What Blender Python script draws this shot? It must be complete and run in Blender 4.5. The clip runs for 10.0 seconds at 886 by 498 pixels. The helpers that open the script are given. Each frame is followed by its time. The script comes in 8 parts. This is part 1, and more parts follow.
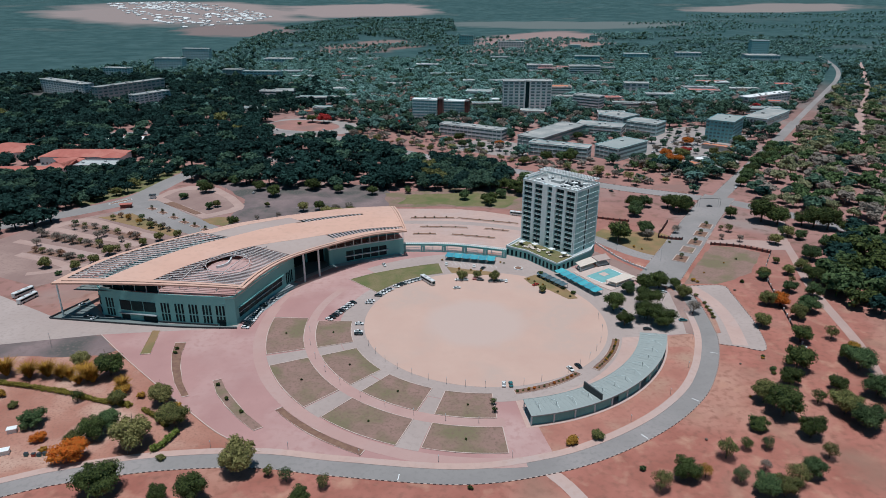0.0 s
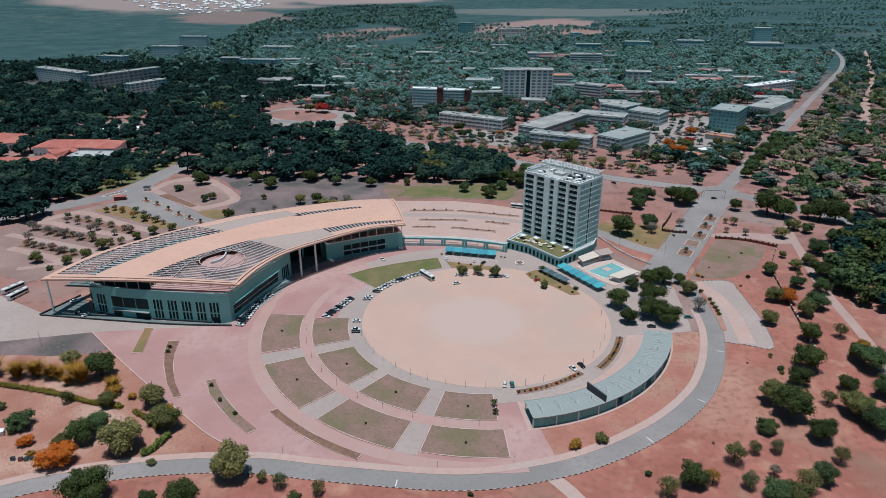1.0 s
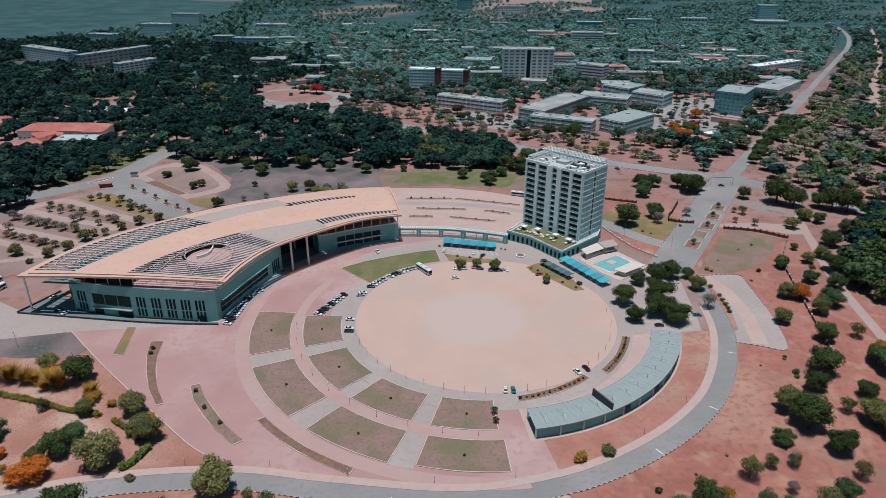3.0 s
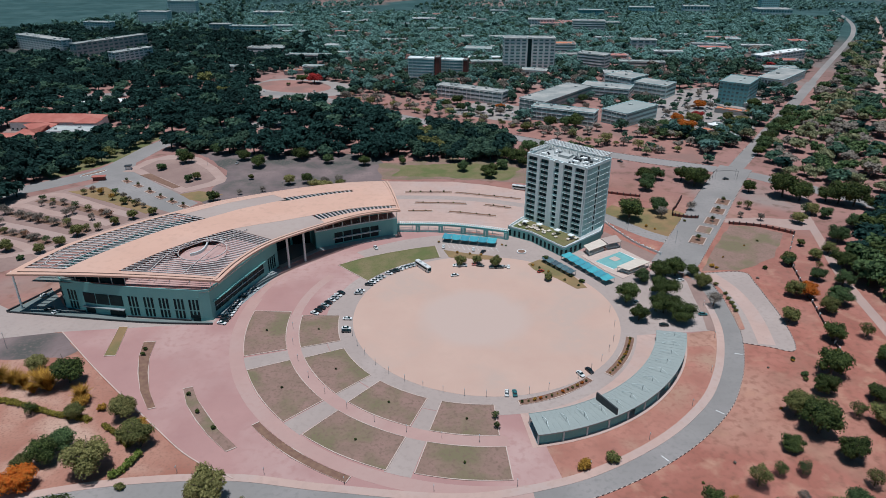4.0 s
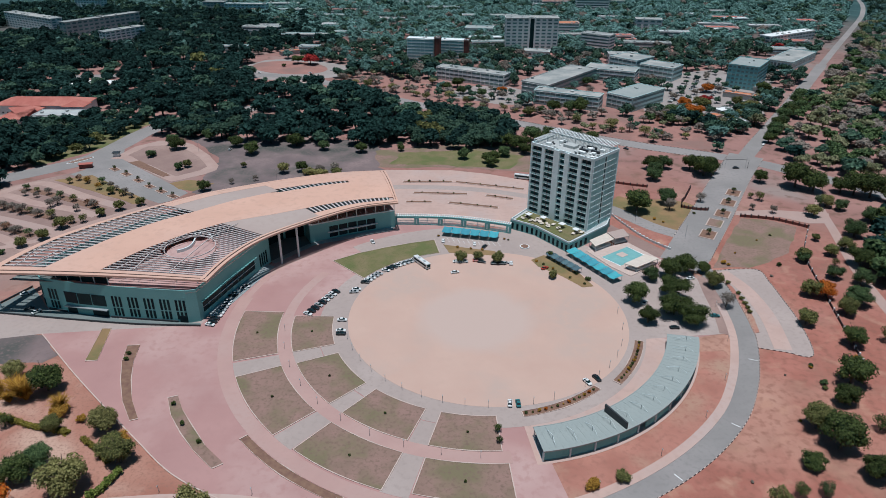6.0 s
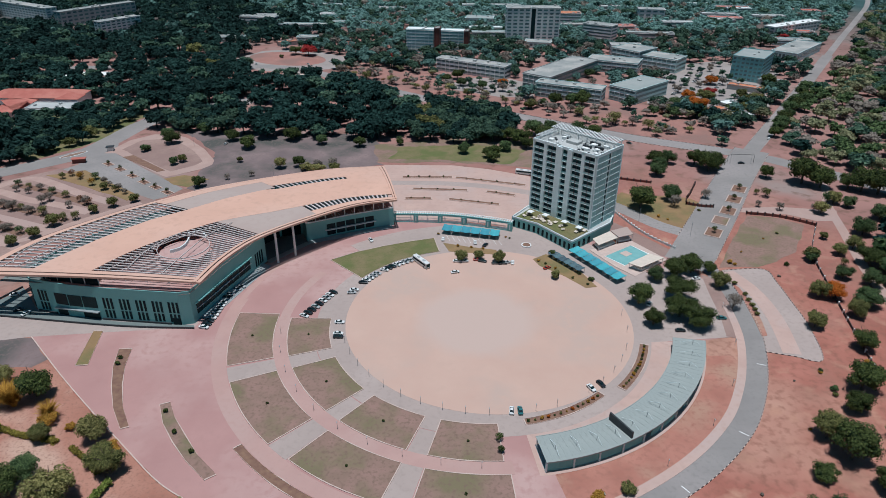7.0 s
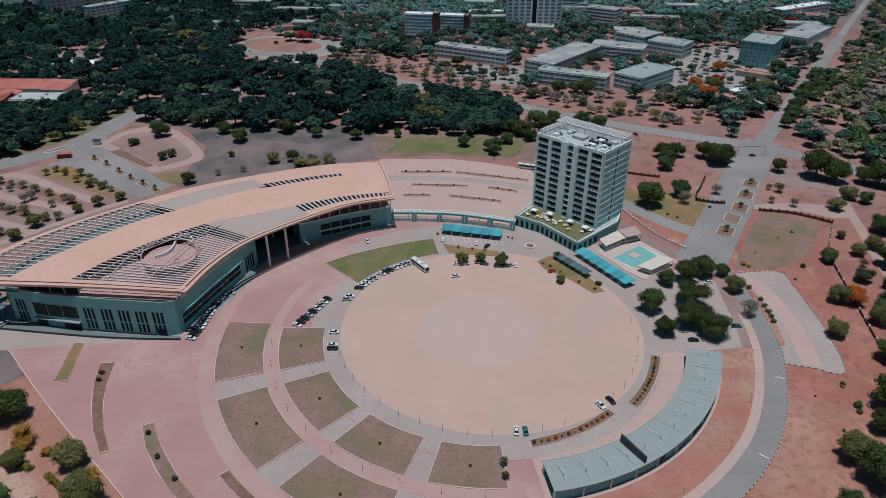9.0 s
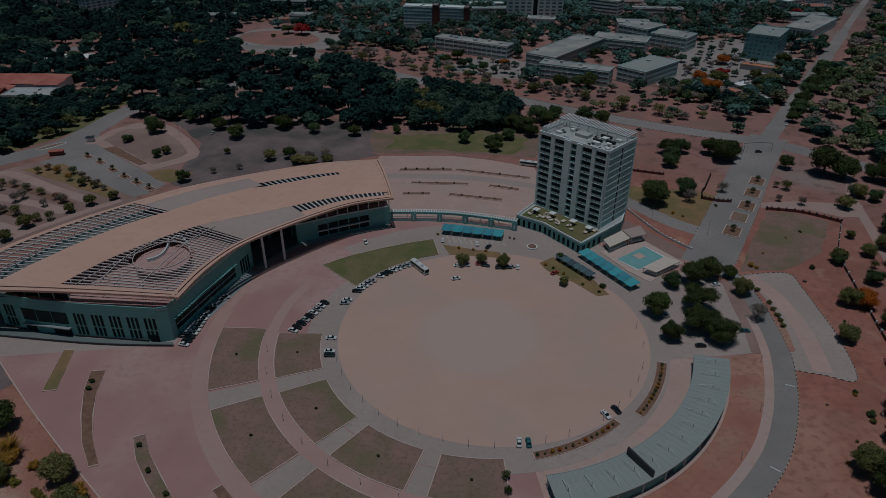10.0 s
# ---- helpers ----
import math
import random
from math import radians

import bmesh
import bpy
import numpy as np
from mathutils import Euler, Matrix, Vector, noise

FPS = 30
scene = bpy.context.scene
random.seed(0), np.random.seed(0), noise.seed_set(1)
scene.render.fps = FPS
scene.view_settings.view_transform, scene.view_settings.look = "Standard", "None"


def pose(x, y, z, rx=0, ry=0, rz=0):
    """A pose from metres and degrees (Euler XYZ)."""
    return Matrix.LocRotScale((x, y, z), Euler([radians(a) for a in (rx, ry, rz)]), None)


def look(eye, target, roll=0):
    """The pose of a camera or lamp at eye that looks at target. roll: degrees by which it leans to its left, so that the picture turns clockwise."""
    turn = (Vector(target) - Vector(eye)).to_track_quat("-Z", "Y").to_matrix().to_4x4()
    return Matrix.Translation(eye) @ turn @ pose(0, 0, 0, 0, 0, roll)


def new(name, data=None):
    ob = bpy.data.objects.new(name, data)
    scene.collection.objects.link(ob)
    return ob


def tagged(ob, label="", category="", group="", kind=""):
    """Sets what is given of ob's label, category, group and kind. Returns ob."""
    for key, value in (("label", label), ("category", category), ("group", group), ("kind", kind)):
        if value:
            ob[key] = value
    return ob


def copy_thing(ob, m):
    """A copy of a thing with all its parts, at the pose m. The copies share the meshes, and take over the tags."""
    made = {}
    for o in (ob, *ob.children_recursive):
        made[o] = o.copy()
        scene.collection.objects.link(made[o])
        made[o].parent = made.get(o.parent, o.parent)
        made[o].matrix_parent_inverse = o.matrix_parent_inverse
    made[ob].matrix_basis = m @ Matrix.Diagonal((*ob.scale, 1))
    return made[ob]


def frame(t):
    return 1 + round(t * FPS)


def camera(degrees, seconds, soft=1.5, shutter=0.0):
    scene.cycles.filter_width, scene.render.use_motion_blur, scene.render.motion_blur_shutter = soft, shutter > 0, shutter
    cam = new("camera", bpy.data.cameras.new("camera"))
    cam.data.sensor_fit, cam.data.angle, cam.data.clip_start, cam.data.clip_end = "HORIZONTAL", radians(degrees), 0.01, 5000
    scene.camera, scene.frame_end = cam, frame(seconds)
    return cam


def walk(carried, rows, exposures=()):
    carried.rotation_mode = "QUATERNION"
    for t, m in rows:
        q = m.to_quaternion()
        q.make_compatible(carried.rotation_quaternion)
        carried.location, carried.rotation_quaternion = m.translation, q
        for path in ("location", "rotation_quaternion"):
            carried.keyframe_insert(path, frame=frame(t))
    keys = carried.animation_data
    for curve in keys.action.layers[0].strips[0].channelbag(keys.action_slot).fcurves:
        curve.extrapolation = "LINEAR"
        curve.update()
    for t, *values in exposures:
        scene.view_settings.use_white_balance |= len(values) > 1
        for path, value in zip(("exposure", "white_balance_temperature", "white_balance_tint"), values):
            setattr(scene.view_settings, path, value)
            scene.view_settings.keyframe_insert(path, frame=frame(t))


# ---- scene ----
cam = camera(67.0, 10.0, soft=0.7)
PATH = [
    (0, (-17.934, -319.786, 160.118), (-17.913, -317.926, 159.384), -0.0),
    (0.5, (-17.761, -315.242, 160.154), (-17.74, -313.388, 159.404), -0.0),
    (1, (-17.598, -310.678, 160.213), (-17.577, -308.831, 159.447), -0.0),
    (1.5, (-17.431, -306.083, 160.293), (-17.408, -304.242, 159.512), -0.1),
    (2, (-17.238, -301.488, 160.399), (-17.215, -299.653, 159.604), -0.1),
    (2.5, (-17.124, -296.965, 160.546), (-17.1, -295.136, 159.737), -0.0),
    (4, (-16.944, -283.474, 161.482), (-16.917, -281.666, 160.626), 0.1),
    (4.5, (-16.887, -279.032, 161.655), (-16.86, -277.231, 160.786), 0.1),
    (5, (-16.848, -274.594, 161.803), (-16.82, -272.8, 160.921), 0.1),
    (5.5, (-16.828, -270.12, 161.963), (-16.8, -268.333, 161.066), 0.2),
    (7, (-16.755, -256.647, 162.861), (-16.726, -254.882, 161.922), 0.3),
    (7.5, (-16.687, -252.07, 163.056), (-16.657, -250.311, 162.104), 0.3),
    (8, (-16.583, -247.501, 163.259), (-16.554, -245.749, 162.295), 0.2),
    (8.5, (-16.5, -242.983, 163.459), (-16.471, -241.236, 162.485), 0.2),
    (9, (-16.405, -238.496, 163.619), (-16.376, -236.755, 162.635), 0.1),
    (9.5, (-16.3, -233.955, 163.734), (-16.271, -232.221, 162.739), 0.0),
    (10, (-16.196, -229.373, 163.813), (-16.168, -227.645, 162.807), 0.0),
]
WB = (5700, 5)
walk(cam, [(t, look(e, g, r)) for t, e, g, r in PATH], [(t, s, *WB) for t, s in ((0, -0.06), (8.4, -0.06), (9.0, -0.38), (9.5, -1.0), (10.0, -1.80))])

# ---- world, sun, exposure ----
world = bpy.data.worlds.new("sky")
scene.world = world
world.use_nodes = True
wn = world.node_tree
sky = wn.nodes.new("ShaderNodeTexSky")
sky.sky_type = "NISHITA"
sky.sun_disc = False
sky.sun_elevation, sky.sun_rotation = radians(86.1), radians(194)
sky.dust_density, sky.air_density = 0.6, 1.0
wn.nodes["Background"].inputs["Strength"].default_value = 0.038
tint = wn.nodes.new("ShaderNodeMix")  # slightly green-blue daylight
tint.data_type, tint.blend_type = "RGBA", "MULTIPLY"
tint.inputs["Factor"].default_value = 1.0
tint.inputs["B"].default_value = (0.55, 1.0, 1.02, 1)
wn.links.new(sky.outputs["Color"], tint.inputs["A"])
wn.links.new(tint.outputs["Result"], wn.nodes["Background"].inputs["Color"])

sun = new("sun", bpy.data.lights.new("sun", "SUN"))
sun.data.energy, sun.data.angle, sun.data.color = 3.9, radians(0.53), (0.985, 0.925, 0.885)
sun.matrix_world = look((0, 0, 300), (5, 20, 0))
rng = random.Random(7)


# ---- materials ----
def mat(name, c1, c2, rough=0.85, scale=0.6, fine=6.0, bump=0.15, metal=0.0, vary=0.0, c3=None, big=0.03, spec=0.3, grit=0.86):
    """Two tones mixed by noise at two scales, a third tone in large patches, bump from the fine noise."""
    m = bpy.data.materials.new(name)
    m.use_nodes = True
    t = m.node_tree
    b = t.nodes["Principled BSDF"]
    co = t.nodes.new("ShaderNodeTexCoord")

    def noi(s, d=4):
        n = t.nodes.new("ShaderNodeTexNoise")
        n.inputs["Scale"].default_value, n.inputs["Detail"].default_value = s, d
        t.links.new(co.outputs["Object"], n.inputs["Vector"])
        return n.outputs["Fac"]

    def mix(f, a, c, lo, hi):
        r = t.nodes.new("ShaderNodeMapRange")
        r.inputs["From Min"].default_value, r.inputs["From Max"].default_value = lo, hi
        t.links.new(f, r.inputs["Value"])
        x = t.nodes.new("ShaderNodeMix")
        x.data_type = "RGBA"
        t.links.new(r.outputs["Result"], x.inputs["Factor"])
        for v, s in ((a, x.inputs["A"]), (c, x.inputs["B"])):
            if isinstance(v, tuple):
                s.default_value = (*v, 1)
            else:
                t.links.new(v, s)
        return x.outputs["Result"]

    n1, n2 = noi(scale), noi(fine, 3)
    col = mix(n1, c1, c2, 0.32, 0.68)
    if c3:
        col = mix(noi(big, 5), col, c3, 0.47, 0.62)
    dark = tuple(v * grit for v in c1)
    col = mix(n2, dark, col, 0.25, 0.5)
    if vary:
        oi = t.nodes.new("ShaderNodeObjectInfo")
        hs = t.nodes.new("ShaderNodeHueSaturation")
        r = t.nodes.new("ShaderNodeMapRange")
        r.inputs["To Min"].default_value, r.inputs["To Max"].default_value = 1 - vary, 1 + vary
        t.links.new(oi.outputs["Random"], r.inputs["Value"])
        t.links.new(r.outputs["Result"], hs.inputs["Value"])
        r2 = t.nodes.new("ShaderNodeMapRange")
        r2.inputs["To Min"].default_value, r2.inputs["To Max"].default_value = 0.5 + vary * 0.08, 0.5 - vary * 0.08
        t.links.new(oi.outputs["Random"], r2.inputs["Value"])
        t.links.new(r2.outputs["Result"], hs.inputs["Hue"])
        t.links.new(col, hs.inputs["Color"])
        col = hs.outputs["Color"]
    t.links.new(col, b.inputs["Base Color"])
    b.inputs["Roughness"].default_value, b.inputs["Metallic"].default_value = rough, metal
    b.inputs["Specular IOR Level"].default_value = spec
    if bump:
        bn = t.nodes.new("ShaderNodeBump")
        bn.inputs["Strength"].default_value, bn.inputs["Distance"].default_value = bump, 0.05
        t.links.new(n2, bn.inputs["Height"])
        t.links.new(bn.outputs["Normal"], b.inputs["Normal"])
    return m


def leafmat(name, c1, c2, vary=0.25, island=True):
    """Foliage: tone by clump and by plant, thin leaves that let some light through."""
    m = bpy.data.materials.new(name)
    m.use_nodes = True
    t = m.node_tree
    b = t.nodes["Principled BSDF"]
    g = t.nodes.new("ShaderNodeNewGeometry")
    oi = t.nodes.new("ShaderNodeObjectInfo")
    x = t.nodes.new("ShaderNodeMix")
    x.data_type = "RGBA"
    x.inputs["A"].default_value, x.inputs["B"].default_value = (*c1, 1), (*c2, 1)
    t.links.new(g.outputs["Random Per Island"], x.inputs["Factor"])
    hs = t.nodes.new("ShaderNodeHueSaturation")
    r = t.nodes.new("ShaderNodeMapRange")
    r.inputs["To Min"].default_value, r.inputs["To Max"].default_value = 1 - vary, 1 + vary
    t.links.new(oi.outputs["Random"], r.inputs["Value"])
    t.links.new(r.outputs["Result"], hs.inputs["Value"])
    t.links.new(x.outputs["Result"], hs.inputs["Color"])
    t.links.new(hs.outputs["Color"], b.inputs["Base Color"])
    b.inputs["Roughness"].default_value = 0.75
    b.inputs["Specular IOR Level"].default_value = 0.1
    tr = t.nodes.new("ShaderNodeBsdfTranslucent")
    ms = t.nodes.new("ShaderNodeMixShader")
    ms.inputs["Fac"].default_value = 0.13
    t.links.new(hs.outputs["Color"], tr.inputs["Color"])
    t.links.new(b.outputs["BSDF"], ms.inputs[1])
    t.links.new(tr.outputs["BSDF"], ms.inputs[2])
    t.links.new(ms.outputs["Shader"], t.nodes["Material Output"].inputs["Surface"])
    return m


M = {}
M["soil"] = mat("red_soil", (0.425, 0.195, 0.146), (0.345, 0.148, 0.110), 0.95, 0.10, 0.5, 0.2, c3=(0.40, 0.245, 0.175), big=0.035, grit=0.74)
M["soil_bed"] = mat("bed_soil", (0.25, 0.15, 0.10), (0.17, 0.09, 0.07), 0.95, 0.5, 3, 0.3)
M["ash"] = mat("grey_bare_ground", (0.25, 0.182, 0.172), (0.15, 0.115, 0.113), 0.95, 0.05, 0.6, 0.3, c3=(0.085, 0.085, 0.075), big=0.03, grit=0.7)
M["soil_grey"] = mat("dusty_soil", (0.30, 0.20, 0.17), (0.25, 0.16, 0.14), 0.95, 0.07, 0.5, 0.2, c3=(0.34, 0.23, 0.195), big=0.03)
M["dust"] = mat("pale_dust", (0.44, 0.305, 0.26), (0.38, 0.25, 0.21), 0.95, 0.10, 1.0, 0.2, c3=(0.40, 0.285, 0.25), big=0.02)
M["arena"] = mat("arena_gravel", (0.545, 0.372, 0.30), (0.515, 0.342, 0.275), 0.95, 0.05, 0.25, 0.1, c3=(0.49, 0.355, 0.295), big=0.03, grit=0.96)
M["paver"] = mat("pink_paver", (0.43, 0.245, 0.222), (0.38, 0.21, 0.192), 0.9, 0.05, 0.35, 0.1, c3=(0.48, 0.315, 0.285), big=0.018, grit=0.93)
M["paver2"] = mat("sand_paver", (0.52, 0.36, 0.305), (0.47, 0.32, 0.27), 0.9, 0.08, 0.4, 0.2, c3=(0.47, 0.35, 0.31), big=0.03)
M["asphalt"] = mat("worn_asphalt", (0.275, 0.25, 0.234), (0.24, 0.217, 0.205), 0.9, 0.06, 0.6, 0.1, c3=(0.31, 0.275, 0.26), big=0.02)
M["pathgrey"] = mat("grey_paver", (0.405, 0.323, 0.288), (0.365, 0.29, 0.26), 0.9, 0.06, 0.5, 0.1, c3=(0.43, 0.345, 0.31), big=0.03)
M["lawn"] = mat("dry_lawn", (0.235, 0.155, 0.118), (0.29, 0.178, 0.146), 0.95, 0.16, 0.8, 0.3, c3=(0.185, 0.152, 0.088), big=0.055, grit=0.76)
M["lawn_green"] = mat("watered_lawn", (0.15, 0.145, 0.058), (0.215, 0.17, 0.09), 0.95, 0.16, 1.5, 0.4, c3=(0.125, 0.14, 0.05), big=0.07, grit=0.75)
M["verge"] = mat("yellow_verge", (0.29, 0.19, 0.09), (0.24, 0.15, 0.08), 0.95, 0.15, 0.7, 0.4, c3=(0.18, 0.15, 0.065), big=0.05)
M["kerb"] = mat("pale_kerb", (0.58, 0.45, 0.39), (0.50, 0.385, 0.335), 0.85, 0.5, 4, 0.1)
M["kerbdark"] = mat("dark_kerb", (0.08, 0.06, 0.06), (0.06, 0.05, 0.05), 0.85, 0.5, 4, 0.1)
M["roof"] = mat("peach_roof_sheet", (0.66, 0.405, 0.305), (0.62, 0.375, 0.28), 0.6, 0.05, 0.3, 0.03, c3=(0.63, 0.40, 0.31), big=0.02)
M["roofgrey"] = mat("grey_roof_membrane", (0.42, 0.325, 0.285), (0.40, 0.305, 0.27), 0.8, 0.03, 0.3, 0.05, c3=(0.43, 0.34, 0.30), big=0.03, grit=0.96)
M["louvre"] = mat("pale_louvre", (0.60, 0.53, 0.50), (0.54, 0.475, 0.45), 0.6, 0.4, 3, 0.0)
M["wall"] = mat("teal_grey_wall", (0.205, 0.445, 0.43), (0.18, 0.405, 0.39), 0.75, 0.15, 2, 0.1, c3=(0.195, 0.42, 0.405), big=0.08)
M["wallpale"] = mat("pale_grey_wall", (0.70, 0.76, 0.75), (0.64, 0.70, 0.69), 0.75, 0.2, 2, 0.1)
M["white"] = mat("weathered_white", (0.80, 0.80, 0.77), (0.73, 0.73, 0.71), 0.7, 0.3, 2, 0.1)
M["tower"] = mat("tower_plaster", (0.80, 0.89, 0.88), (0.75, 0.85, 0.84), 0.7, 0.1, 1.5, 0.1, c3=(0.77, 0.86, 0.85), big=0.06)
M["panel"] = mat("tower_panel", (0.36, 0.57, 0.56), (0.33, 0.53, 0.52), 0.45, 0.2, 2, 0.05, vary=0.08)
M["glass"] = mat("dark_glazing", (0.008, 0.022, 0.026), (0.014, 0.034, 0.038), 0.25, 0.3, 2, 0.0, vary=0.3, spec=0.08)
M["towerglass"] = mat("tower_glazing", (0.022, 0.06, 0.065), (0.035, 0.085, 0.09), 0.25, 0.3, 2, 0.0, vary=0.4, spec=0.15)
# office panes lightened, brightness of the haze put into their colour
M["townglass"] = mat("office_glazing", (0.13, 0.215, 0.215), (0.18, 0.28, 0.28), 0.2, 0.3, 2, 0.0, vary=0.35, spec=0.5)
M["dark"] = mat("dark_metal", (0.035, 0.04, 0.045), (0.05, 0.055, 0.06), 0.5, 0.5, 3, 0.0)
M["steel"] = mat("grey_steel", (0.40, 0.43, 0.43), (0.34, 0.37, 0.37), 0.5, 0.5, 3, 0.0, metal=0.3)
M["tealroof"] = mat("shelter_sheet", (0.325, 0.35, 0.33), (0.30, 0.328, 0.31), 0.75, 0.15, 1.0, 0.1, c3=(0.345, 0.36, 0.34), big=0.06)
M["canvas"] = mat("turquoise_canvas", (0.085, 0.35, 0.41), (0.07, 0.295, 0.35), 0.7, 0.5, 3, 0.1, vary=0.15)
M["slate"] = mat("dark_teal_canvas", (0.07, 0.12, 0.14), (0.10, 0.16, 0.18), 0.75, 0.5, 3, 0.1, vary=0.25)
M["paver3"] = mat("pale_pink_paver", (0.465, 0.295, 0.258), (0.425, 0.262, 0.232), 0.9, 0.08, 0.5, 0.15, c3=(0.45, 0.30, 0.265), big=0.03, grit=0.93)
M["cream"] = mat("cream_canvas", (0.66, 0.57, 0.48), (0.60, 0.51, 0.43), 0.8, 0.5, 3, 0.1)
M["water"] = mat("pool_water", (0.24, 0.46, 0.445), (0.20, 0.41, 0.40), 0.08, 0.3, 1.2, 0.1, spec=0.5)
M["redtile"] = mat("terracotta_roof", (0.45, 0.150, 0.115), (0.38, 0.118, 0.09), 0.8, 0.2, 2, 0.2, c3=(0.49, 0.19, 0.145), big=0.06)
M["brick"] = mat("red_brick", (0.21, 0.075, 0.06), (0.17, 0.06, 0.05), 0.85, 0.5, 4, 0.2)
M["concrete"] = mat("old_concrete", (0.44, 0.45, 0.435), (0.37, 0.38, 0.37), 0.85, 0.1, 1.5, 0.2, c3=(0.48, 0.48, 0.46), big=0.06)
M["roofold"] = mat("old_flat_roof", (0.33, 0.335, 0.315), (0.25, 0.26, 0.25), 0.9, 0.1, 1.0, 0.2, c3=(0.42, 0.40, 0.37), big=0.06)
M["tealwall"] = mat("turquoise_wall", (0.22, 0.46, 0.48), (0.19, 0.41, 0.43), 0.6, 0.2, 2, 0.05)
# town walls: teal paleness of distance haze put into the render colour
M["townwall"] = mat("pale_teal_render", (0.58, 0.77, 0.745), (0.53, 0.71, 0.69), 0.75, 0.15, 1.5, 0.1, c3=(0.62, 0.78, 0.755), big=0.06)
M["orange"] = mat("orange_roof", (0.55, 0.22, 0.12), (0.48, 0.18, 0.10), 0.8, 0.3, 2, 0.1)
M["bark"] = mat("bark", (0.12, 0.085, 0.065), (0.08, 0.06, 0.045), 0.95, 1.5, 6, 0.5)
M["rubber"] = mat("tyre_rubber", (0.02, 0.02, 0.02), (0.03, 0.03, 0.03), 0.8, 2, 8, 0.0)
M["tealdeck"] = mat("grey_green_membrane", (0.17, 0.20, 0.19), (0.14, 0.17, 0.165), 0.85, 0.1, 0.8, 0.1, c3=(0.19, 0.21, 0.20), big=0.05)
M["townsoil"] = mat("pink_town_soil", (0.375, 0.195, 0.160), (0.305, 0.152, 0.124), 0.95, 0.06, 0.5, 0.2, c3=(0.26, 0.155, 0.13), big=0.025, grit=0.72)
M["towngrey"] = mat("grey_town_paving", (0.335, 0.285, 0.258), (0.285, 0.245, 0.225), 0.9, 0.06, 0.6, 0.1, c3=(0.35, 0.30, 0.28), big=0.03)
M["sand"] = mat("pale_garden_sand", (0.43, 0.225, 0.165), (0.32, 0.135, 0.095), 0.95, 0.055, 1.0, 0.3, c3=(0.49, 0.315, 0.24), big=0.035, grit=0.62)
for key, c in (("carwhite", (0.72, 0.72, 0.70)), ("carsilver", (0.42, 0.43, 0.43)), ("carblack", (0.02, 0.022, 0.026)), ("carteal", (0.04, 0.16, 0.17)), ("carred", (0.40, 0.05, 0.03))):
    M[key] = mat("paint_" + key[3:], c, tuple(v * 0.92 for v in c), 0.3, 0.8, 4, 0.0, spec=0.5)
at = M["arena"].node_tree  # the pale worn middle fades out into the gravel
ab = at.nodes["Principled BSDF"]
base = ab.inputs["Base Color"].links[0].from_socket
aco, asub, alen, anz, aad, arg, amx = (at.nodes.new("ShaderNode" + k) for k in ("TexCoord", "VectorMath", "VectorMath", "TexNoise", "Math", "MapRange", "Mix"))
asub.operation, alen.operation, aad.operation, amx.data_type = "SUBTRACT", "LENGTH", "MULTIPLY_ADD", "RGBA"
asub.inputs[1].default_value = (2, -16, 0)
anz.inputs["Scale"].default_value, anz.inputs["Detail"].default_value, aad.inputs[1].default_value = 0.07, 5, 9
arg.inputs["From Min"].default_value, arg.inputs["From Max"].default_value = 33, 25
amx.inputs["B"].default_value = (0.515, 0.382, 0.325, 1)
for a_, b_ in ((aco.outputs["Object"], asub.inputs[0]), (asub.outputs["Vector"], alen.inputs[0]), (aco.outputs["Object"], anz.inputs["Vector"]), (anz.outputs["Fac"], aad.inputs[0]), (alen.outputs["Value"], aad.inputs[2]),
               (aad.outputs["Value"], arg.inputs["Value"]), (arg.outputs["Result"], amx.inputs["Factor"]), (base, amx.inputs["A"]), (amx.outputs["Result"], ab.inputs["Base Color"])):
    at.links.new(a_, b_)
L = {
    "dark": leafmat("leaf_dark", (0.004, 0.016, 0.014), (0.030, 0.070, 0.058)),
    "deep": leafmat("leaf_deep", (0.008, 0.020, 0.008), (0.106, 0.130, 0.038)),
    "mid": leafmat("leaf_mid", (0.020, 0.048, 0.036), (0.085, 0.140, 0.088)),
    "olive": leafmat("leaf_olive", (0.035, 0.045, 0.014), (0.21, 0.20, 0.07)),
    "pale": leafmat("leaf_pale", (0.088, 0.086, 0.026), (0.30, 0.27, 0.105)),
    "sage": leafmat("leaf_sage", (0.075, 0.085, 0.042), (0.245, 0.235, 0.13)),
    "gold": leafmat("leaf_gold", (0.20, 0.095, 0.014), (0.50, 0.29, 0.055)),
    "orange": leafmat("leaf_orange", (0.46, 0.10, 0.012), (0.42, 0.15, 0.025)),
    "red": leafmat("leaf_red", (0.40, 0.03, 0.035), (0.28, 0.04, 0.03)),
    # blue-green lift of distance haze put into this leaf colour
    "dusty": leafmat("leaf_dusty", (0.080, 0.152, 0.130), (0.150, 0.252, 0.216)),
    "hedge": leafmat("leaf_hedge", (0.09, 0.078, 0.014), (0.30, 0.24, 0.05)),
    "lime": leafmat("leaf_lime", (0.05, 0.075, 0.012), (0.20, 0.23, 0.055)),
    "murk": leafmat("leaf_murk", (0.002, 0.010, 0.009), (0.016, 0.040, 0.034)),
    # palest far foliage, more of the haze mixed into its colour
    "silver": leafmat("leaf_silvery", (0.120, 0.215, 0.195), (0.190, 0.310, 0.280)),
    "bare": leafmat("leaf_sparse", (0.155, 0.130, 0.108), (0.25, 0.212, 0.175)),
    "fresh": leafmat("leaf_fresh", (0.016, 0.034, 0.014), (0.108, 0.152, 0.060)),
    "rust": leafmat("leaf_rust", (0.19, 0.09, 0.055), (0.27, 0.16, 0.10)),
}


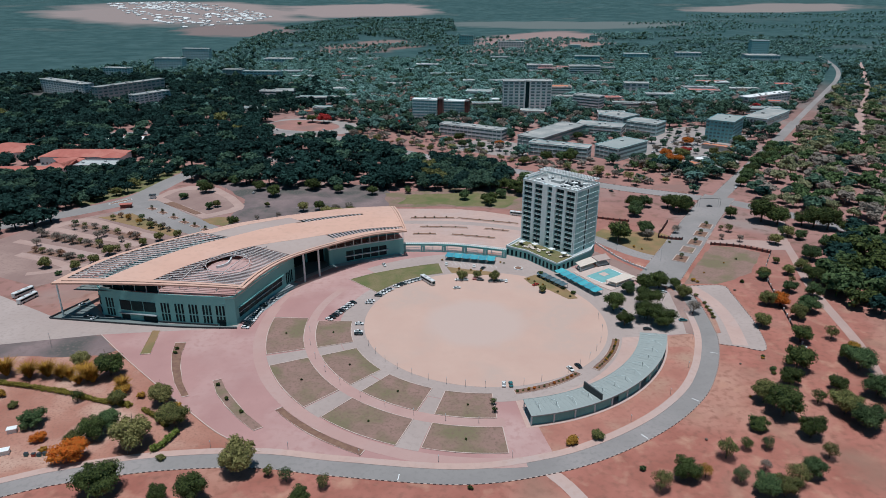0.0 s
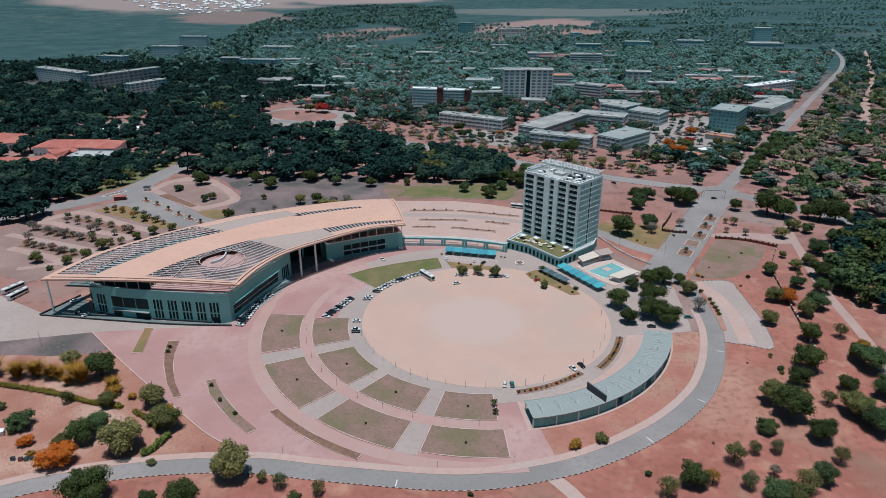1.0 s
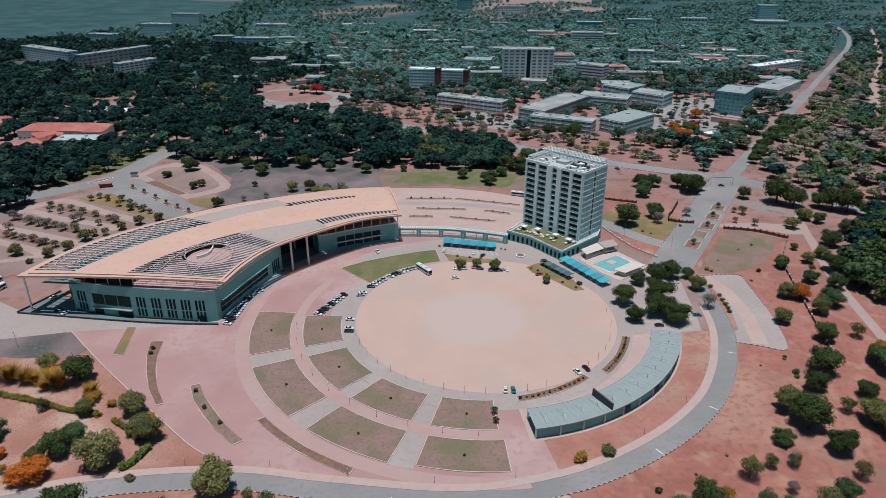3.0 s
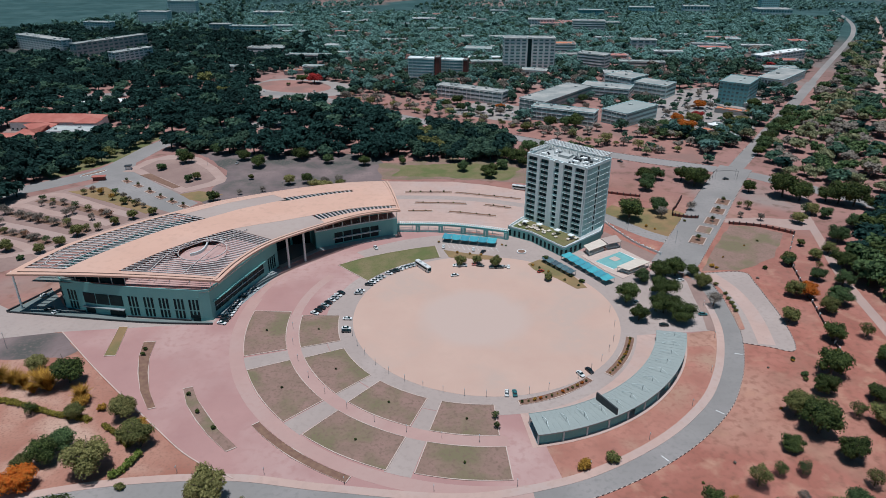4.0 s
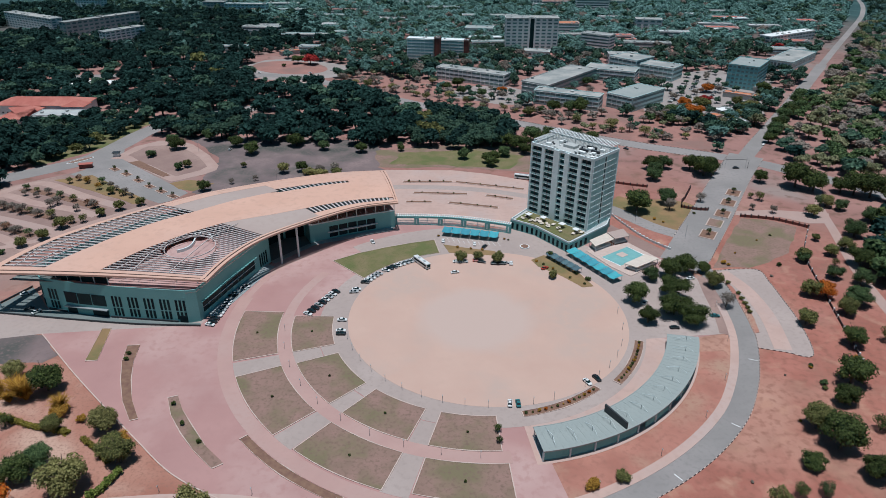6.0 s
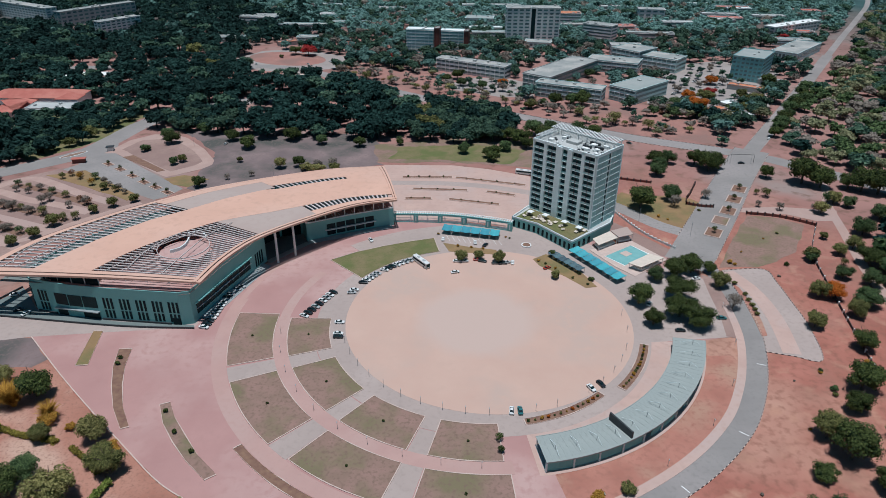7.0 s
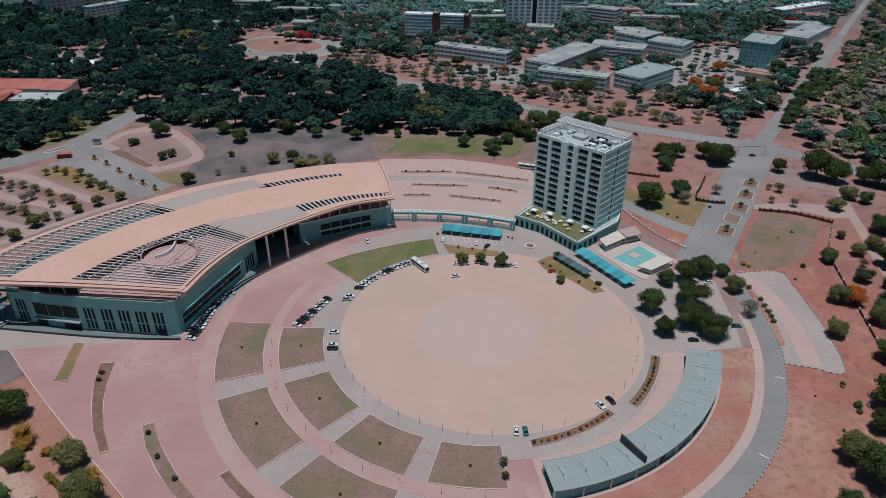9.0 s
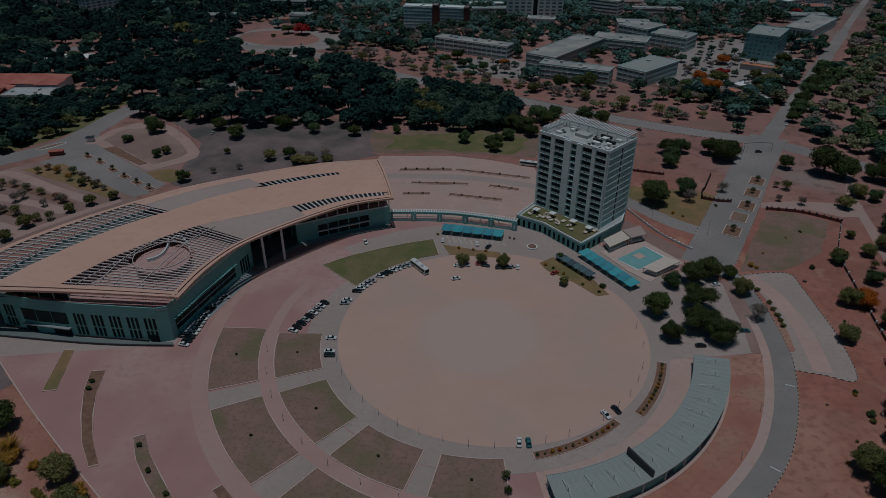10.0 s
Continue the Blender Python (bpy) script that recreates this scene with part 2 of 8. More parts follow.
# ---- mesh helpers ----
def mesh_ob(name, verts, faces, material, parent=None, label="", mats=None, idx=None, smooth=False):
    me = bpy.data.meshes.new(name)
    me.from_pydata([tuple(v) for v in verts], [], faces)
    for m in (mats or [material]):
        me.materials.append(m)
    if idx:
        me.polygons.foreach_set("material_index", idx)
    if smooth:
        me.polygons.foreach_set("use_smooth", [True] * len(me.polygons))
    me.update()
    ob = new(name, me)
    if parent:
        ob.parent = parent
    if label:
        ob["label"] = label
    return ob


def share(ob, m, parent=None, name=None):
    """Another object on the same mesh."""
    o = new(name or ob.name.split(".")[0], ob.data)
    o.parent = parent or ob.parent
    o.matrix_basis = m
    return o


def thing(name, m, label, category, group="", kind=""):
    e = new(name)
    e.matrix_basis = m
    return tagged(e, label, category, group, kind)


def part(name, bm, material, parent, label=""):
    me = bpy.data.meshes.new(name)
    bm.normal_update()
    bm.to_mesh(me)
    bm.free()
    me.materials.append(material)
    ob = new(name, me)
    ob.parent = parent
    if label:
        ob["label"] = label
    return ob


def box_bm(x0, y0, z0, x1, y1, z1, bevel=0.0, bm=None):
    bm = bm or bmesh.new()
    vs = [bm.verts.new((x, y, z)) for z in (z0, z1) for x, y in ((x0, y0), (x1, y0), (x1, y1), (x0, y1))]
    fs = [bm.faces.new([vs[i] for i in f]) for f in ((3, 2, 1, 0), (4, 5, 6, 7), (0, 1, 5, 4), (1, 2, 6, 5), (2, 3, 7, 6), (3, 0, 4, 7))]
    if bevel:
        es = {e for f in fs for e in f.edges}
        bmesh.ops.bevel(bm, geom=list(es), offset=bevel, segments=1, affect="EDGES")
    return bm


def box(name, x0, y0, z0, x1, y1, z1, material, parent, label="", bevel=0.0):
    return part(name, box_bm(x0, y0, z0, x1, y1, z1, bevel), material, parent, label)


def slab(name, pts, z0, z1, material, parent=None, label="", kind="", category=""):
    """A polygon given in plan, from z0 up to z1, with its sides."""
    n = len(pts)
    area = sum(pts[i][0] * pts[(i + 1) % n][1] - pts[(i + 1) % n][0] * pts[i][1] for i in range(n))
    if area < 0:
        pts = pts[::-1]
    v = [(x, y, z0) for x, y in pts] + [(x, y, z1) for x, y in pts]
    f = [list(range(n, 2 * n))] + [[i, (i + 1) % n, n + (i + 1) % n, n + i] for i in range(n)]
    ob = mesh_ob(name, v, f, material, parent, label)
    if kind:
        tagged(ob, label, category, "", kind)
    return ob


def smooth_line(pts, step=3.0):
    """A Catmull-Rom line through the points."""
    out = []
    for i in range(len(pts) - 1):
        p0, p1, p2, p3 = (Vector(pts[max(0, min(len(pts) - 1, k))]) for k in (i - 1, i, i + 1, i + 2))
        n = max(2, int((p2 - p1).length / step))
        for k in range(n):
            t = k / n
            out.append(0.5 * ((2 * p1) + (p2 - p0) * t + (2 * p0 - 5 * p1 + 4 * p2 - p3) * t * t + (3 * p1 - p0 - 3 * p2 + p3) * t ** 3))
    out.append(Vector(pts[-1]))
    return out


def normals(line):
    ns = []
    for i in range(len(line)):
        d = line[min(i + 1, len(line) - 1)] - line[max(i - 1, 0)]
        ns.append(Vector((-d.y, d.x)).normalized())
    return ns


def ribbon(name, line, o0, o1, z0, z1, material, parent=None, label="", kind="structure", category=""):
    """A strip along a line, between the offsets o0 and o1 to its left."""
    ns = normals(line)
    v, f = [], []
    for p, n in zip(line, ns):
        a, b = p + n * o0, p + n * o1
        v += [(a.x, a.y, z0), (a.x, a.y, z1), (b.x, b.y, z1), (b.x, b.y, z0)]
    for i in range(len(line) - 1):
        for k in range(3):
            f.append((4 * i + k, 4 * i + k + 1, 4 * i + 5 + k, 4 * i + 4 + k))
    e = 4 * (len(line) - 1)
    f += [(0, 1, 2, 3), (e + 3, e + 2, e + 1, e)]
    ob = mesh_ob(name, v, f, material, parent)
    if not parent:
        tagged(ob, label, category, "", kind)
    elif label:
        ob["label"] = label
    return ob


def kerbline(line, off, name="kerb", label="black and white painted kerb stones along the road", width=0.3, unit=1.3):
    """Painted kerb stones, dark and pale in turn."""
    dist, v, f, idx = 0.0, [], [], []
    pts = smooth_line([tuple(p) for p in line], unit)
    ns = normals(pts)
    for i in range(len(pts) - 1):
        a, b, na, nb = pts[i], pts[i + 1], ns[i], ns[i + 1]
        a, b = a + (b - a) * 0.03, b - (b - a) * 0.03
        k = len(v)
        for p, n in ((a, na), (b, nb)):
            q, r = p + n * (off - width / 2), p + n * (off + width / 2)
            v += [(q.x, q.y, 0), (q.x, q.y, 0.22), (r.x, r.y, 0.22), (r.x, r.y, 0)]
        f += [(k, k + 1, k + 5, k + 4), (k + 1, k + 2, k + 6, k + 5), (k + 2, k + 3, k + 7, k + 6), (k, k + 3, k + 2, k + 1), (k + 4, k + 5, k + 6, k + 7)]
        idx += [i % 2] * 5
    ob = mesh_ob(name, v, f, None, mats=[M["kerb"], M["kerbdark"]], idx=idx)
    return tagged(ob, label, "kerb", "", "structure")


def arc(cx, cy, r, a0, a1, n):
    return [(cx + r * math.cos(radians(a0 + (a1 - a0) * i / n)), cy + r * math.sin(radians(a0 + (a1 - a0) * i / n))) for i in range(n + 1)]


def sector(cx, cy, r0, r1, a0, a1, n=16):
    return arc(cx, cy, r1, a0, a1, n) + arc(cx, cy, r0, a1, a0, n)


CX, CY = 3.0, -16.5  # centre of the round plaza

# ---- ground ----
def ragged(poly, amp, step=4.0, seed=1):
    """The outline of a worn or overgrown patch: the sides wander in and out."""
    out = []
    for (x0, y0), (x1, y1) in zip(poly, list(poly[1:]) + [poly[0]]):
        n = max(1, int(math.hypot(x1 - x0, y1 - y0) / step))
        for i in range(n):
            x, y = x0 + (x1 - x0) * i / n, y0 + (y1 - y0) * i / n
            k = noise.noise_vector((x / (3 * step), y / (3 * step), seed)) * amp + noise.noise_vector((x / step, y / step, seed + 9)) * amp * 0.4
            out.append((x + k.x, y + k.y))
    return out



def ground_material():
    """Red soil round the grounds, haze-tinted grey-green bush country further off, with bare patches."""
    m = bpy.data.materials.new("ground_soil_and_scrub")
    m.use_nodes = True
    t = m.node_tree
    b = t.nodes["Principled BSDF"]
    co = t.nodes.new("ShaderNodeTexCoord")

    def noi(s, d=5):
        n = t.nodes.new("ShaderNodeTexNoise")
        n.inputs["Scale"].default_value, n.inputs["Detail"].default_value = s, d
        t.links.new(co.outputs["Object"], n.inputs["Vector"])
        return n.outputs["Fac"]

    def rng_(f, lo, hi):
        r = t.nodes.new("ShaderNodeMapRange")
        r.inputs["From Min"].default_value, r.inputs["From Max"].default_value = lo, hi
        t.links.new(f, r.inputs["Value"])
        return r.outputs["Result"]

    def mix(f, a, c):
        x = t.nodes.new("ShaderNodeMix")
        x.data_type = "RGBA"
        t.links.new(f, x.inputs["Factor"])
        for v, s in ((a, x.inputs["A"]), (c, x.inputs["B"])):
            if isinstance(v, tuple):
                s.default_value = (*v, 1)
            else:
                t.links.new(v, s)
        return x.outputs["Result"]

    soil = mix(rng_(noi(0.05), 0.35, 0.65), (0.395, 0.163, 0.123), (0.305, 0.118, 0.087))
    soil = mix(rng_(noi(0.013), 0.5, 0.64), soil, (0.45, 0.25, 0.185))
    soil = mix(rng_(noi(0.35, 6), 0.48, 0.80), soil, (0.23, 0.105, 0.076))
    soil = mix(rng_(noi(0.11, 7), 0.55, 0.72), soil, (0.44, 0.235, 0.165))
    soil = mix(rng_(noi(0.028, 7), 0.54, 0.74), soil, (0.27, 0.15, 0.11))
    town = mix(rng_(noi(0.03), 0.35, 0.65), (0.345, 0.188, 0.160), (0.275, 0.150, 0.128))
    town = mix(rng_(noi(0.011, 6), 0.56, 0.68), town, (0.30, 0.225, 0.20))
    town = mix(rng_(noi(0.12, 6), 0.54, 0.74), town, (0.17, 0.105, 0.08))
    # far scrub: the blue-green of haze is put into the ground colour
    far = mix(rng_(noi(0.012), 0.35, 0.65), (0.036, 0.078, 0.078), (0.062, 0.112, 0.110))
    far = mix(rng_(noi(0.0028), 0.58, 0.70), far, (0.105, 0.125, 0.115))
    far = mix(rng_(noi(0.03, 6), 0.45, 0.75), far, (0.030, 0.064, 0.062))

    def patch(cx, cy, rx, ry, turn, colour):
        """A clearing with a wandering edge, lying at cx, cy."""
        mp = t.nodes.new("ShaderNodeMapping")
        mp.vector_type = "TEXTURE"
        mp.inputs["Location"].default_value = (cx, cy, 0)
        mp.inputs["Rotation"].default_value = (0, 0, radians(turn))
        mp.inputs["Scale"].default_value = (rx, ry, 100000)
        t.links.new(co.outputs["Object"], mp.inputs["Vector"])
        le = t.nodes.new("ShaderNodeVectorMath")
        le.operation = "LENGTH"
        t.links.new(mp.outputs["Vector"], le.inputs[0])
        ma = t.nodes.new("ShaderNodeMath")
        ma.operation = "MULTIPLY_ADD"
        ma.inputs[1].default_value = 0.9
        t.links.new(noi(2.2 / max(rx, ry), 6), ma.inputs[0])
        t.links.new(le.outputs["Value"], ma.inputs[2])
        return rng_(ma.outputs["Value"], 1.5, 1.25), colour

    clear = [patch(-1320, 3300, 620, 900, 28, (0.29, 0.23, 0.21)), patch(-760, 2350, 230, 380, 20, (0.205, 0.155, 0.142)), patch(-420, 3600, 420, 520, 0, (0.30, 0.235, 0.215)),
             patch(-190, 1640, 130, 250, -18, (0.23, 0.16, 0.14)), patch(300, 1850, 190, 480, -24, (0.29, 0.205, 0.185)), patch(1800, 3500, 500, 260, 0, (0.25, 0.21, 0.19)), patch(520, 2650, 500, 240, -8, (0.135, 0.155, 0.145))]
    off = t.nodes.new("ShaderNodeVectorMath")
    off.operation = "SUBTRACT"
    off.inputs[1].default_value = (0, -120, 0)
    t.links.new(co.outputs["Object"], off.inputs[0])
    ln2 = t.nodes.new("ShaderNodeVectorMath")
    ln2.operation = "LENGTH"
    t.links.new(off.outputs["Vector"], ln2.inputs[0])
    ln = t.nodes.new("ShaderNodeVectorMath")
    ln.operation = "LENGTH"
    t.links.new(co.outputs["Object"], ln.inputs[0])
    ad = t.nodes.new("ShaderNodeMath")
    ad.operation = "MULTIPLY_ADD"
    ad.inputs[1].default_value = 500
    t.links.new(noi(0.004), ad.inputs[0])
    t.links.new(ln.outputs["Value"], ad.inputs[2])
    near = t.nodes.new("ShaderNodeMath")
    near.operation = "MULTIPLY_ADD"
    near.inputs[1].default_value = 160
    t.links.new(noi(0.01), near.inputs[0])
    t.links.new(ln2.outputs["Value"], near.inputs[2])
    col = mix(rng_(near.outputs["Value"], 290, 400), soil, town)
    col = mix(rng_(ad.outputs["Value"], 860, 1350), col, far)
    for fac, tone in clear:
        col = mix(fac, col, tone)
    t.links.new(col, b.inputs["Base Color"])
    b.inputs["Roughness"].default_value = 0.95
    b.inputs["Specular IOR Level"].default_value = 0.15
    return m


def gz(x, y):
    """The land's height: level round the town, rising gently far out."""
    far_ = max(0.0, math.hypot(x, y) - 2600)
    return far_ * 0.035 + noise.noise((x / 900, y / 900, 3)) * 30 * min(1, far_ / 900)


gm = ground_material()
gv, gf = [], []
GN = 48
for j in range(GN + 1):
    for i in range(GN + 1):
        x, y = (-7000 + 14000 * i / GN), (-1500 + 7500 * j / GN)
        gv.append((x, y, gz(x, y)))
for j in range(GN):
    for i in range(GN):
        a = j * (GN + 1) + i
        gf.append((a, a + 1, a + GN + 2, a + GN + 1))
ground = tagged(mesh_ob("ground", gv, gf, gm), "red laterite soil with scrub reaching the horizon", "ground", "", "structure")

# ---- roads ----
RING = smooth_line([(118.5, 32), (119.8, 10), (119, -11), (115.8, -30), (110, -47), (102, -64), (90, -82), (70.6, -100.5), (46.5, -116), (22.8, -125.6), (-9, -131), (-53, -126.3), (-83, -121.6), (-114, -122.5), (-142, -127.6), (-167, -136), (-240, -170)], 3)
ribbon("road", RING, -3.4, 4.25, -0.1, 0.05, M["asphalt"], label="worn grey asphalt ring road round the plaza", category="road")
AVENUE = smooth_line([(108, 30), (124, 56), (150, 98), (181, 150), (213, 200)], 4)
ribbon("road", AVENUE, -11.5, 11.5, -0.1, 0.06, M["asphalt"], label="wide grey asphalt entrance avenue with planted islands", category="road")
AVENUE_FAR = smooth_line([(213, 200), (320, 352), (436, 519), (520, 640), (600, 754), (720, 930), (815, 1103), (910, 1340)], 8)
KA = min(range(len(AVENUE_FAR)), key=lambda i: abs(AVENUE_FAR[i].y - 519))
ribbon("road", AVENUE_FAR[KA:], -3.8, 3.8, -0.1, 0.053, M["asphalt"], label="far end of the asphalt road running into the bush", category="road")
ribbon("road", AVENUE_FAR[:KA + 1], -5.6, 5.6, -0.1, 0.055, M["asphalt"], label="long straight asphalt road towards the bush", category="road")
CROSS = smooth_line([(-400, 452), (-304, 465), (-213, 464), (-161, 450), (-114, 416), (-76, 380), (-42, 352), (-10, 325), (25, 301), (52, 284), (91, 256), (140, 224), (206, 190), (232, 167), (252, 147), (272, 122), (300, 78), (335, 20)], 6)
ribbon("road", CROSS, -7.5, 7.5, -0.1, 0.052, M["asphalt"], label="grey asphalt cross road behind the grounds", category="road")
SIDE = smooth_line([(122, 66), (108, 78), (92, 101), (70, 128), (50, 150)], 3)
ribbon("road", SIDE, -5, 5, -0.1, 0.045, M["asphalt"], label="grey asphalt service road behind the hotel", category="road")
WEST = smooth_line([(-420, 60), (-340, 125), (-285, 170), (-262, 195), (-254, 225), (-246, 262), (-225, 300), (-150, 345)], 4)
ribbon("road", WEST, -9, 9, -0.1, 0.05, M["asphalt"], label="grey asphalt road on the west side", category="road")
EASTRD = smooth_line([(471, 440), (560, 590), (668, 753), (800, 980), (926, 1211)], 8)
ribbon("road", EASTRD, -5.5, 5.5, -0.1, 0.04, M["dust"], label="pale dirt road between the trees", category="road")

# ---- plaza paving ----
slab("pavement", [(-183, -27), (-153.5, -57.4), (-119.4, -90), (-100.7, -106.8), (-83, -117), (-53, -121.6), (-9, -126.3), (22, -121), (28, -119.5),
                  (15, -84), (48, -72), (76, -50), (84, -34), (113, -28), (115, 12), (108, 36), (70, 60), (30, 68), (-10, 84), (-40, 84), (-90, 60), (-116, -10), (-119, -19)],
     -0.1, 0.07, M["paver"], None, "pink concrete paving of the round plaza", "structure", "pavement")
slab("pavement", sector(6, -14, 66, 90.6, -83, -14, 40), -0.1, 0.09, M["paver2"], None, "sand coloured paving round the curved shelter", "structure", "pavement")
slab("road", [(-340, -54), (-227, -36.5), (-183, -27), (-118, -20.5), (-117, -17), (-190, -6), (-216, -8), (-262, 20), (-300, 60), (-330, 60)], -0.1, 0.08, M["pathgrey"], None, "pale grey forecourt road before the conference hall", "structure", "road")
slab("pavement", [(-45, 85), (-8, 84), (20, 78), (32, 70), (36, 92), (50, 113), (46, 150), (20, 163), (-4, 170), (-50, 171), (-60, 120)], -0.1, 0.06, M["paver2"], None, "pale paved car park behind the arched screen", "structure", "pavement")
slab("pavement", sector(CX + 1, CY + 1, 56, 71, -180, 180, 96), -0.1, 0.11, M["pathgrey"], None, "grey paved ring lane round the gravel arena", "structure", "pavement")
slab("pavement", arc(7, -14, 61.5, 0, 360, 96)[:-1], -0.1, 0.14, M["arena"], None, "sandy compacted gravel arena floor", "structure", "pavement")
slab("pavement", sector(CX, CY, 81.2, 86.8, 178, 274, 40), -0.1, 0.11, M["paver3"], None, "pale curved path between the lawn beds", "structure", "pavement")
slab("road", [tuple(p) for p in smooth_line([(124.9, 26.5), (145.4, 27.2), (146.6, 15), (145.7, 0), (143.8, -21.3), (137.7, -45), (127.2, -42.7), (117.1, -39.5)], 2)] + [(121, -20), (123.5, 0)], -0.1, 0.035, M["pathgrey"], None, "grey-tan paved overflow parking area", "structure", "road")


ribbon("road", smooth_line([(127, 25), (131.5, 10), (132.6, -4), (131.5, -20), (127.4, -41)], 3), -3.6, 3.6, -0.1, 0.062, M["paver2"], label="pale curved track across the overflow parking", category="road")
slab("lawn_bed", [(124.9, 16.2), (126.6, 9.1), (126.6, -3.5), (125.2, -17.7), (122.9, -28.4), (120.3, -29.2), (122.3, -16.8), (123.9, -2.5), (124.4, 8.1)], -0.1, 0.2, M["soil"], None, "narrow bed of red soil beside the ring road", "structure", "soil")
kerbline(smooth_line([(124.9, 26.5), (145.4, 27.2), (146.6, 15), (145.7, 0), (143.8, -21.3), (137.7, -45), (127.2, -42.7), (117.1, -39.5)], 2), 0.0)
slab("pavement", sector(CX, CY, 105, 110.6, 170, 276, 50), -0.1, 0.095, M["paver3"], None, "pale curved path outside the lawn beds", "structure", "pavement")
slab("pavement", sector(CX, CY, 106.3, 109.2, 146, 170, 24), -0.1, 0.088, M["paver3"], None, "pale curved band in the pink paving", "structure", "pavement")
slab("pavement", sector(CX, CY, 82, 86.4, 150, 178, 24), -0.1, 0.087, M["paver3"], None, "pale curved band in the pink paving", "structure", "pavement")
for a0, a1 in ((197.7, 203.0), (224.4, 229.6), (249.4, 254.6)):
    slab("pavement", sector(CX, CY, 70, 104.8, a0, a1, 4), -0.1, 0.102, M["pathgrey"], None, "grey radial path between the lawn beds", "structure", "pavement")
slab("pavement", sector(CX, CY, 69, 94, 12, 132, 50), -0.1, 0.098, M["pathgrey"], None, "grey-tan paving between arena and arched screen", "structure", "pavement")
slab("pavement", [(71, -33), (112, -29), (114, 12), (108, 34), (98, 30), (77, 8), (72, -10)], -0.1, 0.104, M["pathgrey"], None, "grey paved parking under shade trees", "structure", "pavement")
ribbon("pavement", RING[12:], -6.6, -3.4, -0.1, 0.16, M["paver2"], label="pale footway on the inner side of the road", category="footway")
ribbon("kerb", smooth_line([(-183, -27), (-153.5, -57.4), (-119.4, -90), (-100.7, -106.8), (-83, -117)], 4), -0.2, 0.2, 0, 0.3, M["kerb"], label="pale kerb along the plaza edge", category="kerb")
ribbon("road", smooth_line([(22, -129), (29, -140), (36, -160), (40, -190)], 3), -2.6, 2.6, -0.1, 0.046, M["paver2"], label="narrow pale path leaving the ring road", category="road")

# ---- lawns ----
def lawn(pts, label, material, kerb_w=0.38):
    e = thing("lawn_bed", pose(0, 0, 0), label, "lawn", "lawn beds of the plaza", "structure")
    cx, cy = sum(p[0] for p in pts) / len(pts), sum(p[1] for p in pts) / len(pts)
    slab("grass", pts, 0.0, 0.2, material, e)
    v, f, n = [], [], len(pts)
    for x, y in pts:
        d = Vector((x - cx, y - cy)).normalized() * kerb_w
        v += [(x, y, 0), (x, y, 0.34), (x + d.x, y + d.y, 0.34), (x + d.x, y + d.y, 0)]
    for i in range(n):
        j = (i + 1) % n
        for k in range(3):
            f.append((4 * i + k, 4 * j + k, 4 * j + k + 1, 4 * i + k + 1))
    mesh_ob("kerb", v, f, M["kerb"], e, "pale concrete kerb")
    return e


def ang(x, y):
    return math.degrees(math.atan2(y - CY, x - CX))


for r0, r1, a0, a1 in ((64, 81, 178.5, 197.5), (64, 81, 203.5, 224.2), (64, 81, 229.5, 249), (64, 81, 254.5, 272),
                       (87, 104.5, 176.5, 197), (87, 104.5, 203, 224), (87, 104, 230, 249.5), (87, 102.5, 255, 273)):
    lawn(sector(CX, CY, r0, r1, a0, a1, 14), "dry green-brown lawn bed with a pale concrete kerb", M["lawn"])
lawn(arc(CX, CY, 65, 105, 146, 16) + [(-68, 37.7), (-56, 46), (-41.6, 52.8), (-28, 58), (-16.4, 61.4)], "green lawn before the conference hall, kerbed in white", M["lawn_green"])
lawn(sector(CX, CY, 111, 114, 221, 244.5, 14), "narrow curved dry bed with pale kerb", M["soil_bed"], 0.4)
lawn([(-115, -69.5), (-110.5, -79), (-104, -88), (-97, -96.5), (-88.8, -104.4), (-85.7, -102.2), (-94, -94), (-101, -85), (-107.5, -76), (-111.7, -68.1)], "narrow curved green bed with round shrubs", M["lawn"], 0.4)
lawn([(-143.2, -36.2), (-138.2, -35.8), (-136.5, -47), (-133, -58.5), (-128, -70), (-121.7, -80.4), (-124.3, -81.4), (-131, -71), (-136.5, -59), (-141, -47)], "narrow curved bed of bare brown soil", M["soil_bed"], 0.4)
lawn([(-155.9, -46.3), (-151.3, -45.9), (-155.2, -23.6), (-159, -23.5)], "short sloping bed of dry ochre grass", M["verge"], 0.4)
lawn(sector(CX, CY, 62.5, 65.5, 281, 311, 14), "curved flower bed with clipped shrubs", M["soil_bed"], 0.4)
lawn(sector(5, -15, 65.5, 69, 316, 343, 14), "curved flower bed with golden shrubs", M["soil_bed"], 0.4)
slab("lawn_bed", arc(6, -14, 90.8, -80, -18, 30) + [(103, -42), (103.5, -52), (95, -67), (85, -81), (67, -96.5), (44, -111.5), (25, -119.5)], -0.1, 0.1, M["soil"], None, "bare red soil bank below the shelter", "structure", "soil")
slab("lawn_bed", ragged([(-208, -31), (-183, -27), (-168, -42), (-172, -47), (-230, -49), (-245, -40)], 1.5), -0.1, 0.043, M["ash"], None, "dark bare soil strip beside the forecourt", "structure", "soil")
slab("lawn_bed", ragged([(88, 108), (99, 92), (112, 73), (122, 72), (133, 88), (145, 108), (132, 118), (112, 116), (98, 122)], 3.5), -0.1, 0.027, M["verge"], None, "yellow-green verge beside the avenue", "structure", "lawn")
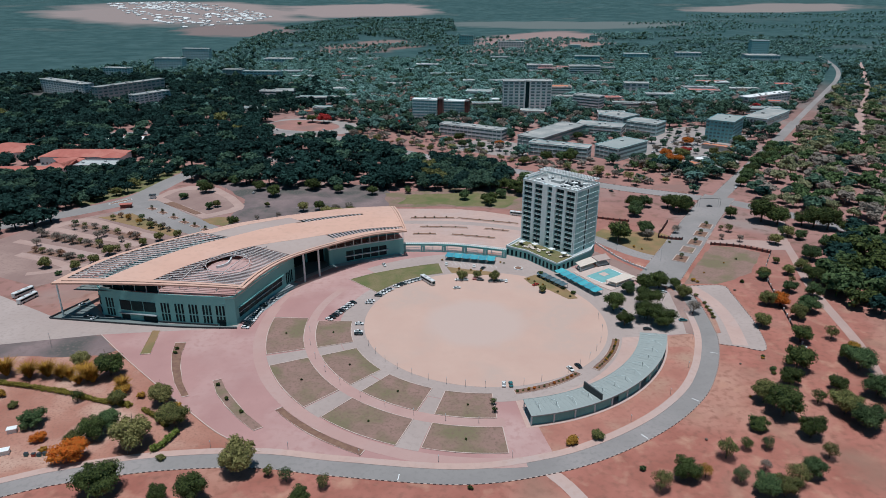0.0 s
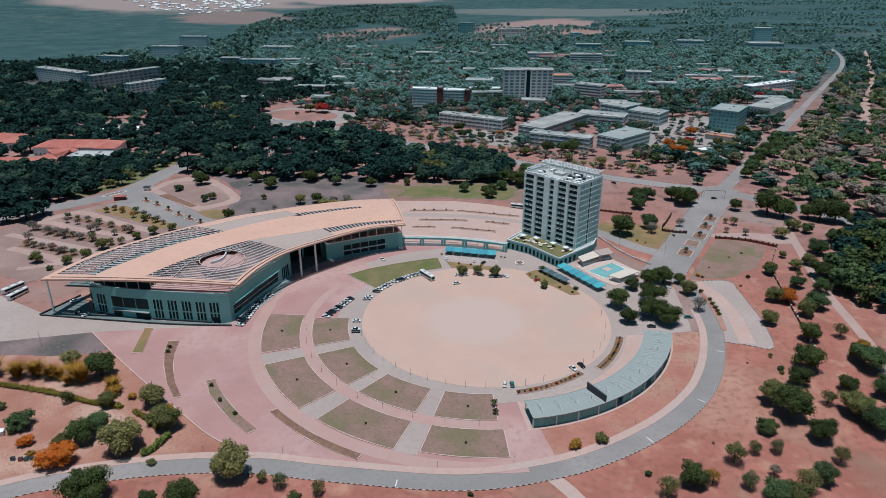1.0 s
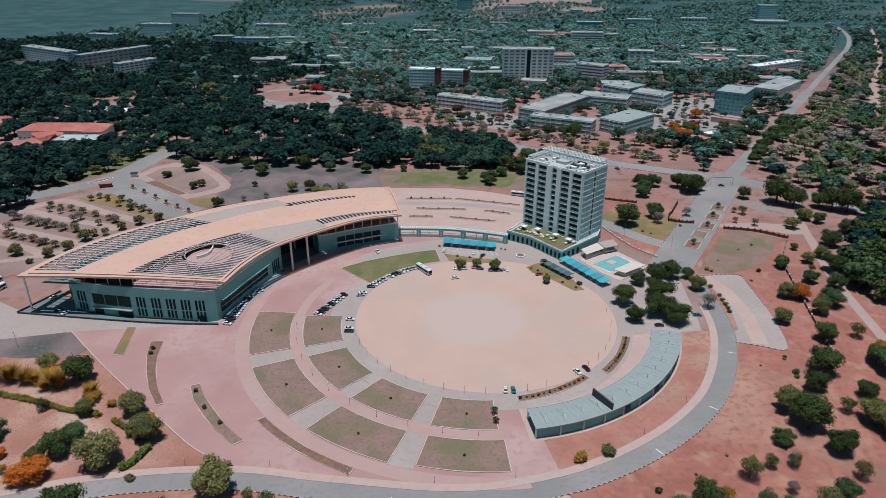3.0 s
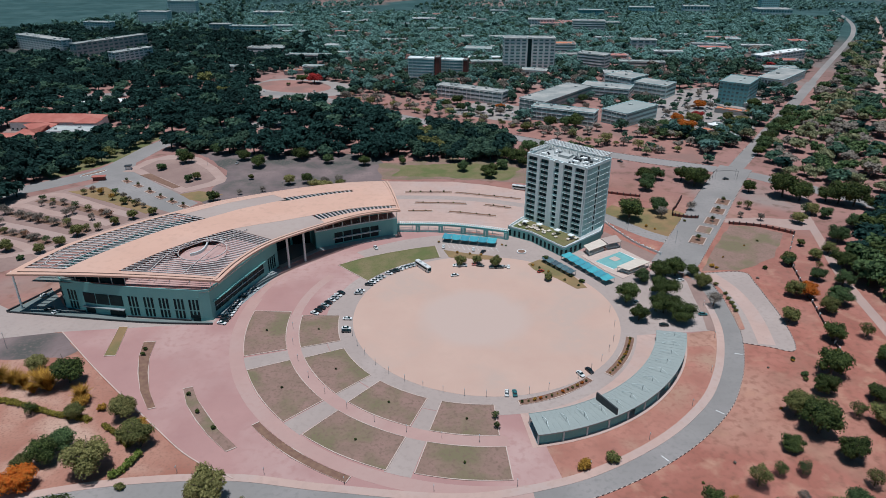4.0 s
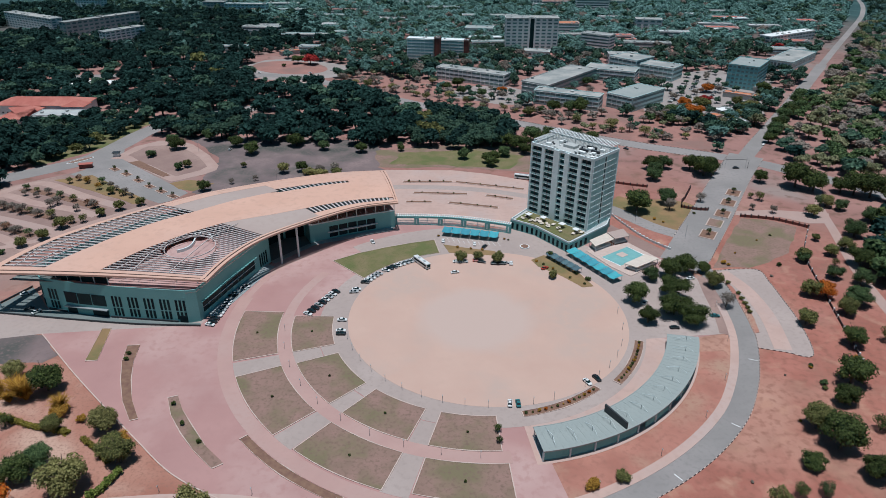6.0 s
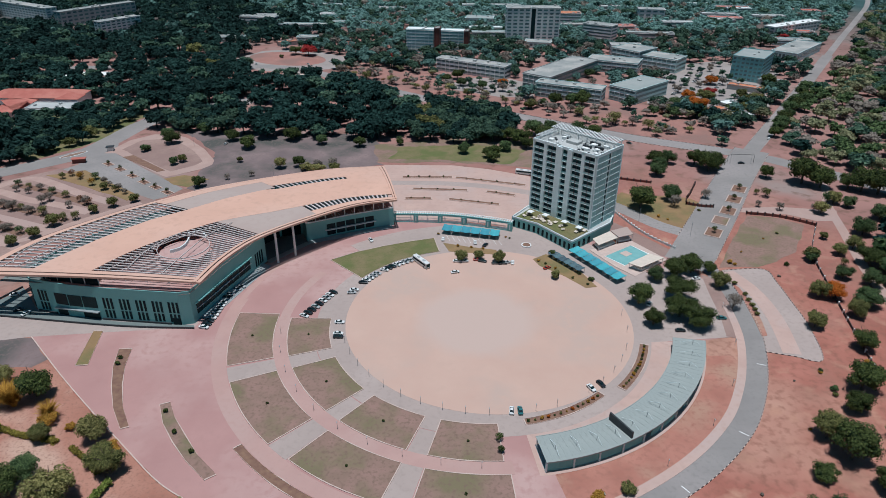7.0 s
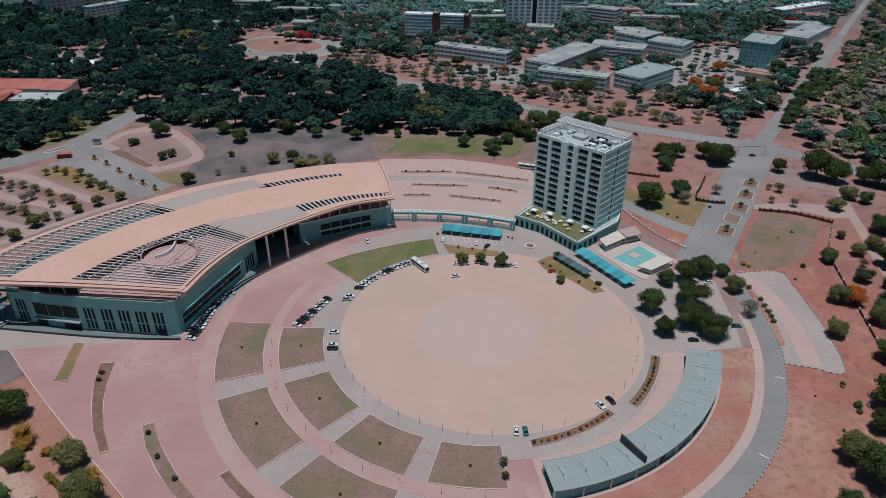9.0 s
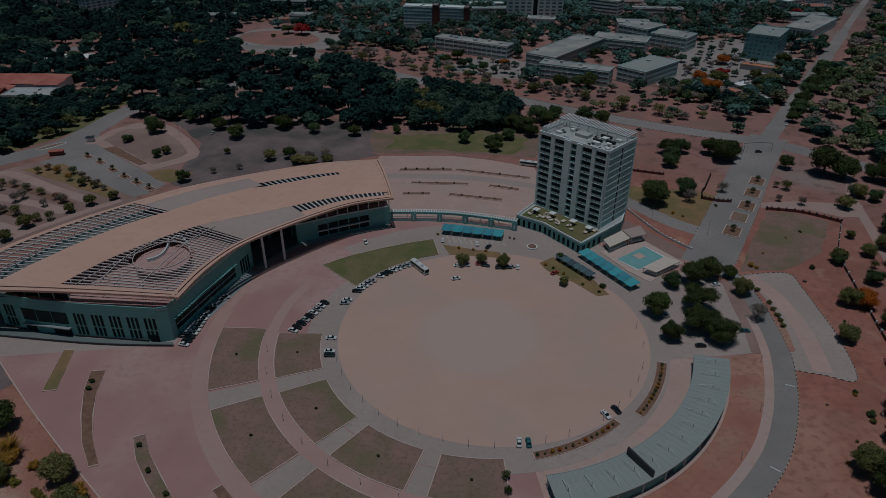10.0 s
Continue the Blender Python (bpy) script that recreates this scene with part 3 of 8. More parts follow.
slab("lawn_bed", ragged([(124.5, 30), (143, 29.5), (156, 34), (170, 46), (181, 62), (190, 78), (180, 85.5), (163.5, 90.5)], 1.6, 5), -0.1, 0.022, M["lawn"], None, "dry lawn field beside the avenue", "structure", "lawn")
slab("lawn_bed", ragged([(-55, 175), (0, 176), (50, 165), (60, 215), (0, 225), (-60, 212)], 3.5), -0.1, 0.04, M["lawn"], None, "sparse green grass behind the car park", "structure", "lawn")
slab("lawn_bed", ragged([(-225, 252), (-180, 246), (-120, 238), (-60, 236), (-52, 205), (-55, 175), (-49, 172), (-121, 143), (-149, 118), (-170, 130), (-170, 160), (-171, 197), (-200, 234)], 3.5), -0.1, 0.03, M["ash"], None, "grey bare ground behind the hall", "structure", "soil")
slab("lawn_bed", [(-302, 131), (-285, 146), (-262, 166), (-184, 116), (-176, 96), (-213, 60), (-246, 30), (-330, 70)], -0.1, 0.025, M["soil_grey"], None, "dusty greyish soil of the west car park", "structure", "soil")
OVAL = [(-234, 500), (-214, 540), (-178, 552), (-140, 530), (-108, 503), (-104, 470), (-120, 452), (-150, 440), (-190, 440), (-222, 462)]
TRIP = [(-206, 432), (-170, 445), (-140, 432), (-143, 410), (-176, 400), (-192, 380)]
STRIP = [(-112, 440), (-89, 463), (-9, 423), (-9, 382), (18, 370), (74, 332), (123, 318), (170, 296), (200, 270), (206, 205), (150, 232), (93, 266), (49, 297), (-10, 337), (-53, 369), (-89, 399)]
CARS_A = [(-6, 386), (26, 414), (60, 410), (81, 386), (74, 340), (43, 343), (2, 368)]
CARS_B = [(172, 322), (185, 365), (245, 470), (300, 492), (345, 440), (300, 375), (276, 311), (242, 293), (206, 276)]
slab("ground", OVAL, -0.1, 0.02, M["towngrey"], None, "pale grey paving round the traffic oval", "structure", "pavement")
slab("ground", [(-178 + 44 * math.cos(radians(a)), 500 + 33 * math.sin(radians(a)) - 0.25 * 44 * math.cos(radians(a))) for a in range(0, 360, 15)], -0.1, 0.06, M["townsoil"], None, "oval of bare pink soil at the junction", "structure", "soil")
slab("ground", ragged(TRIP, 3), -0.1, 0.018, M["townsoil"], None, "pink soil patch beside the junction", "structure", "soil")
slab("ground", [(-171, 429), (-144, 445), (-140, 424), (-159, 412)], -0.1, 0.05, M["kerb"], None, "pale patterned paving at the junction", "structure", "pavement")
slab("ground", ragged(STRIP, 3), -0.1, 0.016, M["townsoil"], None, "pink soil strip along the cross road", "structure", "soil")
slab("ground", CARS_A, -0.1, 0.03, M["towngrey"], None, "grey parking lot before the long office", "structure", "pavement")
slab("ground", CARS_B, -0.1, 0.03, M["towngrey"], None, "grey parking lot round the market sheds", "structure", "pavement")
slab("ground", ragged([(-250, -48), (-172, -45), (-166, -45), (-150, -61), (-119.4, -90), (-100.7, -106.8), (-88, -113), (-115, -117), (-142, -121), (-168, -130), (-240, -155)], 3.5), -0.1, 0.034, M["sand"], None, "sandy garden soil with reddish patches", "structure", "soil")
slab("ground", ragged([(-330, 296), (-252, 300), (-256, 235), (-272, 203), (-296, 180), (-330, 215)], 4), -0.1, 0.014, M["lawn_green"], None, "dark green verge under trees by the west road", "structure", "lawn")
slab("ground", ragged([(20, 1420), (60, 1560), (240, 1620), (470, 1800), (520, 1740), (360, 1560), (180, 1450)], 12, 20), -0.1, 0.03, M["soil_grey"], None, "cleared pink building ground at the town edge", "structure", "soil")
slab("pavement", [(79, 68.5), (84.5, 81), (97, 62.5), (107, 46), (101, 37), (89, 57.5)], -0.1, 0.033, M["soil_grey"], None, "pink paving between pool deck and service road", "structure", "pavement")
slab("lawn_bed", ragged([(-46, 182), (-5, 180), (38, 172), (50, 200), (10, 214), (-40, 206)], 5, 4, 5), -0.1, 0.055, M["lawn_green"], None, "greener grass patch behind the car park", "structure", "lawn")
ribbon("road", smooth_line([(-50, 139), (-30, 139), (-5, 137.5), (20, 132), (45, 122)], 3), -3.4, 3.4, -0.1, 0.075, M["pathgrey"], label="grey lane between the rear car park beds", category="road")
for x, y in ((111.6, -47.5), (87.5, -82), (60.5, -107), (-30, -129.5), (-95, -122)):
    k_ = min(range(len(RING)), key=lambda i: (RING[i].x - x) ** 2 + (RING[i].y - y) ** 2)
    n_ = normals(RING)[k_]
    ribbon("road_mark", [RING[k_] + n_ * 0.4, RING[k_] + n_ * 3.6], -0.16, 0.16, 0, 0.058, M["white"], label="short white painted line across the lane", category="marking")
slab("lawn_bed", [(113, 22), (117.6, 18.6), (117.0, 0), (114.6, -18), (111.5, -31), (105.5, -29), (108.6, -14), (110.5, 4)], -0.1, 0.125, M["soil_grey"], None, "brown bare strip between parking and ring road", "structure", "soil")
kerbline(RING, 4.4, width=0.24, unit=0.95)
kerbline(AVENUE[4:], -11.7)
kerbline(AVENUE[8:], 11.7)
kerbline(AVENUE_FAR[3:34], -5.8)
kerbline(AVENUE_FAR[3:34], 5.8)
for o_ in (-7.7, 7.7):
    kerbline([p for p in CROSS if 30 < p.x < 196], o_)


# ---- conference hall ----
ROOF_IN = smooth_line([(-113, -18, 20.5), (-108, 3.3, 20.3), (-98.4, 24, 19.8), (-79, 45.5, 19.0), (-57, 64.5, 18.2), (-36, 73, 17.5)], 2)
ROOF_OUT = smooth_line([(-212, -10.6, 20.5), (-208.2, 2.7, 20.5), (-202.8, 17, 20.4), (-194.8, 30.2, 20.3), (-175.5, 53.2, 20), (-152.3, 75.8, 19.5), (-139.2, 86.3, 19.2), (-109.4, 103.4, 18.6), (-76.9, 117.6, 18.0), (-46.5, 123.3, 17.5)], 2)


def along(line, u):
    """The point at the fraction u of a line's length."""
    ls = [0.0]
    for a, b in zip(line, line[1:]):
        ls.append(ls[-1] + (b - a).length)
    s = u * ls[-1]
    for i in range(len(line) - 1):
        if s <= ls[i + 1] or i == len(line) - 2:
            k = (s - ls[i]) / max(1e-6, ls[i + 1] - ls[i])
            return line[i].lerp(line[i + 1], min(1.0, max(0.0, k)))


IN_U = [along(ROOF_IN, i / 200) for i in range(201)]
OUT_U = [along(ROOF_OUT, i / 200) for i in range(201)]


def at_u(tab, u):
    i = min(199, max(0, int(u * 200)))
    return tab[i].lerp(tab[i + 1], u * 200 - i)


def roof_pt(u, v):
    p = at_u(IN_U, u).lerp(at_u(OUT_U, u), v)
    return p + Vector((0, 0, 8.8 * v * (1 - v) * (0.4 + 0.6 * u)))


def steps_of(*kv):
    """A piecewise linear function through (u, v) pairs."""
    def f(u):
        for (a, b), (c, d) in zip(kv, kv[1:]):
            if u <= c:
                return b + (d - b) * (u - a) / (c - a)
        return kv[-1][1]
    return f


def roof_sheet(name, u0, u1, v0, v1, material, parent, label="", nu=40, nv=6, thick=0.5, lift=0.0):
    """A solid piece of the curved roof; v0 and v1 may be functions of u."""
    f0 = v0 if callable(v0) else (lambda u: v0)
    f1 = v1 if callable(v1) else (lambda u: v1)
    vs, fs = [], []
    for i in range(nu + 1):
        u = u0 + (u1 - u0) * i / nu
        for j in range(nv + 1):
            p = roof_pt(u, f0(u) + (f1(u) - f0(u)) * j / nv)
            vs.append((p.x, p.y, p.z + lift))
    n = len(vs)
    vs += [(x, y, z - thick) for x, y, z in vs]
    w = nv + 1
    for i in range(nu):
        for j in range(nv):
            a = i * w + j
            fs += [(a, a + w, a + w + 1, a + 1), (n + a + 1, n + a + w + 1, n + a + w, n + a)]
    rim = [j for j in range(w)] + [i * w + nv for i in range(1, nu + 1)] + [nu * w + j for j in range(nv - 1, -1, -1)] + [i * w for i in range(nu - 1, 0, -1)]
    for k in range(len(rim)):
        a, b = rim[k], rim[(k + 1) % len(rim)]
        fs.append((a, b, n + b, n + a))
    return mesh_ob(name, vs, fs, material, parent, label)


def rail(name, pts, w, h, material, parent, label=""):
    """A square bar that follows a line in space."""
    v, f = [], []
    for i, p in enumerate(pts):
        d = pts[min(i + 1, len(pts) - 1)] - pts[max(i - 1, 0)]
        s = Vector((-d.y, d.x, 0)).normalized() * w / 2
        for q in (p - s, p + s):
            v += [tuple(q), (q.x, q.y, q.z + h)]
    for i in range(len(pts) - 1):
        a, b = 4 * i, 4 * i + 4
        f += [(a, b, b + 1, a + 1), (a + 1, b + 1, b + 3, a + 3), (a + 3, b + 3, b + 2, a + 2), (a + 2, b + 2, b, a)]
    e = 4 * (len(pts) - 1)
    f += [(0, 1, 3, 2), (e, e + 2, e + 3, e + 1)]
    return mesh_ob(name, v, f, material, parent, label)


hall = thing("conference_hall", pose(0, 0, 0), "crescent conference hall with teal-grey walls and peach louvred roof", "building")
LO = steps_of((0, 0.51), (0.18, 0.435), (0.38, 0.36), (0.53, 0.25), (0.64, 0.21), (1, 0.10))
HI = steps_of((0, 0.77), (0.15, 0.71), (0.31, 0.70), (0.40, 0.67), (0.65, 0.67), (1, 0.67))
SL0 = steps_of((0.64, 0.10), (0.97, 0.065))
SL1 = steps_of((0.64, 0.21), (0.97, 0.125))
ST0 = steps_of((0.66, 0.63), (0.87, 0.585))
ST1 = steps_of((0.66, 0.73), (0.87, 0.645))
PEACH, GREY = M["roof"], M["roofgrey"]
roof_sheet("roof_band", 0.02, 0.66, LO, steps_of((0, 0.77), (0.15, 0.71), (0.31, 0.70), (0.40, 0.67), (0.63, 0.67), (0.66, 0.63)), PEACH, hall, "peach coloured sheet roof band", 44, 8)
roof_sheet("roof_sheet", 0.66, 0.87, LO, ST0, PEACH, hall, "", 20, 6)
roof_sheet("roof_sheet", 0.66, 0.87, ST1, 0.965, PEACH, hall, "", 20, 3)
roof_sheet("roof_sheet", 0.87, 0.985, steps_of((0.87, 0.14), (0.985, 0.12)), 0.965, PEACH, hall, "", 12, 8)
roof_sheet("roof_sheet", 0.38, 0.64, 0.03, LO, GREY, hall, "grey roofing membrane", 26, 4, lift=-0.06)
roof_sheet("roof_sheet", 0.41, 0.66, HI, 0.885, GREY, hall, "grey roofing membrane", 24, 3, lift=-0.06)
roof_sheet("roof_edge", 0.41, 0.66, 0.885, 0.965, PEACH, hall, "", 24, 1)
roof_sheet("roof_edge", 0.64, 0.985, 0.03, SL0, PEACH, hall, "", 24, 2, lift=-0.03)
for v0, v1, z in ((0.0, 0.016, 0.0), (0.02, 0.034, 0.25)):
    roof_sheet("fascia", 0.0, 1.0, v0, v1, PEACH, hall, "peach roof edge beam", 60, 1, 0.9, z)
roof_sheet("fascia", 0.0, 1.0, 0.965, 1.0, PEACH, hall, "peach roof edge beam", 60, 1, 0.9, 0.05)
for u0, u1, z in ((0.0, 0.010, 0.1), (0.0125, 0.026, 0.3), (0.985, 0.992, 0.25), (0.994, 1.0, 0.1)):
    roof_sheet("fascia", u0, u1, 0.016, 0.965, PEACH, hall, "peach roof edge beam", 1, 30, 0.9, z)

# added dark sheet, keeps sun from falling through the slats
roof_sheet("soffit", 0.645, 0.968, SL0, SL1, M["dark"], hall, "added dark sheet that blocks sun through the slotted roof edge", 24, 2, 0.15, -1.0)
ring_c = (roof_pt(0.16, 0.34) + roof_pt(0.24, 0.17)) / 2


def louvres(u0, u1, n, f0, f1, w, hole=None, skew=0.0, name="slat"):
    """Slats across the roof from edge f0 to edge f1, left out inside the round opening."""
    for i in range(n):
        u = u0 + (u1 - u0) * (i + 0.5) / n
        a, b = f0(u), f1(u)
        run, pts = [], [roof_pt(min(1, max(0, u + skew * k / 14)), a + (b - a) * k / 14) for k in range(15)]
        for p in pts + [None]:
            if p is not None and not (hole and (p - ring_c).to_2d().length < hole):
                run.append(p - Vector((0, 0, 0.45)))
            else:
                if len(run) > 1:
                    rail(name, run, w, 0.42, M["louvre"], hall)
                run = []


louvres(0.03, 0.378, 27, lambda u: 0.034, LO, 0.48, 11.0)
louvres(0.03, 0.41, 27, HI, lambda u: 0.965, 0.6)
louvres(0.645, 0.968, 19, SL0, SL1, 0.8)
louvres(0.665, 0.866, 15, ST0, ST1, 0.8)
for line in ([(-146.5, -9.8, 21.6), (-144.8, 4.4, 21.8), (-140.6, 15.8, 21.9), (-134.9, 24.9, 21.9)], [(-130.9, -11.6, 21.0), (-127.5, 3.2, 21.2), (-122.2, 22.6, 21.3), (-114.3, 37.7, 21.2)]):
    rail("purlin", smooth_line(line, 2.0), 0.3, 0.3, M["louvre"], hall)

for k in (0.42, 0.73):
    rail("purlin", [roof_pt(0.03 + 0.38 * i / 24, HI(0.03 + 0.38 * i / 24) * (1 - k) + 0.965 * k) - Vector((0, 0, 0.05)) for i in range(25)], 0.35, 0.3, M["louvre"], hall)
rail("purlin", [roof_pt(0.03 + 0.355 * i / 24, LO(0.03 + 0.355 * i / 24) - 0.06) - Vector((0, 0, 0.05)) for i in range(25)], 0.3, 0.3, M["louvre"], hall)
rail("ring_beam", [Vector((ring_c.x + 11.3 * math.cos(a * math.pi / 24), ring_c.y + 11.3 * math.sin(a * math.pi / 24), ring_c.z + 0.1)) for a in range(49)], 0.3, 0.35, M["louvre"], hall, "round pale beam about the roof opening")
rail("ring_beam", [roof_pt(0.145 + 0.10 * math.cos(a), 0.865 + 0.085 * math.sin(a)) + Vector((0, 0, 0.1)) for a in [math.pi * (0.5 + k / 16) for k in range(17)]], 0.3, 0.3, M["louvre"], hall)

# body under the roof, with the recessed entrance between its two wings
BODY = ([(-190, -7), (-172, -12), (-152.6, -15.3), (-136, -17.4), (-122.8, -18.9), (-118.6, -17.7), (-114.6, -5), (-111.2, 6), (-106, 20), (-99.8, 37), (-110, 48), (-98, 64),
         (-87, 66.5), (-75.8, 72), (-66.5, 76.8), (-52, 82.8), (-42, 87), (-48, 116), (-77, 110), (-110, 96), (-143, 76), (-167, 54), (-184, 32), (-191.5, 16), (-194, 7), (-194, 0.5), (-192.6, -4.3)])
DECK = 14.9
slab("wall", BODY, 0, DECK, M["wall"], hall, "teal-grey rendered wall")
slab("deck", [(x * 0.9985, y) for x, y in BODY], DECK, DECK + 0.12, M["paver"], hall, "pink paved roof terrace under the louvres")
for (x0, y0), (x1, y1) in zip(BODY, BODY[1:] + BODY[:1]):
    ribbon("parapet", [Vector((x0, y0)), Vector((x1, y1))], 0.0, 0.35, DECK, DECK + 1.25, M["wall"], hall)
WINGF = [(-83, 58), (-71.8, 63.7), (-62.5, 68.5), (-48, 74.4), (-38.5, 77.7), (-41.9, 87.1), (-52, 82.9), (-66.5, 76.9), (-75.8, 72.1), (-87, 66.6)]
WDECK = 10.2
slab("wall", WINGF, 0, WDECK, M["wall"], hall, "teal-grey wall of the wing terrace")
slab("deck", WINGF, WDECK - 0.05, WDECK + 0.1, M["paver"], hall)
for (x0, y0), (x1, y1) in zip(WINGF[:4], WINGF[1:5]):
    ribbon("parapet", [Vector((x0, y0)), Vector((x1, y1))], 0.0, 0.3, WDECK, WDECK + 0.7, M["wallpale"], hall)
ribbon("parapet", [Vector(WINGF[9]), Vector(WINGF[0])], 0.0, 0.3, WDECK, WDECK + 0.7, M["wallpale"], hall)
v_, f_ = [], []
for i in range(31):
    u = 0.03 + 0.93 * i / 30
    for k in (0.57 if u < 0.4 else 0.32, 0.70):
        p = roof_pt(u, k)
        v_ += [(p.x, p.y, DECK + 0.1), (p.x, p.y, p.z - 0.7)]
for i in range(30):
    a, b = 4 * i, 4 * i + 4
    f_ += [(a, b, b + 1, a + 1), (a + 2, a + 3, b + 3, b + 2), (a + 1, b + 1, b + 3, a + 3)]
f_ += [(0, 1, 3, 2), (120, 122, 123, 121)]
mesh_ob("penthouse", v_, f_, M["glass"], hall, "dark glazed upper storey below the roof")
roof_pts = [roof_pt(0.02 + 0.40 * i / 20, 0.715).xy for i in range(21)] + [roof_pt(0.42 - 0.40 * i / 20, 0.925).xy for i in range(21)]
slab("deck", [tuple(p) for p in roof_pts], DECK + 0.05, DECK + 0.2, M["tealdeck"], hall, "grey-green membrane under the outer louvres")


def post(x, y, z0, z1, r, parent, material=None, name="column"):
    n = 10
    v = [(x + r * math.cos(2 * math.pi * i / n), y + r * math.sin(2 * math.pi * i / n), z) for z in (z0, z1) for i in range(n)]
    f = [(i, (i + 1) % n, n + (i + 1) % n, n + i) for i in range(n)] + [list(range(n, 2 * n)), list(range(n - 1, -1, -1))]
    return mesh_ob(name, v, f, material or M["white"], parent)


for i in range(10):
    p = along([Vector(q) for q in WINGF[:5]], i / 9)
    post(p.x - 0.3, p.y + 0.6, WDECK, 17.6, 0.24, hall)
for u in (0.455, 0.535):
    p = roof_pt(u, 0.05)
    post(p.x, p.y, 0, p.z - 0.5, 0.6, hall)
for k in range(8):
    p = roof_pt(0.045, 0.08 + 0.10 * k)
    post(p.x, p.y + 0.5, DECK, p.z - 0.4, 0.25, hall)
for x, y in ((-211.8, -6.4),):
    post(x, y, 0, 20.0, 0.45, hall, M["wallpale"])
# curved screen walls inside the ring
RZ = ring_c.z - 2.0
for line in ([(-132.4, 28.4, RZ), (-130.7, 22.6, RZ), (-130.5, 16.6, RZ), (-132.1, 12.7, RZ), (-135.2, 10.5, RZ)], [(-130.5, 27.1, RZ), (-129.5, 30.5, RZ), (-125.8, 28.3, RZ), (-122.5, 23.5, RZ)]):
    rail("screen_wall", smooth_line(line, 1.0), 0.6, 1.5, M["wallpale"], hall, "curved pale screen wall on the terrace")
for k in range(13):
    p, q = along([Vector(a) for a in WINGF[:5]], (k + 0.5) / 13), along([Vector(a) for a in WINGF[:5]], (k + 0.6) / 13)
    tb = thing("terrace_table", pose(p.x - 1.3, p.y + 2.9, WDECK + 0.1, 0, 0, math.degrees(math.atan2(q.y - p.y, q.x - p.x))), "long table with pink cover on the wing terrace", "table", "wing terrace tables")
    part("tabletop", box_bm(-1.1, -1.8, 0.66, 1.1, 1.8, 0.76, 0.04), M["paver"], tb)
    part("bench", box_bm(-1.75, -1.8, 0.38, -1.4, 1.8, 0.46, 0.03), M["white"], tb)
    for lx in (-0.9, 0.8):
        for ly in (-1.6, 1.5):
            box("leg", lx, ly, 0, lx + 0.1, ly + 0.1, 0.66, M["white"], tb)


def facade(pts, z0, z1, spans, material, name="window", d=0.14, label=""):
    """Openings set along a wall line; spans give start and end along it in metres."""
    line = [Vector(p) for p in pts]
    total = sum((b - a).length for a, b in zip(line, line[1:]))
    for s0, s1 in spans:
        a, b = along(line, s0 / total), along(line, s1 / total)
        t = (b - a).normalized()
        n = Vector((t.y, -t.x))
        q = [a - n * 0.3, b - n * 0.3, b + n * d, a + n * d]
        v = [(p.x, p.y, z) for z in (z0, z1) for p in q]
        mesh_ob(name, v, [(0, 1, 5, 4), (1, 2, 6, 5), (2, 3, 7, 6), (3, 0, 4, 7), (4, 5, 6, 7), (3, 2, 1, 0)], material, hall, label)


WESTEND = [(-193.6, 10), (-194, 7), (-194, 0.5), (-192.6, -4.3), (-190, -7)]
facade(WESTEND, 6.2, 11.4, [(1 + 2.3 * i, 2.9 + 2.3 * i) for i in range(7)], M["glass"], d=0.16)
facade(WESTEND, 1.2, 4.6, [(1 + 2.3 * i, 2.6 + 2.3 * i) for i in range(7)], M["glass"], d=0.16)
facade([(-190.5, -3), (-172, -8.4), (-158, -11)], DECK + 0.1, 19.6, [(0.2, 6.2), (6.6, 13), (13.4, 20), (20.4, 26.5), (26.9, 33)], M["glass"], "penthouse_window", 0.1, "dark glazed terrace room below the roof")
for x, y in ((-190.3, -3.3), (-184, -5.4), (-177.7, -7.3), (-171.2, -8.9), (-164.8, -10.2), (-158.2, -11.5)):
    post(x, y, DECK + 0.1, 20.0, 0.22, hall)
slab("deck", arc(ring_c.x, ring_c.y, 10.9, 0, 360, 32)[:-1], ring_c.z - 2.4, ring_c.z - 2.0, M["paver"], hall, "pink paved round floor inside the ring")
SOUTH = BODY[0:5]
trip = [[s + k * 1.75 for k in range(3)] for s in (2.5, 34, 41.5, 48.8, 56, 63)]
for z0, z1 in ((1.4, 5.2), (5.9, 11.2)):
    facade(SOUTH, z0, z1, [(s, s + 1.0) for g in trip for s in g], M["glass"])
for z0, z1, dd in ((5.6, 11.0, 0.2),):
    facade(SOUTH, z0, z1, [(11, 17.2), (17.8, 24), (24.6, 31)], M["glass"], d=dd)
facade(SOUTH, 0.2, 3.4, [(11, 31), (64, 67.5)], M["glass"], "shopfront", 0.3)
facade(SOUTH, 3.8, 4.2, [(10.5, 31.5)], M["steel"], "canopy", 1.6, "grey entrance canopy")
# dark strip, shade at the foot of the wall put into colour
facade(SOUTH, 0.0, 0.9, [(0.5, 10), (32, 63)], M["dark"], "plinth", 0.5, "dark strip standing in for shade at the wall foot")
facade(SOUTH, 12.5, 12.62, [(0, 68.2)], M["wall"], "string_course", 0.12)
EASTW = BODY[5:10]
facade(EASTW, 3.2, 8.4, [(3 + 4.6 * i, 7.2 + 4.6 * i) for i in range(9)], M["glass"], d=0.2)
facade(EASTW, 8.5, 8.8, [(2, 46)], M["wall"], "ledge", 0.7)
facade(EASTW, 5.6, 5.8, [(3, 45)], M["wallpale"], "transom", 0.3)
facade(EASTW, 1.5, 8.5, [(48.5 + 1.8 * i, 49.5 + 1.8 * i) for i in range(4)], M["glass"])
for i in range(4):
    facade(EASTW, 0.0, 0.7 - 0.17 * i, [(4, 54)], M["steel"], "step", 1.6 + 1.0 * i)
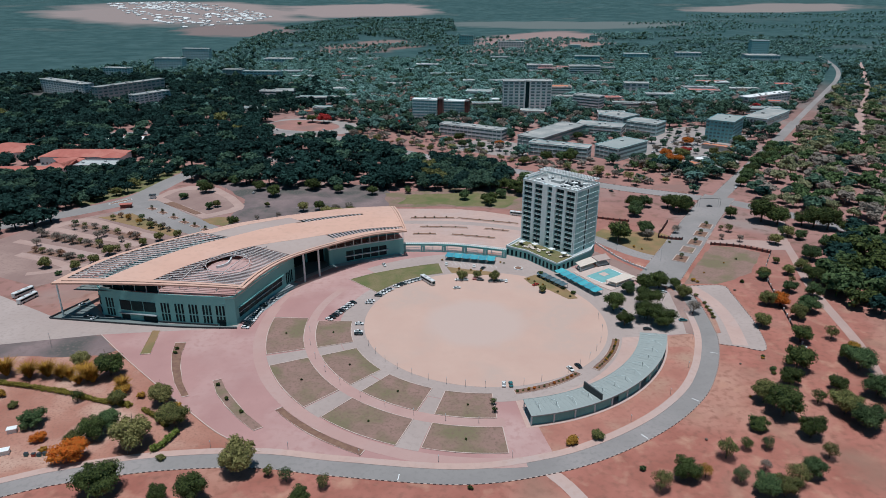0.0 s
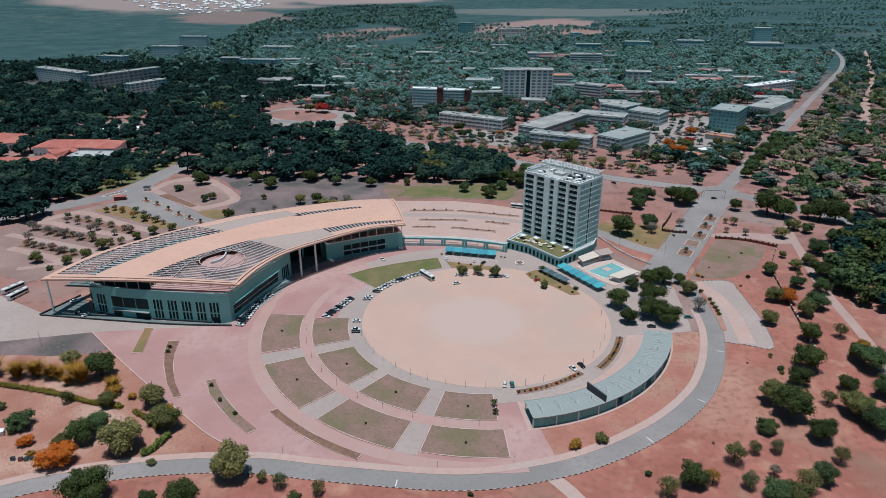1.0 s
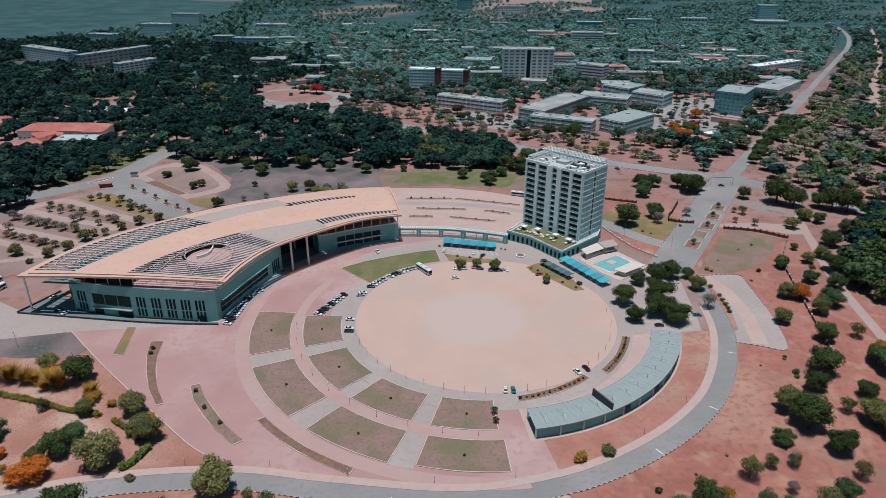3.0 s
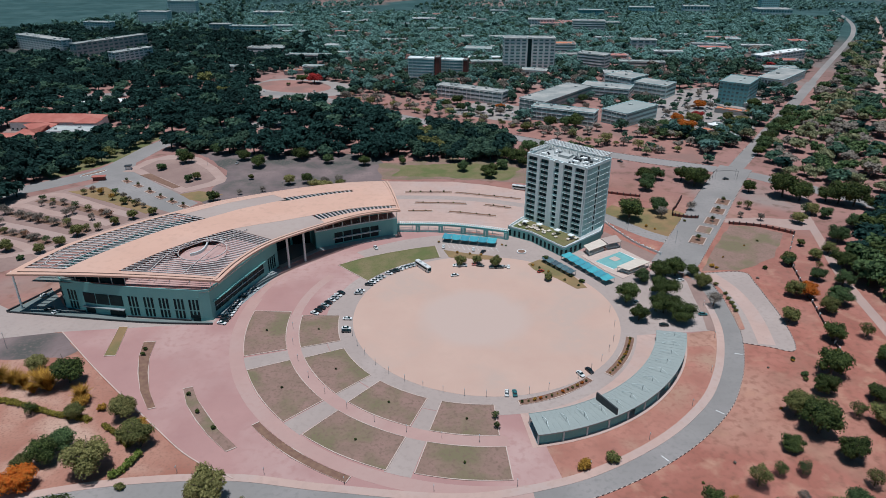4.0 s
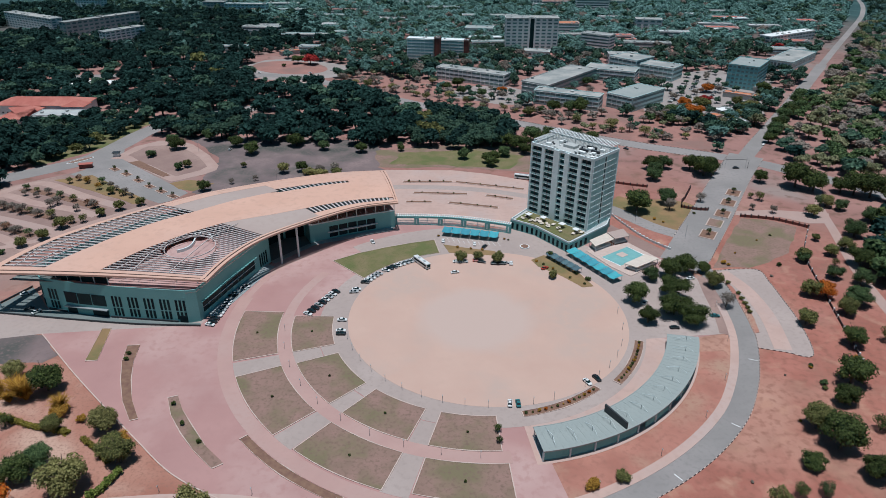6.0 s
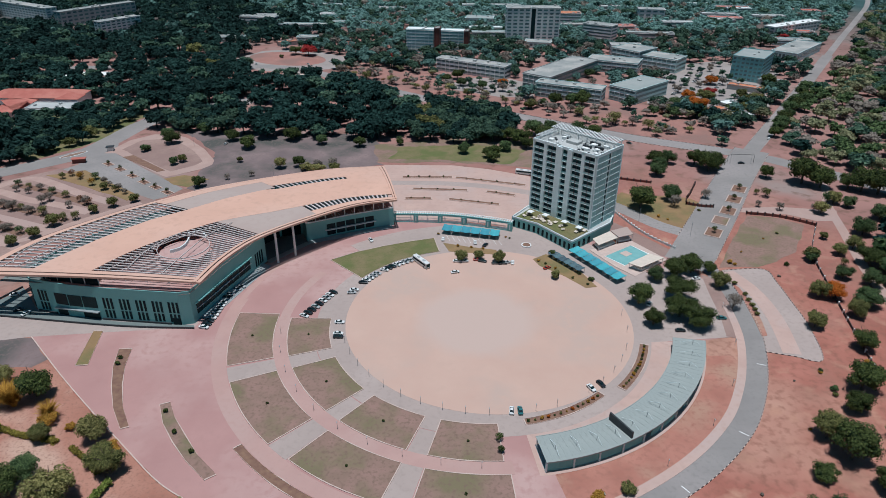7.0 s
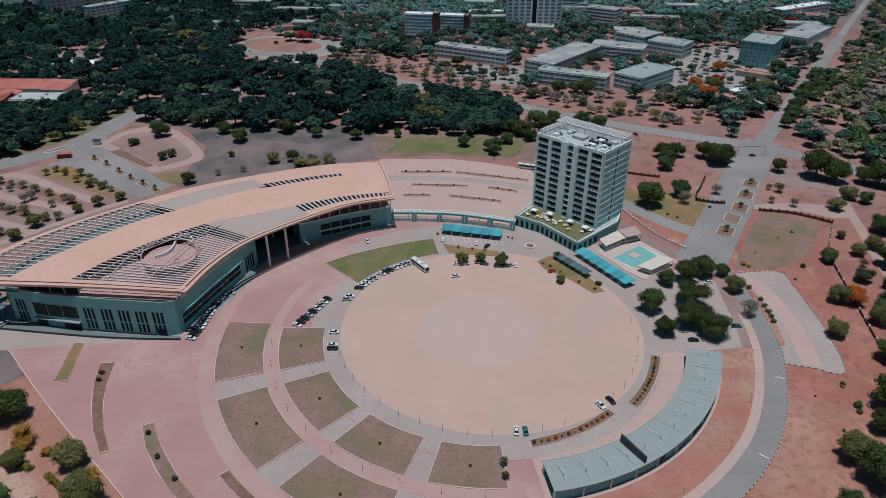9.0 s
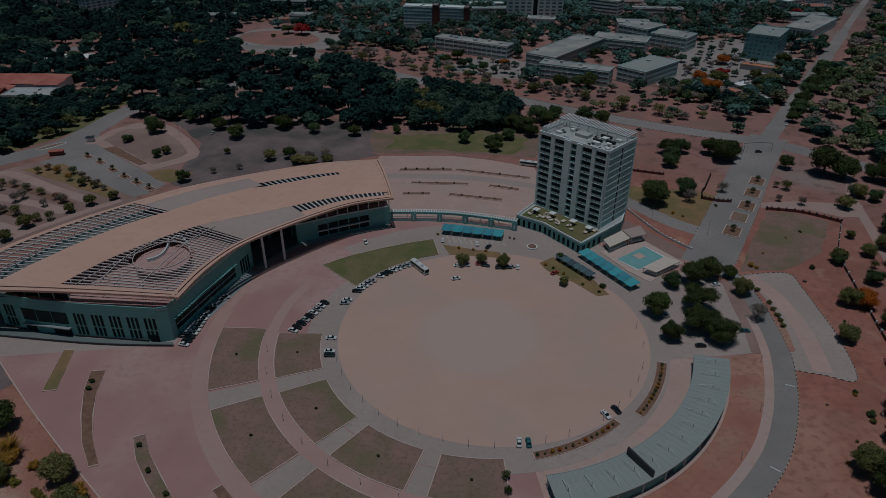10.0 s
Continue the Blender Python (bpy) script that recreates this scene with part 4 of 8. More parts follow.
WING = WINGF[:5]
for z0, z1 in ((1.4, 4.3), (4.9, 7.7)):
    facade(WING, z0, z1, [(11 + 5.4 * i, 15.8 + 5.4 * i) for i in range(5)], M["glass"], d=0.2)
facade(WING, 4.35, 4.8, [(10, 38.5)], M["wallpale"], "ledge", 1.0)
for i in range(3):
    facade(WING, 0.0, 0.55 - 0.17 * i, [(0, 47)], M["steel"], "step", 1.2 + 0.9 * i)
PORT = BODY[9:13]
facade(PORT, 0.3, 12.5, [(1.5, 14), (15.5, 34), (35.5, 45.5)], M["glass"], "glazing", 0.1, "dark entrance glazing")
facade(PORT[:1] + [(-83, 58)], 0.0, 0.3, [(0, 26)], M["steel"], "step", 3.0)
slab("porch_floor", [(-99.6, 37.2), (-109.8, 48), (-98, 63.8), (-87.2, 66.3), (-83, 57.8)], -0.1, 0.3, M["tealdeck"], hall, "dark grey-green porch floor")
# lane coloured dark for the shade that lies along the hall front
slab("road", [(-217, -9.4), (-207, 12), (-199, 3), (-190, -8), (-152.6, -16), (-118.6, -19.2), (-117.6, -21.2), (-152.6, -19)], -0.1, 0.13, M["tealdeck"], None, "sunken service lane along the hall front, shade put into its dark colour", "structure", "road")
ribbon("kerb", smooth_line([(-217, -9.8), (-152.6, -19.6), (-117.6, -21.8)], 4), -0.2, 0.2, 0, 0.9, M["dark"], label="low dark retaining wall along the service lane", category="wall")
ribbon("kerb", smooth_line([(-217.5, -9.4), (-207.5, 12.4)], 4), -0.2, 0.2, 0, 0.9, M["dark"], label="low dark retaining wall at the lane end", category="wall")


# ---- hotel tower ----
HOTEL = pose(37.3, 88.7, 0, 0, 0, -45)
hotel = thing("hotel_tower", HOTEL, "twelve-storey pale grey hotel tower with dark recessed balconies", "building")
FL, F0, NF = 3.3, 5.6, 12
TOP = F0 + FL * NF
box("body", 0.6, 1.3, 0, 39.8, 25, TOP, M["panel"], hotel)
bays = ((0.9, 7.3), (9.4, 15.5), (19.3, 22.6), (25.5, 31.0), (33.0, 38.9))
edges = [0.0] + [x for b in bays for x in b] + [40.2]
for i in range(0, len(edges), 2):
    w = edges[i + 1] - edges[i]
    d = -0.5 if w > 2.4 else 0.0
    box("pier", edges[i], d, F0, edges[i + 1], 1.3, TOP + 1.0, M["tower"], hotel)
win = {}
for k, (x0, x1) in enumerate(bays):
    sp = box("spandrel", x0, 0.25, 0, x1, 1.3, 1.0, M["panel"], hotel, "grey-teal balcony front")
    gl = box("window", x0, 1.0, 1.0, x1, 1.36, FL, M["towerglass"], hotel, "dark glazing behind the balcony")
    se = box("slab_edge", x0, 0.06, -0.12, x1, 0.25, 0.14, M["tower"], hotel)
    mu = None
    if x1 - x0 > 4:
        mu = box("mullion", (x0 + x1) / 2 - 0.14, 0.15, 0.0, (x0 + x1) / 2 + 0.14, 1.1, FL - 0.4, M["dark"], hotel, "dark balcony divider")
        rl = box("railing", x0, 0.12, 1.0, x1, 0.2, 1.22, M["steel"], hotel, "grey metal balcony rail")
    for fl in range(NF):
        m = pose(0, 0, F0 + fl * FL)
        for o in (sp, gl, se, mu) + ((rl,) if mu else ()):
            if o is None:
                continue
            if fl == 0:
                o.matrix_basis = m
            else:
                share(o, m)
box("parapet", 0, 0, TOP, 40.2, 0.5, TOP + 1.6, M["tower"], hotel)
box("parapet", 0, 24.6, TOP, 40.2, 25.1, TOP + 1.6, M["tower"], hotel)
box("parapet", 0, 0.5, TOP, 0.5, 24.6, TOP + 1.6, M["tower"], hotel)
box("parapet", 39.7, 0.5, TOP, 40.2, 24.6, TOP + 1.6, M["tower"], hotel)
deck = box("roof_deck", 0.5, 0.5, TOP - 0.2, 39.7, 24.6, TOP + 0.3, M["concrete"], hotel)
# the narrow side: cladding panels on both sides of a slit of windows
for fl in range(NF):
    z = F0 + fl * FL
    for j, (y0, y1) in enumerate(((0.9, 5.8), (5.9, 11.2), (13.6, 18.9), (19.0, 24.2))):
        if fl == 0:
            win[j] = box("panel", 39.8, y0, 0.12, 40.15, y1, FL - 0.06, M["panel"], hotel)
            win[j].matrix_basis = pose(0, 0, z)
        else:
            share(win[j], pose(0, 0, z))
    if fl == 0:
        cs_ = box("string_course", 40.15, 0.9, -0.12, 40.27, 24.2, 0.1, M["tower"], hotel)
        cs_.matrix_basis = pose(0, 0, z)
    else:
        share(cs_, pose(0, 0, z))
    if fl == 0:
        wn_ = box("window", 39.7, 11.4, 0.5, 39.95, 13.4, FL - 0.4, M["towerglass"], hotel)
        wn_.matrix_basis = pose(0, 0, z)
    else:
        share(wn_, pose(0, 0, z))
for y0, y1 in ((0, 0.9), (24.2, 25.1), (11.2, 11.4), (13.4, 13.6)):
    box("pier", 39.75, y0, F0, 40.3, y1, TOP + 1.0, M["tower"], hotel)
# roof: trellis along the far edges, plant boxes
box("beam", 0.3, 24.2, TOP + 3.6, 40, 24.6, TOP + 4.0, M["white"], hotel)
box("beam", 0.3, 17.0, TOP + 3.6, 40, 17.4, TOP + 4.0, M["white"], hotel)
sl = box("slat", 0, 16.0, TOP + 4.0, 0.45, 25.6, TOP + 4.35, M["white"], hotel)
for i in range(1, 30):
    share(sl, pose(i * 1.36, 0, 0))
po = box("post", 0.4, 24.2, TOP, 0.8, 24.6, TOP + 3.6, M["white"], hotel)
for i in range(8):
    if i:
        share(po, pose(i * 5.5, 0, 0))
    share(po, pose(i * 5.5, -7.2, 0))
bm_ = box("slat", 0.2, 2, TOP + 3.0, 4.0, 2.35, TOP + 3.3, M["white"], hotel)
for i in range(1, 13):
    share(bm_, pose(0, i * 1.36, 0))
box("beam", 0.4, 1.5, TOP + 2.6, 0.8, 20, TOP + 3.0, M["white"], hotel)
box("beam", 3.4, 1.5, TOP + 2.6, 3.8, 20, TOP + 3.0, M["white"], hotel)
for x, y in ((0.4, 1.6), (3.4, 1.6), (0.4, 10), (3.4, 10), (3.4, 18), (0.4, 18)):
    box("post", x, y, TOP, x + 0.4, y + 0.4, TOP + 2.6, M["white"], hotel)
box("stair_head", 15, 9, TOP, 22, 14, TOP + 1.8, M["concrete"], hotel)
for x, y, w, d, h in ((6, 5, 3, 2, 1.3), (10, 12, 2, 2, 1.5), (27, 5, 4, 2.2, 1.4), (28, 12, 3, 3, 1.6), (33, 8, 2.4, 2, 1.2), (34, 15, 3, 2, 1.5), (8, 16, 4, 1.6, 1.2), (36, 3, 2, 2, 1.0)):
    box("roof_unit", x, y, TOP + 0.3, x + w, y + d, TOP + 0.3 + h, M["white"], deck)
gr = random.Random(3)
for i in range(26):
    x, y, s = gr.uniform(4.5, 37), gr.uniform(2, 15), gr.uniform(0.4, 1.2)
    box("roof_unit", x, y, TOP + 0.3, x + s, y + s * gr.uniform(0.6, 1.6), TOP + 0.4 + s * 0.7, gr.choice((M["white"], M["concrete"], M["dark"], M["steel"])), deck)
for x, y, w, d in ((25, 9.5, 5, 1.2), (31, 11.5, 5, 1.4), (25, 16.5, 6, 1.2)):
    box("roof_vent", x, y, TOP + 0.3, x + w, y + d, TOP + 1.6, M["dark"], deck)

podium = thing("hotel_podium", pose(0, 0, 0), "single-storey teal-grey hotel podium with a planted roof terrace", "building")
PD = [(26.5, 76), (39, 67), (54, 45.7), (66.5, 56.8), (79, 68), (84, 80.5), (62, 104), (40, 94)]
slab("wall", PD, 0, 5.4, M["wall"], podium)
slab("roof_slab", [(x * 0.985 + 0.8, y * 0.985 + 1.1) for x, y in PD], 5.38, 5.5, M["concrete"], podium, "grey concrete roof slab")
slab("terrace", [(29, 76.2), (40, 68.8), (54.3, 48.4), (65, 58.5), (64, 61), (38, 87.5)], 5.3, 5.72, M["lawn_green"], podium, "green-brown terrace surface")
for i in range(len(PD)):
    (x0, y0), (x1, y1) = PD[i], PD[(i + 1) % len(PD)]
    ribbon("parapet", [Vector((x0, y0)), Vector((x1, y1))], 0, 0.5, 5.4, 6.3, M["wallpale"], podium)
for i in range(26):
    a = along([Vector((31, 77)), Vector((41, 71)), Vector((55, 51)), Vector((62, 57))], rng.random())
    x, y = a.x + rng.uniform(-1, 4), a.y + rng.uniform(0, 5)
    t_ = thing("terrace_table", pose(x, y, 5.7, 0, 0, rng.uniform(0, 90)), "cream table set on the hotel terrace", "table", "terrace tables")
    s = rng.uniform(0.9, 1.5)
    box("tabletop", -s, -s * 0.7, 0.65, s, s * 0.7, 0.75, M["cream"], t_)
    box("leg", -0.15, -0.15, 0, 0.15, 0.15, 0.65, M["white"], t_)


def wall_windows(parent, a, b, z0, z1, n, w, material=None, depth=0.12, name="window", inset=0.0):
    """n windows along the wall from a to b, standing 4 mm and more proud of it as framed panes."""
    a, b = Vector(a), Vector(b)
    d = (b - a).normalized()
    an = math.degrees(math.atan2(d.y, d.x))
    first = None
    for i in range(n):
        p = a + d * ((b - a).length * (i + 0.5) / n)
        m = pose(p.x, p.y, z0, 0, 0, an)
        if first is None:
            first = box(name, -w / 2, -depth, 0, w / 2, depth, z1 - z0, material or M["glass"], parent)
            first.matrix_basis = m
        else:
            share(first, m, parent)


wall_windows(podium, (54, 45.7), (39, 67), 0.6, 4.2, 8, 1.5)
wall_windows(podium, (66.5, 56.8), (54, 45.7), 0.6, 4.2, 4, 2.0)
wall_windows(podium, (39, 67), (26.5, 76), 0.6, 4.2, 5, 1.3)


# ---- town buildings ----
def block(name, label, lx, ly, rx, ry, h, depth, floors, bays, wall, roofm=None, style="grid", glass=None, rows=True):
    """A flat-roofed block whose near face runs from (lx, ly) to (rx, ry)."""
    w = math.hypot(rx - lx, ry - ly)
    e = thing(name, pose(lx, ly, 0, 0, 0, math.degrees(math.atan2(ry - ly, rx - lx))), label, "building", "town buildings")
    box("wall", 0, 0, 0, w, depth, h, wall, e)
    rf = box("roof", -0.4, -0.4, h, w + 0.4, depth + 0.4, h + 0.5, roofm or M["roofold"], e)
    for x0, y0, x1, y1 in ((-0.4, -0.4, w + 0.4, 0), (-0.4, depth, w + 0.4, depth + 0.4), (-0.4, 0, 0, depth), (w, 0, w + 0.4, depth)):
        box("parapet", x0, y0, h + 0.5, x1, y1, h + 1.1, wall, rf)
    fh = h / floors
    g = glass or M["townglass"]
    if style == "grid":
        bw = w / bays
        o = box("window", bw * 0.18, -0.1, fh * 0.35, bw * 0.82, 0.1, fh * 0.82, g, e)
        for i in range(bays):
            for j in range(floors):
                if i or j:
                    share(o, pose(i * bw, 0, j * fh))
    elif style == "band":
        o = box("window", 0.6, -0.1, fh * 0.38, w - 0.6, 0.1, fh * 0.85, g, e)
        s = box("window", w - 0.1, 0.8, fh * 0.38, w + 0.1, depth - 0.8, fh * 0.85, g, e)
        s2 = box("window", -0.1, 0.8, fh * 0.38, 0.1, depth - 0.8, fh * 0.85, g, e)
        lg = box("ledge", -0.5, -0.7, fh * 0.9, w + 0.5, -0.02, fh * 1.0, M["white"], e)
        if ly < 560 and rows:
            nf = max(3, int(w / 5.0))
            pr = box("pier", 0.4, -0.55, 0, 0.75, -0.05, h, wall, e)
            for i in range(1, nf + 1):
                share(pr, pose((w - 1.15) * i / nf, 0, 0))
        for j in range(1, floors):
            for q in (o, s, s2, lg):
                share(q, pose(0, 0, j * fh))
    if style == "grid":
        nb = max(2, int(depth / (w / bays)))
        bw = depth / nb
        for xx in (0, w):
            o = box("window", xx - 0.1, bw * 0.2, fh * 0.35, xx + 0.1, bw * 0.8, fh * 0.82, g, e)
            for i in range(nb):
                for j in range(floors):
                    if i or j:
                        share(o, pose(0, i * bw, j * fh))
    for i in range(max(1, int(w / 14))):
        x, y = rng.uniform(1, w - 4), rng.uniform(1, max(1.5, depth - 4))
        box("roof_unit", x, y, h + 0.5, x + rng.uniform(1.5, 4), y + rng.uniform(1.5, 3), h + rng.uniform(1.2, 2.4), M["concrete"], rf)
    return e


WH, CO, TW = M["white"], M["concrete"], M["townwall"]
block("apartment_block", "white six-storey block with rows of small windows", -650, 782, -548, 715, 20, 16, 6, 16, WH)
block("apartment_block", "white eight-storey block with stepped top", -580, 1231, -520, 1226, 28, 18, 8, 10, WH)
block("apartment_block", "white six-storey block on the edge of the bush", -593, 1101, -535, 1096, 20, 22, 6, 10, WH)
block("apartment_block", "white five-storey block among trees", -639, 974, -588, 960, 16, 16, 5, 9, WH)
block("office_building", "long grey four-storey block with dark bays", -516, 690, -455, 790, 19, 15, 4, 14, CO, style="grid")
block("apartment_block", "white stepped apartment block among trees", -435, 626, -404, 675, 17, 14, 5, 8, WH)
block("office_building", "grey four-storey office block among trees", -406, 939, -370, 936, 16, 18, 4, 6, CO)
block("office_building", "grey office block with blind end walls", -366, 923, -296, 916, 15, 16, 4, 10, TW)
block("warehouse", "long low white roofed shed", -389, 1182, -327, 1178, 11, 26, 2, 8, WH)
block("office_building", "low white two-storey office among trees", -287, 725, -236, 716, 9, 15, 2, 9, WH, style="band")
block("office_building", "long low pale building among trees", -221, 671, -157, 664, 8, 12, 2, 10, TW, style="band")
block("office_building", "small pale building among trees", -204, 862, -160, 858, 6, 14, 1, 6, TW)
block("office_building", "seven-storey office slab with ribbon windows", -47, 537, -16, 531, 25, 14, 7, 8, TW, WH, "band", M["tealwall"])
block("office_building", "six-storey office slab with ribbon windows", -8, 551, 19, 545, 21, 14, 6, 7, TW, WH, "band", M["tealwall"])
block("stair_tower", "dark red brick stair tower between offices", -15, 529, -9.5, 528, 27, 12, 1, 1, M["brick"], style="none")
block("stair_tower", "dark red brick stair tower at the office end", 19.5, 541, 24, 540, 22, 12, 1, 1, M["brick"], style="none")
blk = block("office_tower", "ten-storey pale office tower with dark window grid", 73, 592, 138, 590, 40, 22, 10, 9, WH)
box("slot", 30, -0.5, 0, 35, 0.05, 40, M["glass"], blk, "dark glazed stair slot")
box("pier", 28.5, -1.2, 0, 30, 0.05, 42.5, WH, blk)
box("pier", 35, -1.2, 0, 36.5, 0.05, 42.5, WH, blk)
block("office_building", "long white three-storey office with ribbon windows", -13, 446, 54, 405, 12, 14, 3, 12, WH, M["roofold"], "band")
block("office_building", "grey flat-roofed long wing of the courtyard office", 69, 382, 92, 363, 12, 96, 3, 7, CO, M["roofold"], "band")
block("office_building", "grey courtyard office wing by the road", 76, 346, 130, 319, 12, 15, 3, 12, TW, M["roofold"], "band")
block("office_building", "grey rear wing of the courtyard office", 143, 446, 190, 424, 11, 26, 3, 10, TW, M["roofold"], "band")
block("office_building", "white angled office with a sloping roof", 141, 336, 159, 316, 12, 52, 3, 6, TW, M["tealroof"], "band")
block("office_building", "pale office with ribbon windows behind the courtyard", 180, 492, 203, 466, 14, 34, 3, 9, TW, M["roofold"], "band")
block("office_building", "pale office slab beside the parking lot", 204, 456, 232, 432, 13, 26, 3, 9, TW, M["roofold"], "band")
block("office_building", "pale building with an orange roof", 159, 719, 190, 717, 15, 20, 4, 7, WH, M["orange"], "band")
block("office_building", "white five-storey office with deep ledges", 172, 615, 203, 592, 19, 18, 5, 7, WH, M["roofold"], "band")
block("office_building", "white flat-roofed office among trees", 184, 511, 217, 507, 12, 18, 3, 7, WH, M["roofold"], "band")
block("civic_building", "white civic building with raised corners", 163, 1034, 212, 1030, 13, 24, 3, 9, WH)
block("office_building", "white stepped office among trees", 231, 955, 287, 950, 20, 20, 5, 10, WH, style="band")
block("office_building", "teal-roofed office in the woods", 289, 1196, 342, 1190, 14, 24, 3, 10, M["tealwall"])
block("apartment_block", "grey-green block under construction", 51, 1675, 91, 1670, 26, 16, 6, 6, M["wall"])
block("apartment_block", "pale block on the cleared ground", 150, 1530, 217, 1522, 20, 20, 5, 10, WH)
block("apartment_block", "small pale block by the dirt road", 335, 1527, 368, 1524, 11, 14, 3, 6, TW)
block("apartment_block", "small grey block by the dirt road", 440, 1750, 463, 1747, 19, 14, 5, 4, M["wall"])
block("office_building", "white gabled hall in the woods", 409, 1242, 462, 1236, 15, 24, 3, 8, TW)
teal = block("office_building", "turquoise glass office block by the avenue", 279, 410, 302, 393, 22.5, 44, 6, 7, M["tealwall"], M["tealroof"])
block("office_building", "low pavilion with a wide grey roof", 361, 501, 381, 482, 9, 84, 1, 7, TW, M["roofold"])
block("office_building", "long white three-storey school", 423, 629, 508, 681, 12, 16, 3, 14, WH, WH)
block("office_tower", "pale tower widening to the top", 740, 1340, 779, 1334, 36, 30, 9, 8, TW)
block("office_building", "broad white podium of the far tower", 665, 1190, 735, 1182, 16, 40, 2, 12, WH)
block("office_building", "white hall in the woods", 535, 1265, 590, 1258, 15, 25, 2, 8, WH)
block("office_building", "low red-roofed pavilion by the road", 538, 811, 576, 806, 6, 20, 1, 6, TW, M["redtile"])
block("office_building", "pale blind-walled hall among trees", 282, 758, 319, 752, 15, 20, 3, 4, WH)
block("office_building", "low flat-roofed canteen among trees", 93, 563, 123, 556, 6, 18, 1, 6, TW)
block("office_building", "pale pavilion with hipped roof", 29, 721, 67, 715, 8, 26, 1, 7, TW, M["tealroof"])

gt = random.Random(5)
for i in range(64):
    x, y = gt.uniform(-330, 560), gt.uniform(470, 1250)
    if abs(x - 20 - (y - 500) * 0.1) > 420 or math.hypot(x - 105, y - 600) < 70 or math.hypot(x, y - 540) < 50 or x > 0.68 * y + 40 or (y < 575 and -250 < x < 420):
        continue
    w = gt.uniform(22, 60)
    block("office_building", gt.choice(("low pale-roofed office among town trees", "long low white building among trees", "grey two-storey block among trees")), x, y, x + w * 0.98, y - w * gt.uniform(-0.1, 0.18), gt.uniform(5, 9), gt.uniform(10, 16), 2, max(3, int(w / 5)), gt.choice((WH, CO, TW)), gt.choice((WH, M["roofold"], M["roofold"], M["tealroof"], M["concrete"], M["redtile"])), "band")
for x, y, w, r in ((234, 303, 14, 28), (213, 281, 20, 30), (262, 372, 30, -38), (300, 392, 24, -38), (-200, 566, 24, 30), (228, 268, 16, 10)):
    block("shed", "low pale-roofed market shed among parked cars", x, y, x + w * math.cos(radians(r)), y + w * math.sin(radians(r)), 4.0, 9, 1, 4, CO, gt.choice((WH, M["roofold"], M["orange"])), "none")


def hip_house(name, label, x, y, w, d, h, rise, rot, wall, roofm):
    """A long house with a hipped roof on eaves."""
    e = thing(name, pose(x, y, 0, 0, 0, rot), label, "house", "town buildings")
    box("wall", -w / 2, -d / 2, 0, w / 2, d / 2, h, wall, e)
    o, i = 1.0, d / 2
    v = [(-w / 2 - o, -d / 2 - o, h), (w / 2 + o, -d / 2 - o, h), (w / 2 + o, d / 2 + o, h), (-w / 2 - o, d / 2 + o, h), (-w / 2 + i, 0, h + rise), (w / 2 - i, 0, h + rise)]
    v += [(a, b, c - 0.25) for a, b, c in v[:4]]
    mesh_ob("roof", v, [(0, 1, 5, 4), (1, 2, 5), (2, 3, 4, 5), (3, 0, 4), (6, 7, 1, 0), (7, 8, 2, 1), (8, 9, 3, 2), (9, 6, 0, 3), (9, 8, 7, 6)], roofm, e)
    n = max(2, int(w / 4))
    wall_windows(e, (-w / 2, -d / 2), (w / 2, -d / 2), 1.0, 2.3, n, 1.4)
    return e


RT = M["redtile"]
hip_house("red_roof_house", "long house with terracotta hipped roof", -357, 322, 76, 26, 8, 4.5, -1, WH, RT)
hip_house("red_roof_house", "terracotta-roofed wing of the long house", -362, 294, 20, 44, 6.6, 3.5, 0, WH, RT)
hip_house("red_roof_house", "terracotta-roofed house with a high ridge", -442, 340, 40, 34, 8, 7, 24, WH, RT)
hip_house("red_roof_house", "low terracotta-roofed wing by the trees", -392, 272, 52, 18, 5.5, 3, 0, WH, RT)
hip_house("red_roof_house", "small red-roofed block of the long house", -326, 312, 18, 14, 8, 3, 0, WH, RT)
block("service_block", "white flat-roofed service block of the long house", -350, 284, -306, 283, 5.5, 18, 2, 9, WH, M["concrete"], "band")
hip_house("red_roof_house", "long low pale-roofed shed in the trees", -352, 412, 62, 14, 4, 1.4, 2, WH, WH)


